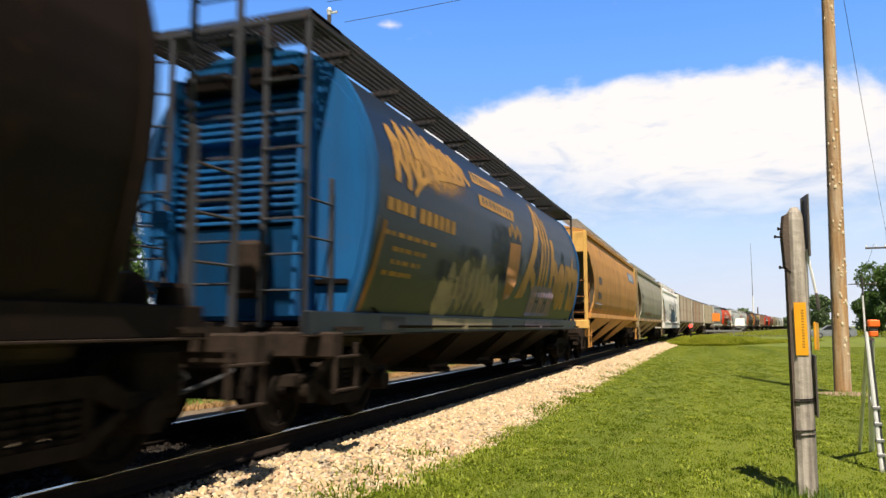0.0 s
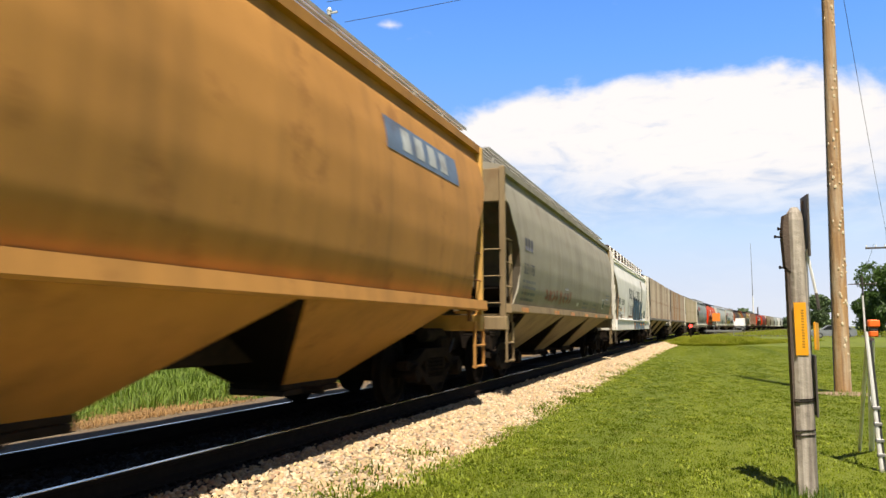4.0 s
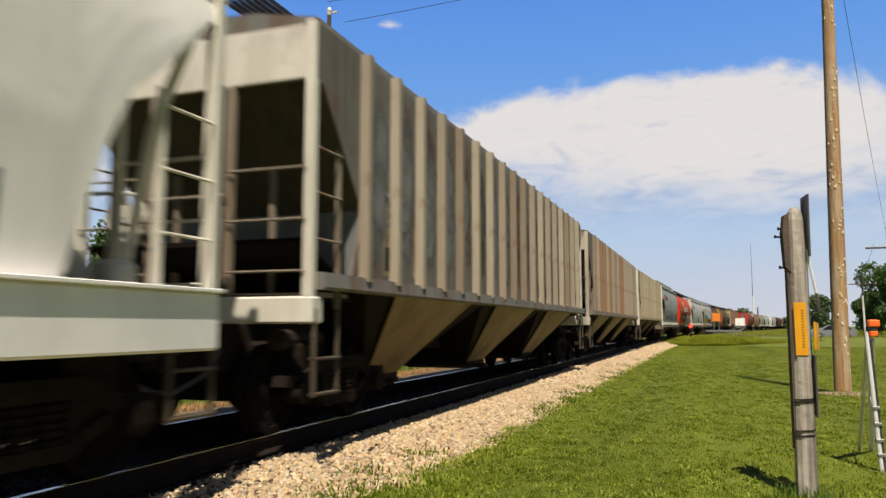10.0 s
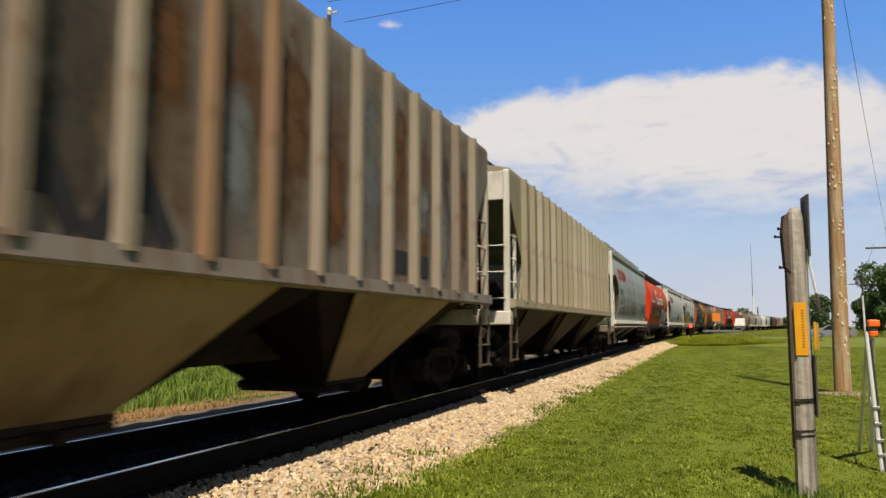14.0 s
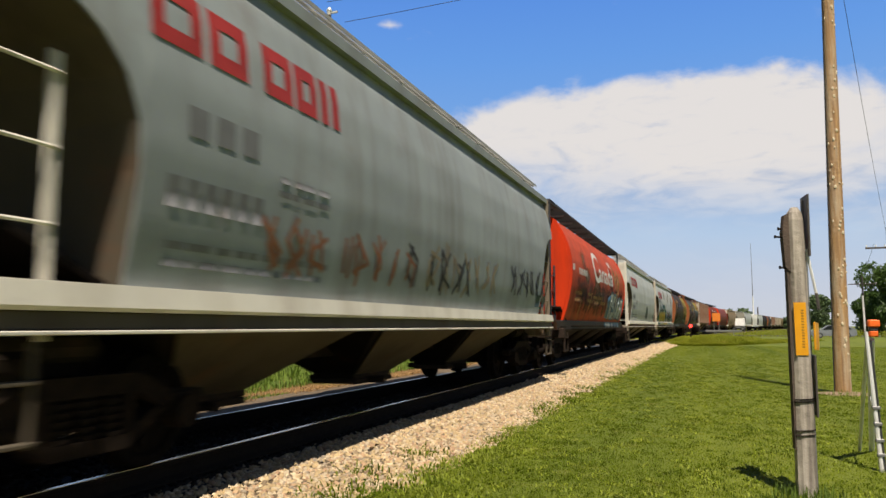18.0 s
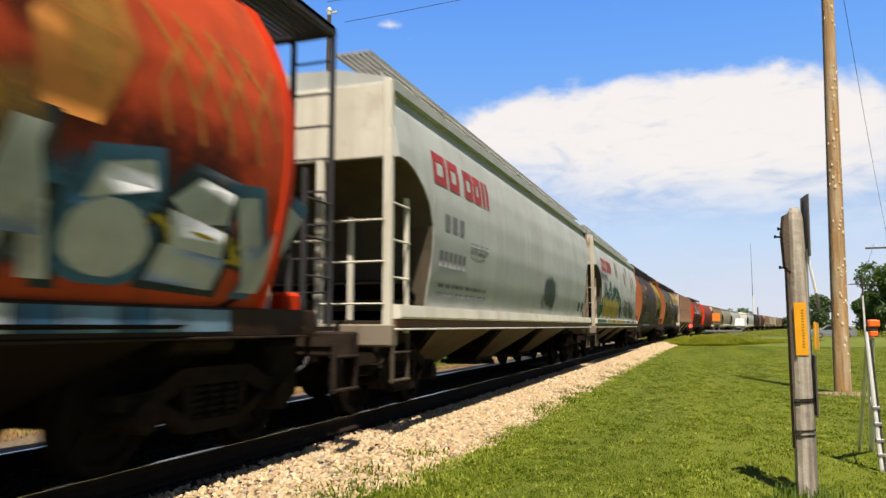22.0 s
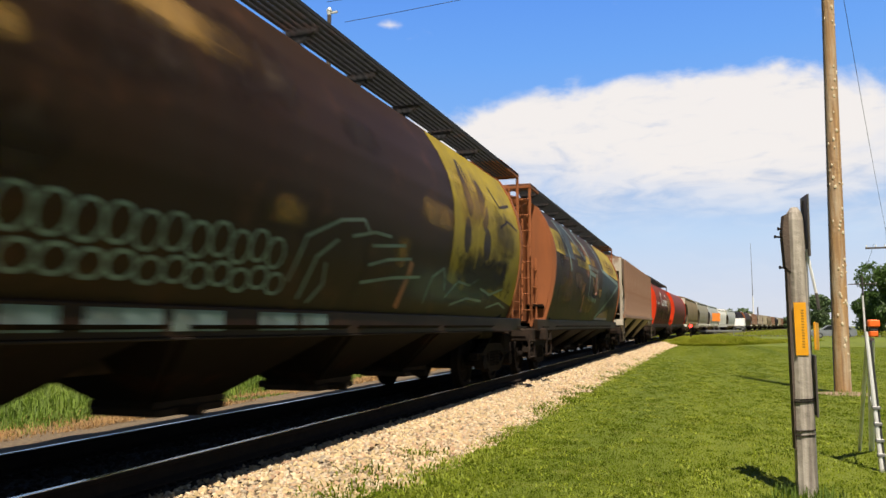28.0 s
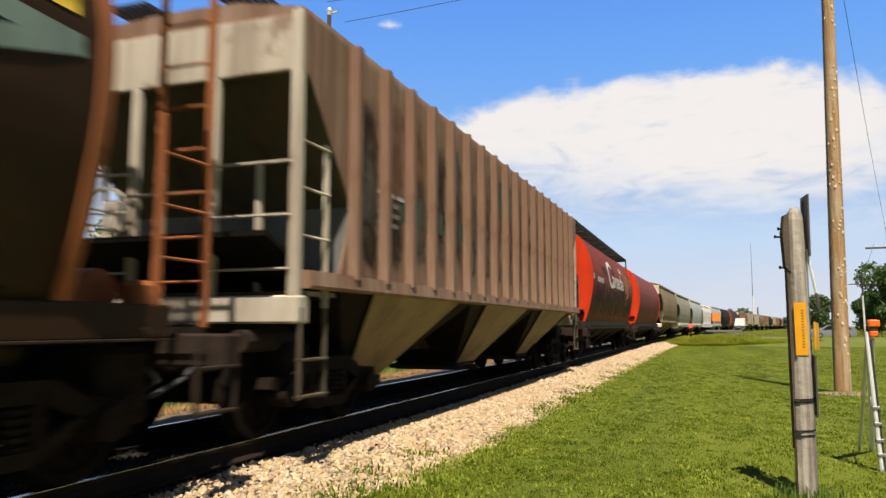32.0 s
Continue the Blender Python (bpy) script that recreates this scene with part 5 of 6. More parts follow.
for u in (13.1, 13.35):
    bar("sill_stencil", BUILT[4][0], M["mark"], (1.554, u - BUILT[4][2], 1.14), (.006, .14, .12), .001)
# ribbed cars
for k, us in ((5, (2.05, 10.2, 11.0, 15.0)), (6, (12.26, 13.0, 3.2)), (7, (14.6,)), (14, (10.6, 11.5))):
    for u in us:
        lay(k, "stencil_panel", [rect(u, 1.72, u + .5, 2.0)], INK["dark"], .007)
    small_print(k, 2.1, 2.6, 4, 80 + k, None, .55)
lay(5, "primer_patch", [rect(2.0, 1.66, 2.55, 2.5), rect(2.95, 1.7, 3.4, 2.3)], INK["tan"], .005)
for u in (7.0, 7.8):
    lay(6, "spray_paint", stroke([(u, 1.66), (u + .3, 2.2), (u + .62, 1.68)], .19) + stroke([(u + .12, 1.9), (u + .5, 1.9)], .14), INK["dark"], .011, "black sprayed mark")
bars(14, 4.6, 9.6, 3.05, 3.7, 8, INK["deep"], .006, gap=.7)
bars(14, 2.2, 5.8, 2.35, 2.65, 8, INK["deep"], .006, gap=.6)
tag(7, 10.6, 14.4, 1.72, 2.25, 6, INK["ochre"], INK["teal"], 87, .08, label="orange and teal sprayed scribble")
# pale covered hoppers with red lettering
for k in (8, 10, 11):
    for u0, u1 in ((1.62, 2.15), (2.24, 2.72), (2.95, 3.40), (3.46, 3.84), (3.92, 4.06), (4.14, 4.28)):
        w = .13 if u1 - u0 > .3 else 0
        ring = [rect(u0, 3.02, u1, 3.46)] if not w else [rect(u0, 3.02, u1, 3.14), rect(u0, 3.34, u1, 3.46), rect(u0, 3.14, u0 + w, 3.34), rect(u1 - w, 3.14, u1, 3.34)]
        lay(k, "red_block", ring, INK["red"], .012)
    bars(k, 1.95, 2.9, 2.42, 2.64, 3, INK["grey"], gap=.3)
    bars(k, 1.8, 3.0, 1.90, 2.12, 6, INK["grey"], gap=.3)
    small_print(k, 3.2, 2.3, 2, 90 + k, None, .8)
    small_print(k, 1.9, 1.62, 2, 93 + k, None, 2.2)
tag(8, 2.9, 6.4, 1.5, 2.1, 8, INK["rust"], None, 101, .05, label="thin red-brown sprayed scribble")
tag(8, 6.0, 9.0, 1.5, 2.2, 5, INK["dark"], None, 102, .05, label="thin black sprayed scribble")
tag(8, 11.0, 14.2, 1.6, 2.3, 6, INK["dark"], None, 103, .06)
tag(8, 6.8, 10.2, 1.5, 2.3, 7, INK["tan"], None, 104, .05)
soft(10, "dark_smudge", 8.2, 10.6, 1.25, 2.4, INK["deep"], .008, "dark green smudge of spray paint")
lay(10, "end_mark", [rect(13.4, 1.5, 13.75, 1.75), rect(14.0, 1.5, 14.3, 1.75)], INK["deep"], .010)
lay(8, "end_mark", [rect(13.4, 1.5, 13.75, 1.75), rect(14.0, 1.5, 14.3, 1.75)], INK["deep"], .010)
for i, (u, z, a, b) in enumerate(((1.75, 1.76, .45, .24), (2.45, 2.30, .36, .26), (2.95, 2.10, .40, .22), (3.75, 2.45, .34, .28), (3.35, 2.2, .3, .25), (4.55, 2.30, .30, .24), (5.1, 2.42, .42, .22), (5.75, 2.36, .4, .24), (6.35, 2.22, .36, .26),
                                  (6.9, 1.95, .4, .3), (1.3, 1.55, .5, .3), (7.3, 1.65, .4, .3), (4.4, 1.9, .6, .3), (2.2, 1.8, .5, .3))):
    lay(11, "spray_fill", [blob(u, z, a, b, 140 + i, 16, .45)], INK["green"], .006 + .0004 * (i % 5), "dark green sprayed lettering")
    soft(11, "spray_fill", u - a * 1.5, u + a * 1.5, max(1.3, z - b * 1.5), z + b * 1.6, INK["green"], .0085 + .0002 * i)
tag(11, 1.9, 6.6, 1.38, 2.12, 8, INK["yellow"], INK["green"], 117, .21, .08, label="yellow sprayed lettering")
tag(11, 2.0, 6.4, 1.40, 1.95, 7, INK["yellow"], None, 118, .17, label="yellow sprayed lettering")
tag(11, 2.2, 6.2, 1.42, 2.0, 7, INK["ochre"], None, 119, .035)
tag(11, 2.0, 6.6, 1.42, 2.05, 7, INK["dark"], None, 120, .03)
for i in range(9):
    u = 2.2 + .52 * i
    lay(11, "spray_line", stroke([(u, 2.35 + .05 * (i % 3)), (u + .22, 2.24), (u + .4, 2.34)], .05), INK["dark" if i % 2 else "pale"], .022)
for i in range(13):
    u = 7.4 + .45 * i
    lay(11, "spray_line", stroke([(u, 1.36), (u + .08, 1.75), (u + .26, 2.12), (u + .42, 1.8), (u + .5, 1.4)], .045), INK[("teal", "deep", "pale")[i % 3]], .012)
for i, (u, z) in enumerate(((9.2, 2.05), (9.9, 2.0), (10.6, 2.12), (8.6, 2.15))):
    lay(11, "spray_fill", [blob(u, z, .24, .12, 160 + i, 10, .5)], INK["rust"], .014)
for u, z, a, b, ink in ((6.0, 3.3, .8, .55, "khaki"), (9.95, 3.5, .7, .35, "khaki"), (11.7, 3.1, .5, .8, "ochre"), (9.0, 3.1, .8, .5, "tan"), (12.6, 3.1, .5, .6, "khaki")):
    soft(11, "stain", u - a, u + a, z - b, min(3.9, z + b), INK[ink], .005, "", .6)
for i in range(14):
    lay(11, "black_scribble", stroke([(.95 + .16 * i, 2.78 + .10 * math.sin(2.2 * i)), (1.05 + .16 * i, 2.95 + .08 * math.cos(1.7 * i)), (1.12 + .16 * i, 2.72)], .05), INK["grey" if i % 3 else "dark"], .007)
soft(11, "spray_fill", 7.0, 13.4, 1.3, 2.35, INK["deep"], .006, "", .8)
soft(11, "spray_fill", 9.6, 14.0, 1.3, 2.1, INK["teal"], .007, "", .7)
for i in range(26):
    bar("sill_spray", BUILT[11][0], INK[("yellow", "yellow", "ochre", "yellow", "rust", "yellow", "sky", "yellow", "green")[i % 9] if 4 < i < 15 else "green" if i < 4 else ("pale", "sky", "green", "teal")[i % 4]], (1.552, .6 + i * .52 - BUILT[11][2], 1.26), (.010, .51, .10), .001)
# red grain cars
for k in (9, 15):
    words(k, "C", 5.6, 7.1, 2.50, 3.52, INK["white"], bold=.012, label="large white lettering")
    words(k, "anada", 6.75, 10.6, 2.56, 3.20, INK["white"], bold=.014, label="large white lettering")
    lay(k, "painted_flag", [rect(9.95, 3.28, 10.1, 3.5), rect(10.2, 3.30, 10.4, 3.48), rect(10.5, 3.28, 10.65, 3.5)], INK["white"], .012)
    bars(k, 1.65, 2.0, 2.62, 2.78, 2, INK["white"], gap=.3)
    bars(k, 2.65, 4.2, 2.56, 2.74, 6, INK["white"], gap=.35)
    for q in ([(10.95, 3.58), (11.30, 3.40), (11.68, 3.02), (11.60, 2.45), (11.22, 2.52), (10.95, 2.92)], [(12.30, 3.42), (12.62, 3.27), (12.76, 2.85), (12.45, 2.30), (12.02, 2.30), (11.92, 2.80)], [(11.62, 2.40), (12.0, 2.25), (12.0, 1.95), (11.7, 1.95)]):
        lay(k, "painted_ear", [q], INK["wheat"], .008, "golden painted ear of wheat")
        cu, cz = sum(a for a, _ in q) / len(q), sum(b for _, b in q) / len(q)
        soft(k, "painted_ear", cu - .34, cu + .34, cz - .5, min(3.7, cz + .55), INK["gold"], .010, "", .7)
    for i in range(4):
        u = 13.0 + .36 * i
        lay(k, "pale_line", stroke([(u - .2, 3.3), (u + .10, 3.0), (u - .05, 2.7), (u + .05, 2.4)], .045), INK["wheat"], .009)
        lay(k, "pale_line", stroke([(u + .3, 3.25), (u + .12, 2.95), (u + .3, 2.65)], .04), INK["wheat"], .009)
for i, (u, z, w) in enumerate(((4.6, 2.02, .9), (5.7, 1.96, 1.0), (6.9, 1.97, 1.0), (4.7, 1.82, 1.2), (6.1, 1.80, 1.1), (7.6, 1.82, 1.2), (2.3, 1.98, 1.2), (2.4, 1.80, 1.0))):
    bars(9, u, u + w, z, z + .10, 6, INK["goldear"], .008, "faded_text", .35)
lay(9, "ochre_stripe", stroke([(3.62, 1.85), (3.46, 1.30)], .10), INK["wheat"], .009)
lay(9, "ochre_stripe", stroke([(5.35, 1.98), (5.22, 1.62)], .10), INK["wheat"], .009)
lay(9, "ochre_stripe", stroke([(1.60, 2.40), (1.50, 1.85), (1.44, 1.30)], .10), INK["ochre"], .009)
lay(9, "spray_fill", [[(9.35, 1.40), (9.42, 2.10), (9.75, 2.20), (10.15, 2.22), (10.2, 1.36)]], INK["blue"], .007, "blue sprayed block")
lay(9, "spray_fill", [[(9.40, 1.42), (9.48, 1.80), (9.62, 1.98), (9.66, 1.42)]], INK["ochre"], .010)
for z in (1.72, 1.95):
    lay(9, "spray_line", stroke([(9.66, z), (10.12, z + .02)], .04), INK["navy"], .011)
for i, u in enumerate((10.18, 10.92, 11.66, 12.34, 13.08, 13.88)):
    h, w = 2.28 - .03 * i, (.74, .74, .66, .76, .82, .95)[i]
    q = [[rect(0, 1.36, .36, h), rect(.3, h - .28, .95, h), rect(.62, 1.8, 1.0, h - .2), [(.3, 1.78), (.6, 1.78), (1.05, 1.36), (.7, 1.36)]],
         [[(.1, h - .30), (.4, h), (.9, h - .02), (1.0, h - .24), (.5, h - .28), (.3, h - .42)], [(.1, 1.95), (.8, 1.85), (1.0, 1.62), (.7, 1.70), (.2, 1.78)], [(0, 1.40), (.85, 1.36), (1.0, 1.66), (.7, 1.62), (.1, 1.62)]],
         [[(0, 1.36), (.36, 1.36), (.66, h), (.34, h)], [(.55, h), (1.0, 1.36), (.7, 1.36), (.4, h - .2)], rect(.2, 1.60, .8, 1.80)],
         [blob(.45, 1.64, .5, .27, 143, 14, .12), [(.1, 1.85), (.9, 2.0), (.8, h), (.25, h - .1)]],
         [[(.1, h - .20), (.45, h), (.95, h - .06), (.9, h - .30), (.4, h - .34)], [(.1, 1.90), (.9, 1.80), (.95, 1.55), (.2, 1.66)], [(0, 1.40), (.9, 1.36), (1.0, 1.60), (.1, 1.66)]],
         [[(0, h - .05), (.3, h), (.52, 1.7), (.36, 1.36)], [(.3, 1.36), (.8, h), (1.05, h - .08), (.58, 1.36)]]][i]
    q = [[(u + a * w, b) for a, b in poly] for poly in q]
    for poly in q:
        mu, mz = sum(a[0] for a in poly) / len(poly), sum(a[1] for a in poly) / len(poly)
        lay(9, "spray_outline", [[(p[0] + (.09 if p[0] > mu else -.09), p[1] + (.10 if p[1] > mz else -.05)) for p in poly]], INK["blue" if i % 2 else "navy"], .009)
    lay(9, "spray_paint", q, INK["pale"], .013 + .001 * i, "pale sprayed lettering outlined in blue")
soft(9, "spray_haze", 9.2, 15.0, 1.3, 2.3, INK["blue"], .006, "blue sprayed haze")
tag(9, 12.6, 14.2, 1.5, 1.85, 4, INK["yellow"], INK["dark"], 122, .04, label="small yellow and black scribble")
for u0, u1, ink in ((9.5, 9.9, "blue"), (9.92, 11.2, "pale"), (11.22, 11.5, "blue"), (11.52, 12.1, "pale"), (12.12, 12.4, "blue"), (12.42, 12.9, "sky"), (12.92, 13.2, "blue"), (13.22, 14.1, "sky")):
    bar("sill_spray", BUILT[9][0], INK[ink], (1.324, (u0 + u1) / 2 - BUILT[9][2], 1.13), (.006, round(u1 - u0, 2), .17), .001)
# brown grain cars
lay(12, "yellow_band", [[(10.90, 1.75), (11.8, 1.60), (13.2, 1.66), (14.9, 1.45), (14.9, 3.94), (10.75, 3.94), (10.92, 3.3)]], INK["mustard"], .008, "broad yellow painted band")
for i, (u, z, ru, rz) in enumerate(((11.70, 3.22, .22, .50), (12.48, 3.06, .24, .46), (11.55, 2.46, .18, .30), (12.62, 2.42, .22, .28))):
    lay(12, "sheaf_mark", [blob(u, z, ru, rz, 170 + i, 20, .10)], INK["umber"], .012)
lay(12, "sheaf_stem", stroke([(12.06, 2.0), (12.08, 2.6), (11.7, 3.6)], .05), INK["yellow"], .014)
lay(12, "sheaf_stem", stroke([(12.08, 2.6), (12.9, 3.3)], .05), INK["yellow"], .014)
lay(12, "sheaf_stem", stroke([(13.2, 3.5), (13.6, 3.2), (14.4, 3.35)], .05), INK["umber"], .014)
lay(12, "sheaf_stem", stroke([(13.4, 2.8), (14.0, 3.0), (14.6, 2.9)], .05), INK["umber"], .014)
for row, z in enumerate((1.74, 1.48)):
    for i in range(11):
        u = 3.85 + .26 * i + .1 * row
        ring = [(u + math.cos(a) * .13, z + .02 * math.sin(3 * i) + math.sin(a) * (.13 if row == 0 else .09)) for a in (2 * math.pi * j / 12 for j in range(13))]
        lay(12, "spray_loop", stroke(ring, .032), INK["teal"], .012 + .0005 * (i % 3), "thin pale sprayed loop")
for pts in ([(6.75, 1.5), (6.9, 1.92), (7.5, 2.15), (8.0, 2.22), (8.15, 2.12)], [(7.0, 1.35), (7.15, 1.75), (7.5, 1.95)], [(7.8, 2.02), (8.3, 2.12), (8.75, 2.12)], [(8.3, 1.97), (8.8, 2.02), (9.2, 2.06)], [(8.3, 1.76), (8.8, 1.86), (9.45, 1.92)],
            [(8.2, 1.56), (9.0, 1.66), (9.85, 1.72)], [(7.2, 1.32), (7.4, 1.5), (7.35, 1.7)], [(10.2, 1.4), (10.3, 1.75), (10.7, 1.9), (10.9, 1.6)], [(11.0, 1.5), (11.4, 1.75), (12.0, 1.72), (12.4, 1.85)], [(11.3, 1.4), (12.0, 1.52), (12.8, 1.5)], [(12.6, 1.7), (13.2, 1.62), (13.9, 1.75)], [(13.2, 1.4), (13.9, 1.5), (14.4, 1.42)]):
    lay(12, "spray_line", stroke(pts, .038), INK["teal"], .014, "thin grey-teal sprayed line")
lay(12, "ochre_stripe", stroke([(9.5, 1.85), (9.35, 1.35)], .14), INK["rust"], .010)
for u0, u1 in ((3.9, 4.3), (4.5, 5.2), (5.3, 5.9), (6.4, 7.0), (7.1, 7.6)):
    bar("sill_spray", BUILT[12][0], INK["teal"], (1.323, (u0 + u1) / 2 - BUILT[12][2], 1.13), (.006, round(u1 - u0, 2), .16), .001)
tag(12, 1.6, 4.0, 2.9, 3.4, 6, INK["ochre"], None, 133, .07)
soft(12, "old_patch", 3.6, 6.8, 3.0, 3.6, INK["ochre"], .006)
soft(12, "old_patch", 2.2, 4.2, 2.5, 2.9, INK["ochre"], .006)
soft(12, "old_patch", 10.4, 14.9, 1.4, 2.4, INK["umber"], .011)
soft(12, "old_patch", 8.0, 14.9, 1.3, 2.0, INK["teal"], .013, "", .45)
lay(13, "yellow_patch", [rect(1.7, 2.9, 2.9, 3.5), rect(4.4, 3.1, 5.6, 3.42), rect(4.8, 2.78, 6.9, 3.0), rect(6.4, 3.0, 8.4, 3.22)], INK["mustard"], .008, "faded yellow painted patch")
lay(13, "yellow_band", [[(10.4, 3.0), (14.5, 2.9), (14.65, 3.94), (10.2, 3.94)]], INK["mustard"], .008)
lay(13, "dark_arrow", [[(9.6, 1.5), (9.9, 3.0), (14.4, 2.75), (9.9, 1.45)], rect(2.9, 2.9, 4.3, 3.85)], INK["navy"], .010, "dark grey-blue painted arrow")
lay(13, "teal_stripe", stroke([(2.9, 3.8), (3.4, 3.2), (3.7, 2.6)], .16) + stroke([(4.2, 3.85), (5.4, 3.3), (6.4, 3.1)], .12) + stroke([(5.8, 3.9), (7.0, 3.4), (7.6, 2.95)], .14)
    + stroke([(8.9, 3.9), (9.6, 3.3), (9.9, 3.0), (14.5, 2.72), (9.2, 1.35)], .13)
    + stroke([(8.2, 2.7), (7.0, 2.75), (6.9, 1.95), (8.6, 1.9)], .14) + stroke([(8.6, 2.85), (8.7, 2.3)], .14) + stroke([(6.8, 2.9), (8.9, 2.9)], .12), INK["teal"], .014, "grey-teal painted stripes")
lay(13, "rust_patch", [rect(8.25, 2.1, 8.6, 2.65), rect(6.0, 1.5, 6.2, 2.0)], INK["rust"], .012)
lay(13, "yellow_under", [[(9.4, 1.3), (12.5, 1.3), (12.2, 1.7), (10.2, 1.5)]], INK["ochre"], .008)


# rust and grime panel by panel between the ribs
for k, tones in ((5, ("bleached", "bleached", "sooted", "browned")), (6, ("browned", "sooted", "browned", "bleached")), (7, ("browned", "bleached")), (14, ("browned", "umber", "browned", "sooted"))):
    hl_ = BUILT[k][2]
    hb_ = hl_ - .40
    r = random.Random(300 + k)
    step = (2 * hb_ - 2.12) / 17
    for n in range(17):
        u = hl_ - (hb_ - 1.06) + n * step
        if k != 7 or n % 3 == 0:
            soft(k, "panel_tone", u - .02, u + step + .02, 1.45, 4.15, INK[r.choice(tones)], .0025, "", (.85, .7, .5)[n % 3])
        for _ in range(r.choice((0, 1, 1, 2)) if k != 7 else r.choice((0, 0, 1))):
            z0 = r.choice((1.6, 1.6, r.uniform(1.7, 2.8)))
            z1 = min(4.02, z0 + r.uniform(.4, 2.2))
            a, b = u + .09 + r.uniform(0, .1), u + step - .09 - r.uniform(0, .1)
            soft(k, "stain", a - .06, b + .06, max(1.56, z0 - .2), min(4.05, z1 + .3), INK[r.choice(tones)], .004 + .0015 * _)

# weathering of the tank and smooth-sided cars
for k, tones, n in ((0, ("umber", "rust"), 10), (1, ("navy", "dark", "navy"), 12), 
                    (9, ("maroon", "browned"), 8), (12, ("umber", "browned", "ochre"), 14), (13, ("browned", "ochre", "umber", "rust"), 22), (15, ("maroon", "browned"), 6)):
    r = random.Random(500 + k)
    for i in range(n):
        u, w = r.uniform(1.8, 12.4), r.uniform(.6, 2.4)
        z = r.uniform(1.5, 2.6) if BUILT[k][1][0][1] < 1.1 else r.uniform(1.7, 3.0)
        soft(k, "stain", u, min(14.6, u + w), z - .1, min(3.8, z + r.uniform(.3, 1.1)), INK[r.choice(tones)], .0045 + .0004 * i % .003, "", .75)
for u0, u1, z0, z1, ink in ((1.5, 4.0, 2.7, 3.7, "umber"), (4.0, 7.2, 2.6, 3.6, "umber"), (6.5, 9.5, 2.6, 3.5, "browned"), (1.6, 5.0, 1.4, 2.6, "browned"), (5.0, 9.0, 1.3, 2.2, "ochre"), (10.0, 14.4, 1.4, 2.6, "umber"), (10.4, 14.5, 2.8, 3.7, "ochre")):
    soft(13, "grime", u0, u1, z0, z1, INK[ink], .018, "", .6)
for u0, u1, z0, z1, ink in ((10.8, 13.2, 2.4, 3.7, "ochre"), (12.4, 14.9, 1.9, 3.4, "umber"), (10.6, 14.8, 1.5, 2.5, "umber")):
    soft(12, "grime", u0, u1, z0, z1, INK[ink], .018, "", .6)
# Red tanks: the shaded lower half is laid on as dark maroon.
for k in (9, 15):
    for i in range(7):
        soft(k, "grime", 1.45 + 1.8 * i, min(14.5, 5.2 + 1.8 * i), 1.2, 2.85, INK["maroon"], .0035 + .0002 * i, "", .7)


# ---- posts and poles on the lawn ----
def round_shaft(name, h, r0, r1, material, parent, lean=(0, 0), n=20, k=14):
    g = Geo()
    rings = []
    rr = random.Random(h)
    for i in range(k + 1):
        z = h * i / k
        r = (r0 + (r1 - r0) * i / k) * rr.uniform(.985, 1.015)
        rings.append([(lean[0] * z / h + math.cos(a) * r, lean[1] * z / h + math.sin(a) * r, z - (.05 if i == 0 else 0)) for a in (2 * math.pi * j / n for j in range(n))])
    return g.loft(rings).part(name, material, parent, smooth=True)


def make_pole():
    t = thing("utility_pole", "tall round brown wooden utility pole standing in the lawn", "utility pole", at=pose(2.66, 17.95, 0))
    round_shaft("shaft", 11.2, .170, .108, M["pole"], t, (.17, 0))
    r = random.Random(4)
    for i in range(74):
        z, a = r.uniform(.3, 10.6), r.choice((r.uniform(-2.6, -.2), r.gauss(-.95, .3), r.uniform(-2.2, -.5)))
        rad = .170 - .0055 * z + .001
        key = "knot%d" % (i % 3)
        if key not in MESH:
            s = (.024, .031, .018)[i % 3]
            MESH[key] = Geo().loft([[(math.cos(q) * s * w, d, math.sin(q) * s * 1.5 * w) for q in (2 * math.pi * j / 8 for j in range(8))] for w, d in ((1, .01), (.8, -.010), (.3, -.014))])
        shared("knot", key, M["knot"], t, pose(.17 * z / 11.2 + math.cos(a) * rad, math.sin(a) * rad, z, 0, 0, math.degrees(a) + 90))
    Geo().tube([(-.17, -.05, .0), (-.12, -.05, 3), (.02, -.05, 9.5)], .012, 6).part("ground_wire", M["wire"], t)
    Geo().box((.17, 0, 10.7), (2.2, .10, .12), .01).part("crossarm", M["pole"], t)
    patch = Geo().loft([[(math.cos(a) * w * (1 + .2 * math.sin(3 * a)), math.sin(a) * w * .8, z) for a in (2 * math.pi * j / 24 for j in range(24))] for w, z in ((.62, -.01), (.4, .02), (.2, .04))])
    tagged(patch.part("bare_patch", dirt, at=pose(2.70, 17.85, 0), smooth=True), "pale bare earth round the foot of the pole", "earth", kind="structure")


def make_post():
    t = thing("sign_post", "weathered grey wooden post carrying sign boards seen edge-on", "sign post", at=pose(.735, 7.08, 0, 0, .2, 12))
    g = Geo()
    rr = random.Random(2)
    oct8 = ((-1, -.6), (-.6, -1), (.6, -1), (1, -.6), (1, .6), (.6, 1), (-.6, 1), (-1, .6))
    g.loft([[(x * w * rr.uniform(.94, 1.04), y * w * rr.uniform(.94, 1.04), z) for x, y in oct8] for z, w in
            ((-.1, .076), (.3, .074), (.62, .073), (1.2, .070), (1.7, .068), (2.2, .066), (2.36, .064), (2.43, .052), (2.475, .025))])
    g.part("shaft", M["wood"], t)
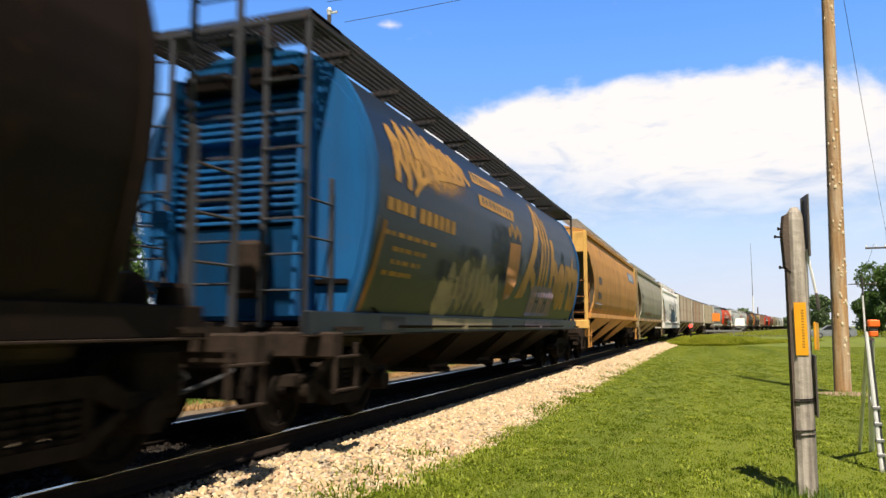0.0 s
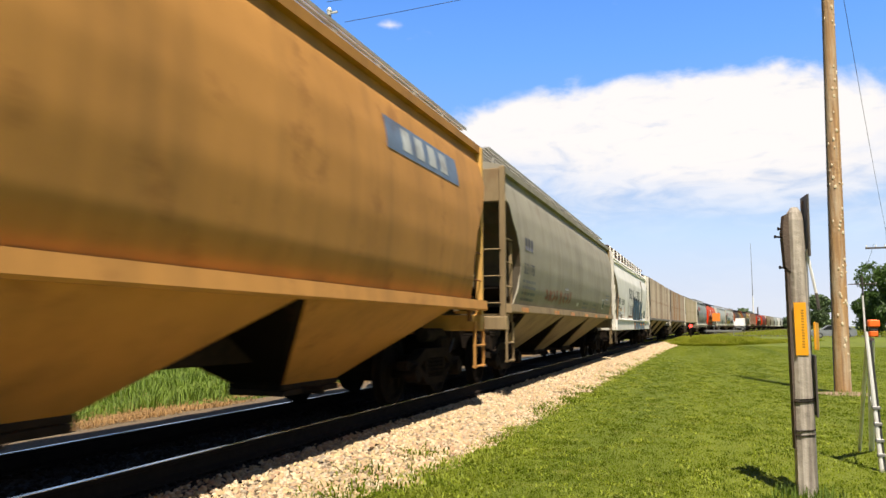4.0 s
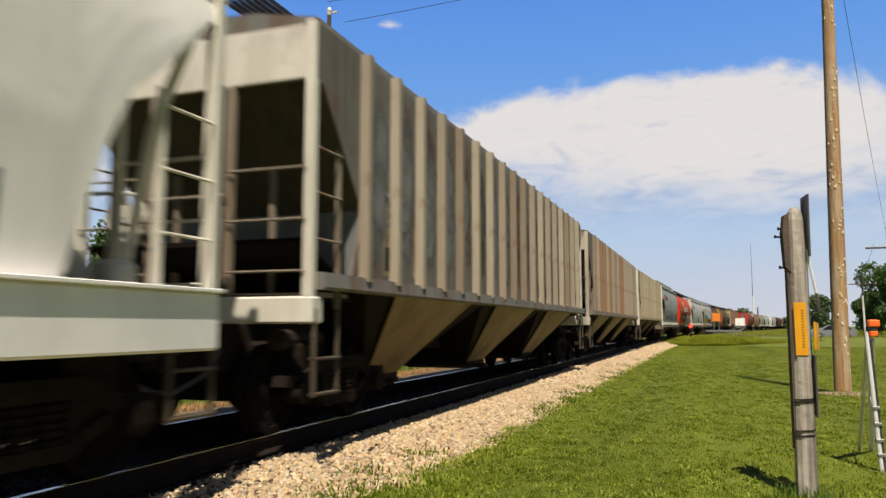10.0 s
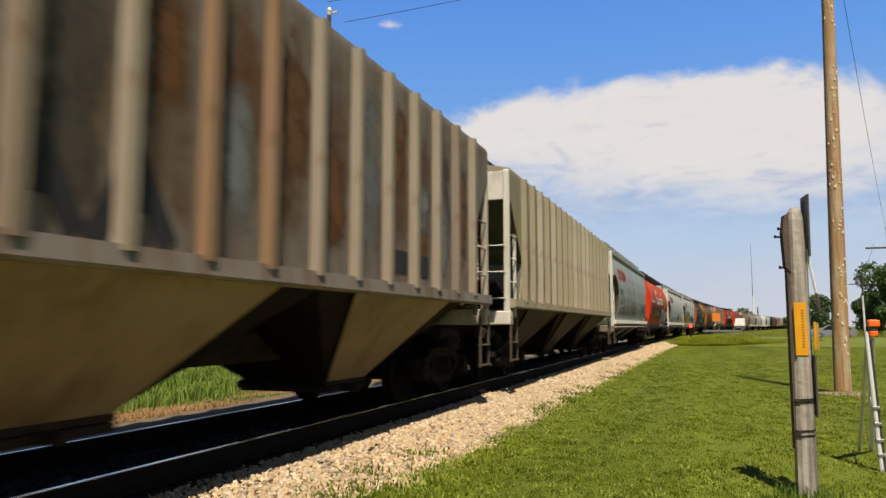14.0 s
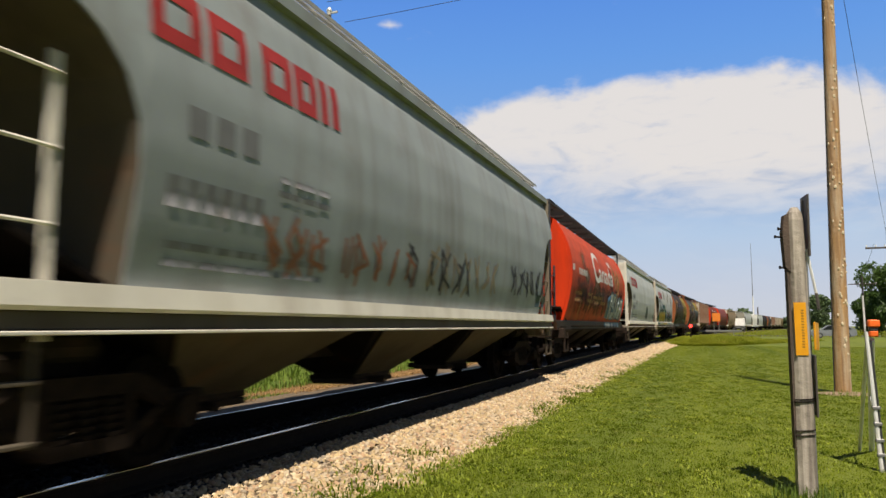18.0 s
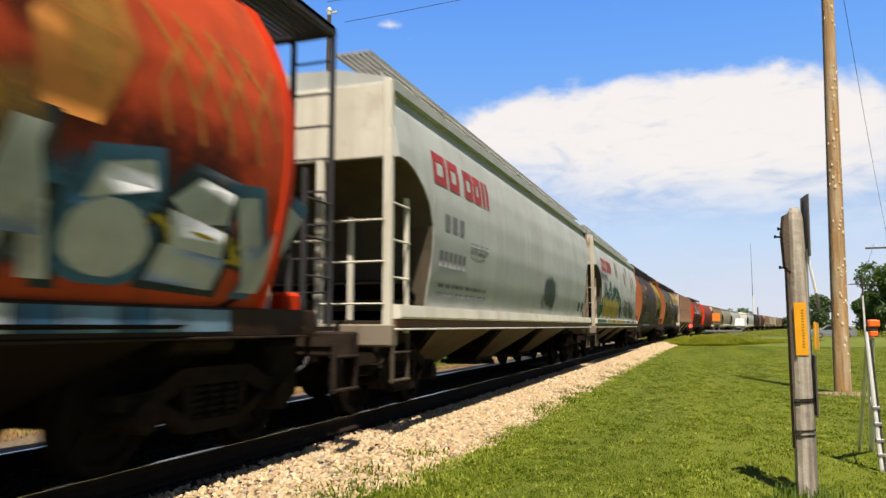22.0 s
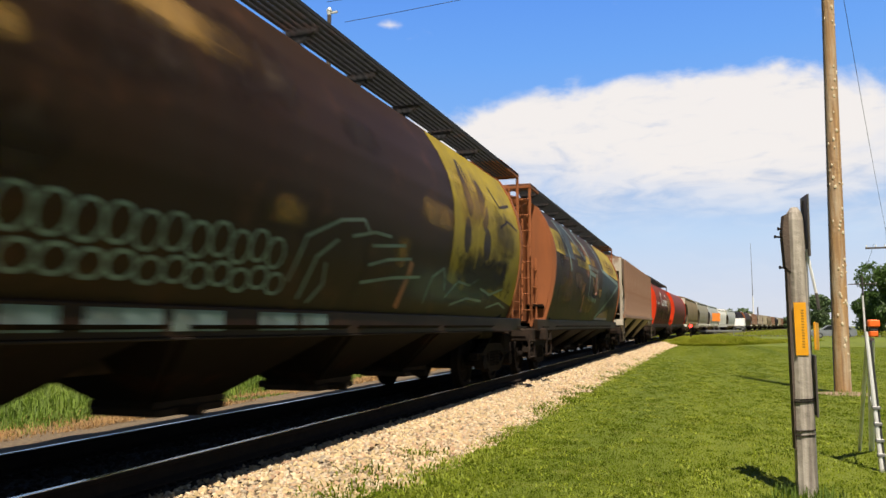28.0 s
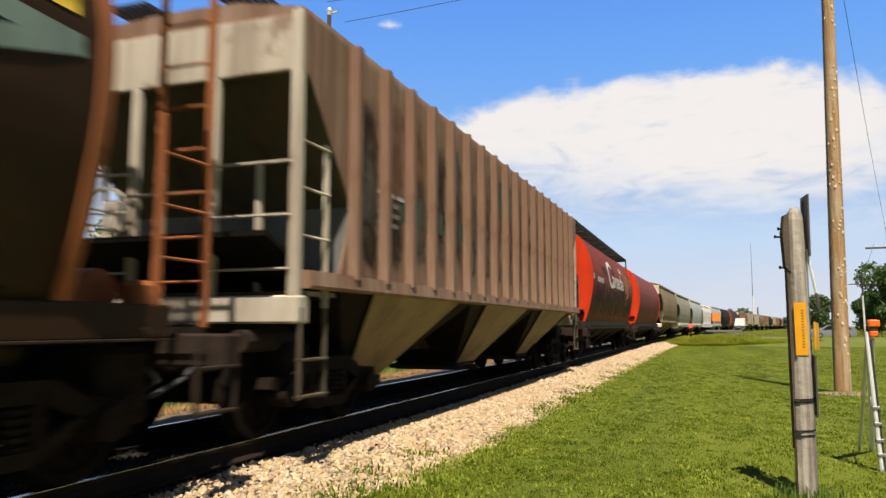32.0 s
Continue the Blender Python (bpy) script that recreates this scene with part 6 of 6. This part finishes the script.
    for z in (.52, .56, .80, .82):
        Geo().tube([(x * .079, y * .079, z + .006 * x) for x, y in oct8 + oct8[:1]], .005, 5, cap=False).part("wire_band", M["rail"], t)
    sp = Geo().prism([(-.105, 1.95), (-.062, 1.9), (-.062, 2.42), (-.10, 2.40), (-.12, 2.25)], -.05, .03, 1)
    sp.part("split_edge", M["knotdark"], t, "dark splintered edge of the post")
    Geo().prism([(-.088, .4), (-.070, .4), (-.066, 1.95), (-.092, 1.95)], -.04, .03, 1).part("bark_strip", M["knotdark"], t)
    for z, l in ((2.27, .14), (2.20, .17), (1.93, .14)):
        Geo().tube([(-.02, -.02, z), (-l, -.03, z + .015)], .009, 6).tube([(-l, -.03, z + .015), (-l - .012, -.03, z + .015)], .016, 6).part("bolt", M["rail"], t)
    Geo().prism([(-.060, 1.19), (.042, 1.19), (.036, 1.64), (-.064, 1.64)], -.079, -.074, 1).part("yellow_marker", M["yellow"], t, "yellow reflective marker strip with illegible print")
    for i in range(14):
        bar("print", t, M["ochre"], (.004, -.080, 1.26 + i * .024), (.022, .002, .010), .0005)

    def board(name, x, y, z, w, h, yaw, tilt, material, label=""):
        return Geo().box((0, 0, 0), (w, .016, h), .004).part(name, material, t, label, at=pose(x, y, z, 0, tilt, yaw))
    board("upper_board", .100, .03, 2.31, .30, .54, 82, -2, M["darkboard"], "dark sign board seen from behind")
    Geo().tube([(.070, -.05, 2.10), (.135, -.05, 1.72)], .012, 6).part("pale_brace", M["white"], t)
    Geo().tube([(.135, -.05, 1.72), (.150, -.05, 1.58)], .014, 6).part("brace_foot", M["darkboard"], t)
    board("yellow_sign", .165, .08, 1.35, .22, .24, 64, 2, M["yellow"], "small yellow sign plate")
    board("lower_board", .125, .05, .93, .30, .52, 76, 1, M["darkboard"], "grey-brown sign board seen edge-on")
    Geo().box((.100, .07, 1.3), (.03, .03, 2.5), .004).part("steel_upright", M["tin"], t, "thin galvanised upright behind the post")


def make_stand():
    t = thing("marker_stand", "white leaning marker stand with an orange head", "marker", at=pose(1.53, 8.6, 0))
    Geo().tube([(.045, -.05, -.02), (-.015, .0, 1.38)], .024, 8, .020).part("leg", M["white"], t)
    Geo().tube([(.075, -.06, -.02), (.020, -.01, 1.30)], .011, 6).part("leg", M["black"], t, "thin dark leg")
    for z in (.16, .30, .46, .62):
        Geo().box((.056 - .043 * z, -.05 + .035 * z, z), (.075, .06, .035), .006).part("leg_clamp", M["tin"], t)
    Geo().tube([(.03, .03, 1.30), (.20, 1.30, -.02)], .034, 8, .028).part("leg", M["white"], t)
    Geo().tube([(.0, .03, 1.32), (.06, 1.22, -.02)], .020, 8, .018).part("leg", M["white"], t)
    Geo().tube([(.015, .03, .62), (.10, .62, .68)], .010, 6).part("brace", M["white"], t)
    Geo().tube([(-.01, .03, 1.30), (-.02, .03, 1.96)], .008, 6, .005).part("whip", M["black"], t)
    Geo().tube([(-.015, .03, 1.30), (-.022, .03, 1.75)], .011, 6, .009).part("whip_sleeve", M["white"], t)
    Geo().box((.055, .0, 1.465), (.105, .10, .075), .012).part("orange_head", M["orange"], t)
    Geo().box((.05, .0, 1.41), (.08, .07, .05), .012).part("clamp", M["black"], t)
    Geo().box((.050, .0, 1.36), (.08, .07, .065), .012).part("orange_collar", M["orange"], t)


def wire_between(a, b, sag, name, r=.008):
    a, b = Vector(a), Vector(b)
    pts = [a.lerp(b, i / 24) - Vector((0, 0, sag * 4 * (i / 24) * (1 - i / 24))) for i in range(25)]
    return tagged(Geo().tube(pts, r, 5).part(name, M["wire"]), "thin dark overhead wire crossing the line", "wire", "overhead wires")


def make_far_pole(x, y, h, arms, reach, label, lamp=False):
    t = thing("utility_pole", label, "utility pole", "far utility poles", at=pose(x, y, -.1))
    round_shaft("shaft", h, .16, .11, M["darkwood"], t, n=10, k=4)
    for z in arms:
        Geo().box((0, -.15, z), (reach, .10, .12), .01).part("crossarm", M["darkwood"], t)
        for k in range(6):
            u = (-.47 + k * .19) * reach
            Geo().tube([(u, -.15, z + .05), (u, -.15, z + .17)], .03, 6, .045).tube([(u, -.15, z + .17), (u, -.15, z + .22)], .05, 6, .02).part("insulator", M["white"], t)
    return t


M.update(
    sign=mat("orange_sign_sheet", (0.85, 0.26, 0.03), (0.75, 0.21, 0.03), scale=4, rough=.5),
    knot=mat("pale_knots", (0.72, 0.62, 0.45), (0.55, 0.44, 0.28), scale=20, rough=.8),
    knotdark=mat("dark_split_wood", (0.06, 0.045, 0.035), (0.12, 0.08, 0.055), scale=9, stretch=(3, 3, .4), rough=.9, bump=.5),
    darkwood=mat("dark_pole_wood", (0.09, 0.07, 0.055), (0.06, 0.045, 0.035), scale=4, stretch=(3, 3, .3), rough=.9),
    darkboard=mat("dark_sign_back", (0.055, 0.05, 0.045), (0.11, 0.09, 0.075), scale=5, stretch=(6, 6, .5), rough=.55),
    ochre=mat("dark_print_on_yellow", (0.25, 0.12, 0.01), (0.3, 0.15, 0.01), scale=9, rough=.6),
)
make_pole()
make_post()
make_stand()
make_far_pole(19.8, 113, 8.2, (7.15,), 3.4, "dark wooden utility pole with one crossarm before the trees")
make_far_pole(11.9, 58, 8.3, (6.9,), 2.9, "dark wooden utility pole with a crossarm of insulators")
left = thing("utility_pole", "slender wooden utility pole in the field beyond the track", "utility pole", "far utility poles", at=pose(-9.46, 17.2, -.1))
round_shaft("shaft", 10.0, .12, .055, M["darkwood"], left, n=10, k=6)
Geo().tube([(0, 0, 9.95), (0, 0, 10.1)], .05, 8, .075).tube([(0, 0, 10.1), (0, 0, 10.2)], .085, 8, .04).part("insulator", M["white"], left, "white porcelain insulator on the pole top")
Geo().box((.12, 0, 10.05), (.26, .05, .06), .008).part("bracket", M["white"], left)
wire_between((-9.46, 17.05, 10.2), (2.9, 17.9, 11.15), .15, "overhead_wire")
wire_between((-8.9, 17.05, 9.55), (2.9, 17.9, 10.75), .12, "overhead_wire")
wire_between((2.9, 17.9, 10.8), (11.9, 57.9, 7.1), .5, "overhead_wire")
wire_between((11.0, 57.9, 7.1), (19.0, 112.9, 7.3), .6, "overhead_wire", .012)

# ---- trees ----
leaf = mat("broadleaf_foliage", (0.075, 0.135, 0.02), (0.04, 0.082, 0.014), scale=.5, rough=.6, per_island=.45)
leaf2 = mat("hazy_foliage", (0.115, 0.165, 0.065), (0.085, 0.13, 0.055), scale=.4, rough=.7, per_island=.35)
thin_leaf(leaf, .3)
thin_leaf(leaf2, .3)
bark = mat("bark", (0.10, 0.075, 0.055), (0.06, 0.045, 0.035), scale=4, stretch=(2, 2, .4), rough=.95, bump=.6)


def make_tree(x, y, h, w, seed, material, leaves=2600, size=.32, low=.12, label="leafy green broadleaf tree"):
    r = np.random.default_rng(seed)
    t = thing("tree", label, "tree", "trees", at=pose(x, y, -.15))
    round_shaft("trunk", h * .6, .028 * h, .010 * h, bark, t, (r.normal(0, .03) * h, 0), 8, 6)
    lobes = []
    for k in range(9):
        a, q = r.uniform(0, 6.28), r.uniform(.1, .75)
        z = h * r.uniform(low + .15, .86)
        reach = w * .5 * q * (1 - .5 * max(0, z / h - .5))
        c = np.array([math.cos(a) * reach, math.sin(a) * reach, z])
        lobes.append((c, np.array([w * .5 * r.uniform(.35, .6), w * .5 * r.uniform(.35, .6), h * r.uniform(.12, .22)])))
        if k < 6:
            Geo().tube([(0, 0, h * r.uniform(.2, .4)), tuple(c * np.array([.5, .5, .8])), tuple(c)], .012 * h, 6, .003 * h).part("limb", bark, t)
    lobes.append((np.array([0, 0, h * .82]), np.array([w * .25, w * .25, h * .18])))
    pts = []
    per = leaves // len(lobes)
    for c, s in lobes:
        d = r.normal(0, 1, (per, 3))
        d /= np.linalg.norm(d, axis=1)[:, None]
        pts.append(c + d * s * (r.uniform(.35, 1.08, (per, 1)) ** .6))
    p = np.concatenate(pts)
    p = p[p[:, 2] > h * low * .6]
    n = len(p)
    a, b = r.normal(0, 1, (n, 3)), r.normal(0, 1, (n, 3))
    a /= np.linalg.norm(a, axis=1)[:, None]
    b = b - a * (a * b).sum(1)[:, None]
    b /= np.linalg.norm(b, axis=1)[:, None]
    s = size * r.uniform(.6, 1.4, (n, 1))
    v = np.stack([p - a * s, p - b * s * .45, p + a * s, p + b * s * .45], 1).reshape(-1, 3)
    f = np.arange(n * 4).reshape(-1, 4)
    ob = raw_mesh("crown", v, f, material)
    ob.parent = t
    return t


for i, (x, y, h, w) in enumerate(((-39, 41, 9.4, 7), (-45.5, 40, 8.4, 7), (-51, 42, 9.2, 8), (-58, 40, 8.8, 8), (-33.5, 46, 7.6, 6), (-65, 42, 9, 8),
                                  (-30, 62, 8.6, 7), (-42, 58, 10, 8), (-24, 80, 8, 7))):
    make_tree(x, y, h, w, 200 + i, leaf, 5000, .22, .05, "dense green bushy tree beyond the field")
for i, (x, y, h, w) in enumerate(((27.5, 134, 11, 10), (31, 128, 12, 11), (36, 133, 12, 11), (26.2, 142, 7.6, 6.5), (33, 145, 12, 12), (40, 128, 11, 11))):
    make_tree(x, y, h, w, 230 + i, leaf, 11000, .26, .04, "tall dark green broadleaf tree at the field's edge")
for i, (x, y, h, w) in enumerate(((24.6, 190, 8.8, 6.4), (21.9, 200, 6.0, 6), (36, 190, 9, 9))):
    make_tree(x, y, h, w, 250 + i, leaf2, 3500, .4, .04, "hazy grey-green tree far across the field")
for i, (x, y, h, w) in enumerate(((31.5, 330, 5.2, 8), (12.4, 300, 8.2, 11), (7, 380, 9, 14), (16, 390, 8, 12), (36, 350, 4, 9), (48, 420, 5, 12))):
    make_tree(x, y, h, w, 270 + i, leaf2, 900, .9, .03, "small far-off green tree on the horizon")


# ---- about the far road crossing ----
def make_vehicle(name, label, category, m, length, width, outline, glass_poly, paint_m, wheel_r, axles):
    """Vehicle from its side outline: body, side windows, windscreen, wheels with tyre and rim."""
    t = thing(name, label, category, at=m)
    n = len(outline)
    g = Geo()
    hw = width / 2
    def half(z):
        return hw * (1 - .16 * max(0, (z - .85)) / .8)
    g.loft([[(x, sgn * half(z) * k, z) for x, z in outline] for sgn, k in ((-1, 1.0), (1, 1.0))])
    g.part("body", paint_m, t, smooth=False)
    for sgn in (-1, 1):
        for q in glass_poly:
            Geo().loft([[(x, sgn * (half(z) + d), z) for x, z in q] for d in (-.01, .02)]).part("window", M["glass"], t)
        for ax in axles:
            w = Geo().tube([(ax, sgn * (hw - .22), wheel_r), (ax, sgn * (hw + .01), wheel_r)], wheel_r, 18).part("tyre", M["black"], t)
            Geo().tube([(ax, sgn * (hw - .1), wheel_r), (ax, sgn * (hw + .02), wheel_r)], wheel_r * .6, 12).part("rim", M["tin"], w)
    return t


silver = mat("silver_car_paint", (0.20, 0.215, 0.225), (0.16, 0.17, 0.18), scale=3, rough=.35)
make_vehicle("parked_car", "silver estate car parked on the grass", "car", pose(13.7, 97, 0, 0, 0, -4), 4.7, 1.8,
             [(-2.35, .35), (-2.38, .75), (-2.2, .95), (-1.35, 1.02), (-.55, 1.5), (1.3, 1.55), (2.15, 1.1), (2.35, .95), (2.38, .4), (1.9, .28), (-1.9, .28)],
             [[(-1.1, 1.0), (-.55, 1.42), (.2, 1.46), (.2, 1.0)], [(.28, 1.0), (.28, 1.46), (.95, 1.47), (.95, 1.0)], [(1.03, 1.0), (1.03, 1.47), (1.3, 1.46), (1.85, 1.08)]], silver, .33, (-1.45, 1.4))
van = make_vehicle("parked_van", "white box van standing at the road crossing", "van", pose(5.9, 165, .5, 0, 0, -8), 2.7, 2.2,
                   [(-1.25, .95), (-1.28, 1.3), (-1.2, 2.35), (-1.1, 2.5), (1.1, 2.5), (1.2, 2.35), (1.28, .95)], [], M["white"], .4, (-.85, .85))
Geo().box((0, 0, .7), (2.4, 2.0, .5), .04).part("chassis", M["tin"], van)
road = Geo().loft([[(-30 + 110 * k, 118 - 10 * k + dy, z) for dy, z in ((-3.4, -.1), (-2.6, .12), (2.6, .12), (3.4, -.1))] for k in (0, .5, 1)])
tagged(road.part("road", mat("asphalt", (.055, .055, .057), (.04, .04, .042), scale=6, rough=.9, bump=.3)), "grey asphalt road crossing the line far off", "road", kind="structure")
grail = thing("guard_rail", "low grey steel guard rail beside the far road", "guard rail", at=pose(.9, 112, 0, 0, 0, -5))
Geo().prism([(-.03, .55), (.02, .6), (-.02, .7), (.02, .8), (-.03, .86), (-.05, .7)], -2.5, 3.5).part("rail_beam", M["tin"], grail)
for k in range(3):
    Geo().box((-2.2 + k * 2.3, .05, .4), (.12, .12, .85), .01).part("rail_post", M["tin"], grail)
for k, u in enumerate((0,)):
    t = thing("road_sign", "square orange work sign on two posts", "road sign", at=pose(1.15, 120, 0, 0, 0, -4))
    Geo().box((0, 0, 2.75), (1.15, .03, 1.25), .05).part("panel", M["sign"], t)
    for x in (-.35, .35):
        Geo().box((x, .06, 1.35), (.08, .06, 2.8), .008).part("upright", M["tin"], t)
t = thing("crossing_mast", "white crossing mast beside the line", "crossing mast", at=pose(-.35, 128, 0))
Geo().tube([(0, 0, 0), (0, 0, 3.4)], .11, 10, .09).part("mast", M["white"], t)
Geo().box((0, -.05, 3.2), (1.2, .04, .18), .01, Euler((0, .8, 0)).to_matrix()).part("blade", M["white"], t)
Geo().box((0, -.09, 3.2), (1.2, .04, .18), .01, Euler((0, -.8, 0)).to_matrix()).part("blade", M["white"], t)
lampred = bpy.data.materials.new("red_lamp_glow")
lampred.use_nodes = True
b_ = lampred.node_tree.nodes["Principled BSDF"]
b_.inputs["Base Color"].default_value = (.8, .02, .02, 1)
b_.inputs["Emission Color"].default_value = (1, .03, .02, 1)
b_.inputs["Emission Strength"].default_value = 4.0
t = thing("signal_lamp", "small glowing red lamp on a short iron post", "signal", at=pose(-1.33, 62, 0))
Geo().tube([(0, 0, 0), (0, 0, 1.3)], .05, 8).part("stem", M["steel"], t)
Geo().tube([(0, .1, 1.42), (0, -.02, 1.42)], .16, 12).part("housing", M["black"], t)
Geo().tube([(0, -.02, 1.42), (0, -.06, 1.42)], .13, 12, .09).part("lens", lampred, t, "glowing red lens")
t = thing("radio_mast", "tall thin radio mast far behind the road", "radio mast", at=pose(12.3, 230, 0))
Geo().tube([(0, 0, 0), (0, 0, 10)], .26, 8, .16).part("lower_mast", M["white"], t)
Geo().tube([(0, 0, 10), (0, 0, 25.3)], .12, 6, .05).part("upper_mast", M["tin"], t)
t = thing("short_pole", "short dark pole beside the radio mast", "pole", at=pose(13.6, 232, 0))
Geo().tube([(0, 0, 0), (0, 0, 6.9)], .2, 8, .16).part("shaft", M["darkwood"], t)


# ---- cloud bank ----
def make_clouds():
    """Bank of cloud far behind everything: a curved sheet 2.6 km off, its density from smooth noise."""
    az = np.radians(np.linspace(-46, 46, 140))
    el = np.radians(np.linspace(-1, 32, 80))
    ga, ge = np.meshgrid(az, el)
    yaw = math.radians(-19.7)
    x, y = np.sin(ga + yaw) * np.cos(ge), np.cos(ga + yaw) * np.cos(ge)
    v = (np.stack([x, y, np.sin(ge)], -1) * 2600).reshape(-1, 3)
    n = len(az)
    f = [(r * n + c, r * n + c + 1, r * n + n + c + 1, r * n + n + c) for r in range(len(el) - 1) for c in range(n - 1)]
    m = bpy.data.materials.new("cloud")
    m.use_nodes = True
    nt = m.node_tree
    nodes, links = nt.nodes, nt.links
    nodes.clear()
    out = nodes.new("ShaderNodeOutputMaterial")
    em, mx = nodes.new("ShaderNodeEmission"), nodes.new("ShaderNodeMixShader")
    blue = nodes.new("ShaderNodeEmission")
    links.new(blue.outputs[0], mx.inputs[1])
    links.new(em.outputs[0], mx.inputs[2])
    links.new(mx.outputs[0], out.inputs["Surface"])
    tc = nodes.new("ShaderNodeTexCoord")

    def noise_tex(scale, stretch, detail, rough, dist=0.0):
        mp = nodes.new("ShaderNodeMapping")
        mp.inputs["Scale"].default_value = stretch
        links.new(tc.outputs["Object"], mp.inputs["Vector"])
        q = nodes.new("ShaderNodeTexNoise")
        q.inputs["Scale"].default_value, q.inputs["Detail"].default_value, q.inputs["Roughness"].default_value, q.inputs["Distortion"].default_value = scale, detail, rough, dist
        links.new(mp.outputs["Vector"], q.inputs["Vector"])
        return q.outputs["Fac"]

    def math_node(op, a, b):
        q = nodes.new("ShaderNodeMath")
        q.operation = op
        for s, val in zip(q.inputs, (a, b)):
            if isinstance(val, (int, float)):
                s.default_value = val
            else:
                links.new(val, s)
        return q.outputs[0]

    def smooth(val, lo, hi):
        q = nodes.new("ShaderNodeMapRange")
        q.interpolation_type = "SMOOTHSTEP"
        q.inputs["From Min"].default_value, q.inputs["From Max"].default_value = lo, hi
        links.new(val, q.inputs["Value"])
        return q.outputs["Result"]

    depth = nodes.new("ShaderNodeAttribute")
    depth.attribute_name = "under_top"
    fade = nodes.new("ShaderNodeAttribute")
    fade.attribute_name = "body"
    s = 1 / 2600
    n1 = noise_tex(9, (s, s, s * 1.6), 9, .58, .3)
    n2 = noise_tex(3.2, (s, s, s * 2.2), 8, .62, .6)
    n3 = noise_tex(13, (s, s, s * 3.2), 7, .6, .8)
    edge = math_node("ADD", depth.outputs["Fac"], math_node("MULTIPLY", math_node("SUBTRACT", n1, .5), 7.5))
    thick = smooth(edge, 0.0, 2.2)
    wisps = smooth(math_node("ADD", math_node("MULTIPLY", n2, 1.1), math_node("MULTIPLY", fade.outputs["Fac"], .85)), .45, 1.25)
    links.new(math_node("MULTIPLY", math_node("MULTIPLY", thick, wisps), .97), mx.inputs["Fac"])
    mixc = nodes.new("ShaderNodeMix")
    mixc.data_type = "RGBA"
    mixc.inputs["A"].default_value = (.52, .64, .86, 1)
    mixc.inputs["B"].default_value = (1.0, .985, .975, 1)
    links.new(smooth(math_node("ADD", math_node("ADD", math_node("MULTIPLY", n2, .6), math_node("MULTIPLY", n3, .8)), math_node("MULTIPLY", fade.outputs["Fac"], .25)), .56, .94), mixc.inputs["Factor"])
    links.new(mixc.outputs["Result"], em.inputs["Color"])
    em.inputs["Strength"].default_value = CLOUD
    ramp = nodes.new("ShaderNodeValToRGB")
    high = nodes.new("ShaderNodeAttribute")
    high.attribute_name = "height"
    links.new(high.outputs["Fac"], ramp.inputs["Fac"])
    stops = ramp.color_ramp.elements
    stops[0].color, stops[1].color = (.67, .72, .81, 1), (.09, .285, .87, 1)
    for p, c in ((.10, (.61, .70, .85, 1)), (.24, (.50, .68, .92, 1)), (.45, (.23, .47, .90, 1)), (.72, (.145, .385, .92, 1))):
        stops.new(p).color = c
    links.new(ramp.outputs["Color"], blue.inputs["Color"])
    blue.inputs["Strength"].default_value = SKY
    ob = raw_mesh("backdrop", v, f, m, True)
    ad, ed = np.degrees(ga), np.degrees(ge)
    top = np.interp(ad, (-75, -20, -5, 5, 12, 16, 25, 31, 45, 100), (11, 12.5, 16.2, 17.9, 18.4, 19.0, 18.4, 16.8, 15.5, 13))
    d = top - ed
    puff = np.exp(-((ad + 4.4) / 1.3) ** 2 - ((ed - 22.9) / .4) ** 2) * 2.6 - 1.6
    d = np.maximum(d, puff)
    body = np.clip((ed - 5.5) / 11, 0, 1)
    for nm, arr in (("under_top", d + .5), ("body", body), ("height", np.clip(ed / 28, 0, 1))):
        at = ob.data.attributes.new(nm, "FLOAT", "POINT")
        at.data.foreach_set("value", arr.astype(np.float32).ravel())
    tagged(ob, "bank of white summer cloud over the horizon", "sky", kind="structure")


CLOUD, SKY = 0.60, 0.69
make_clouds()


def motions():
    """Every car rolls at the train's speed; its wheels turn with it."""
    times = [2.0 * k for k in range(int(LENGTH / 2) + 1)]
    for car, y0 in CARS:
        rows = []
        for t in times:
            y = y0 - SPEED * t
            rows.append((t, pose(TRACK_X + float(swing(y)), y, RAIL_Z, 0, 0, heading(y))))
        walk(car, rows)
    first = {}
    steps = [k * 2 / FPS for k in range(int(LENGTH * FPS / 2) + 1)]
    for w, sy in WHEELS:
        if sy not in first:
            walk(w, [(t, pose(0, sy, WHEEL_R, math.degrees(SPEED * t / WHEEL_R))) for t in steps])
            first[sy] = w.animation_data
        else:
            w.rotation_mode = "QUATERNION"
            keys = w.animation_data_create()
            keys.action = first[sy].action
            keys.action_slot = first[sy].action_slot


motions()
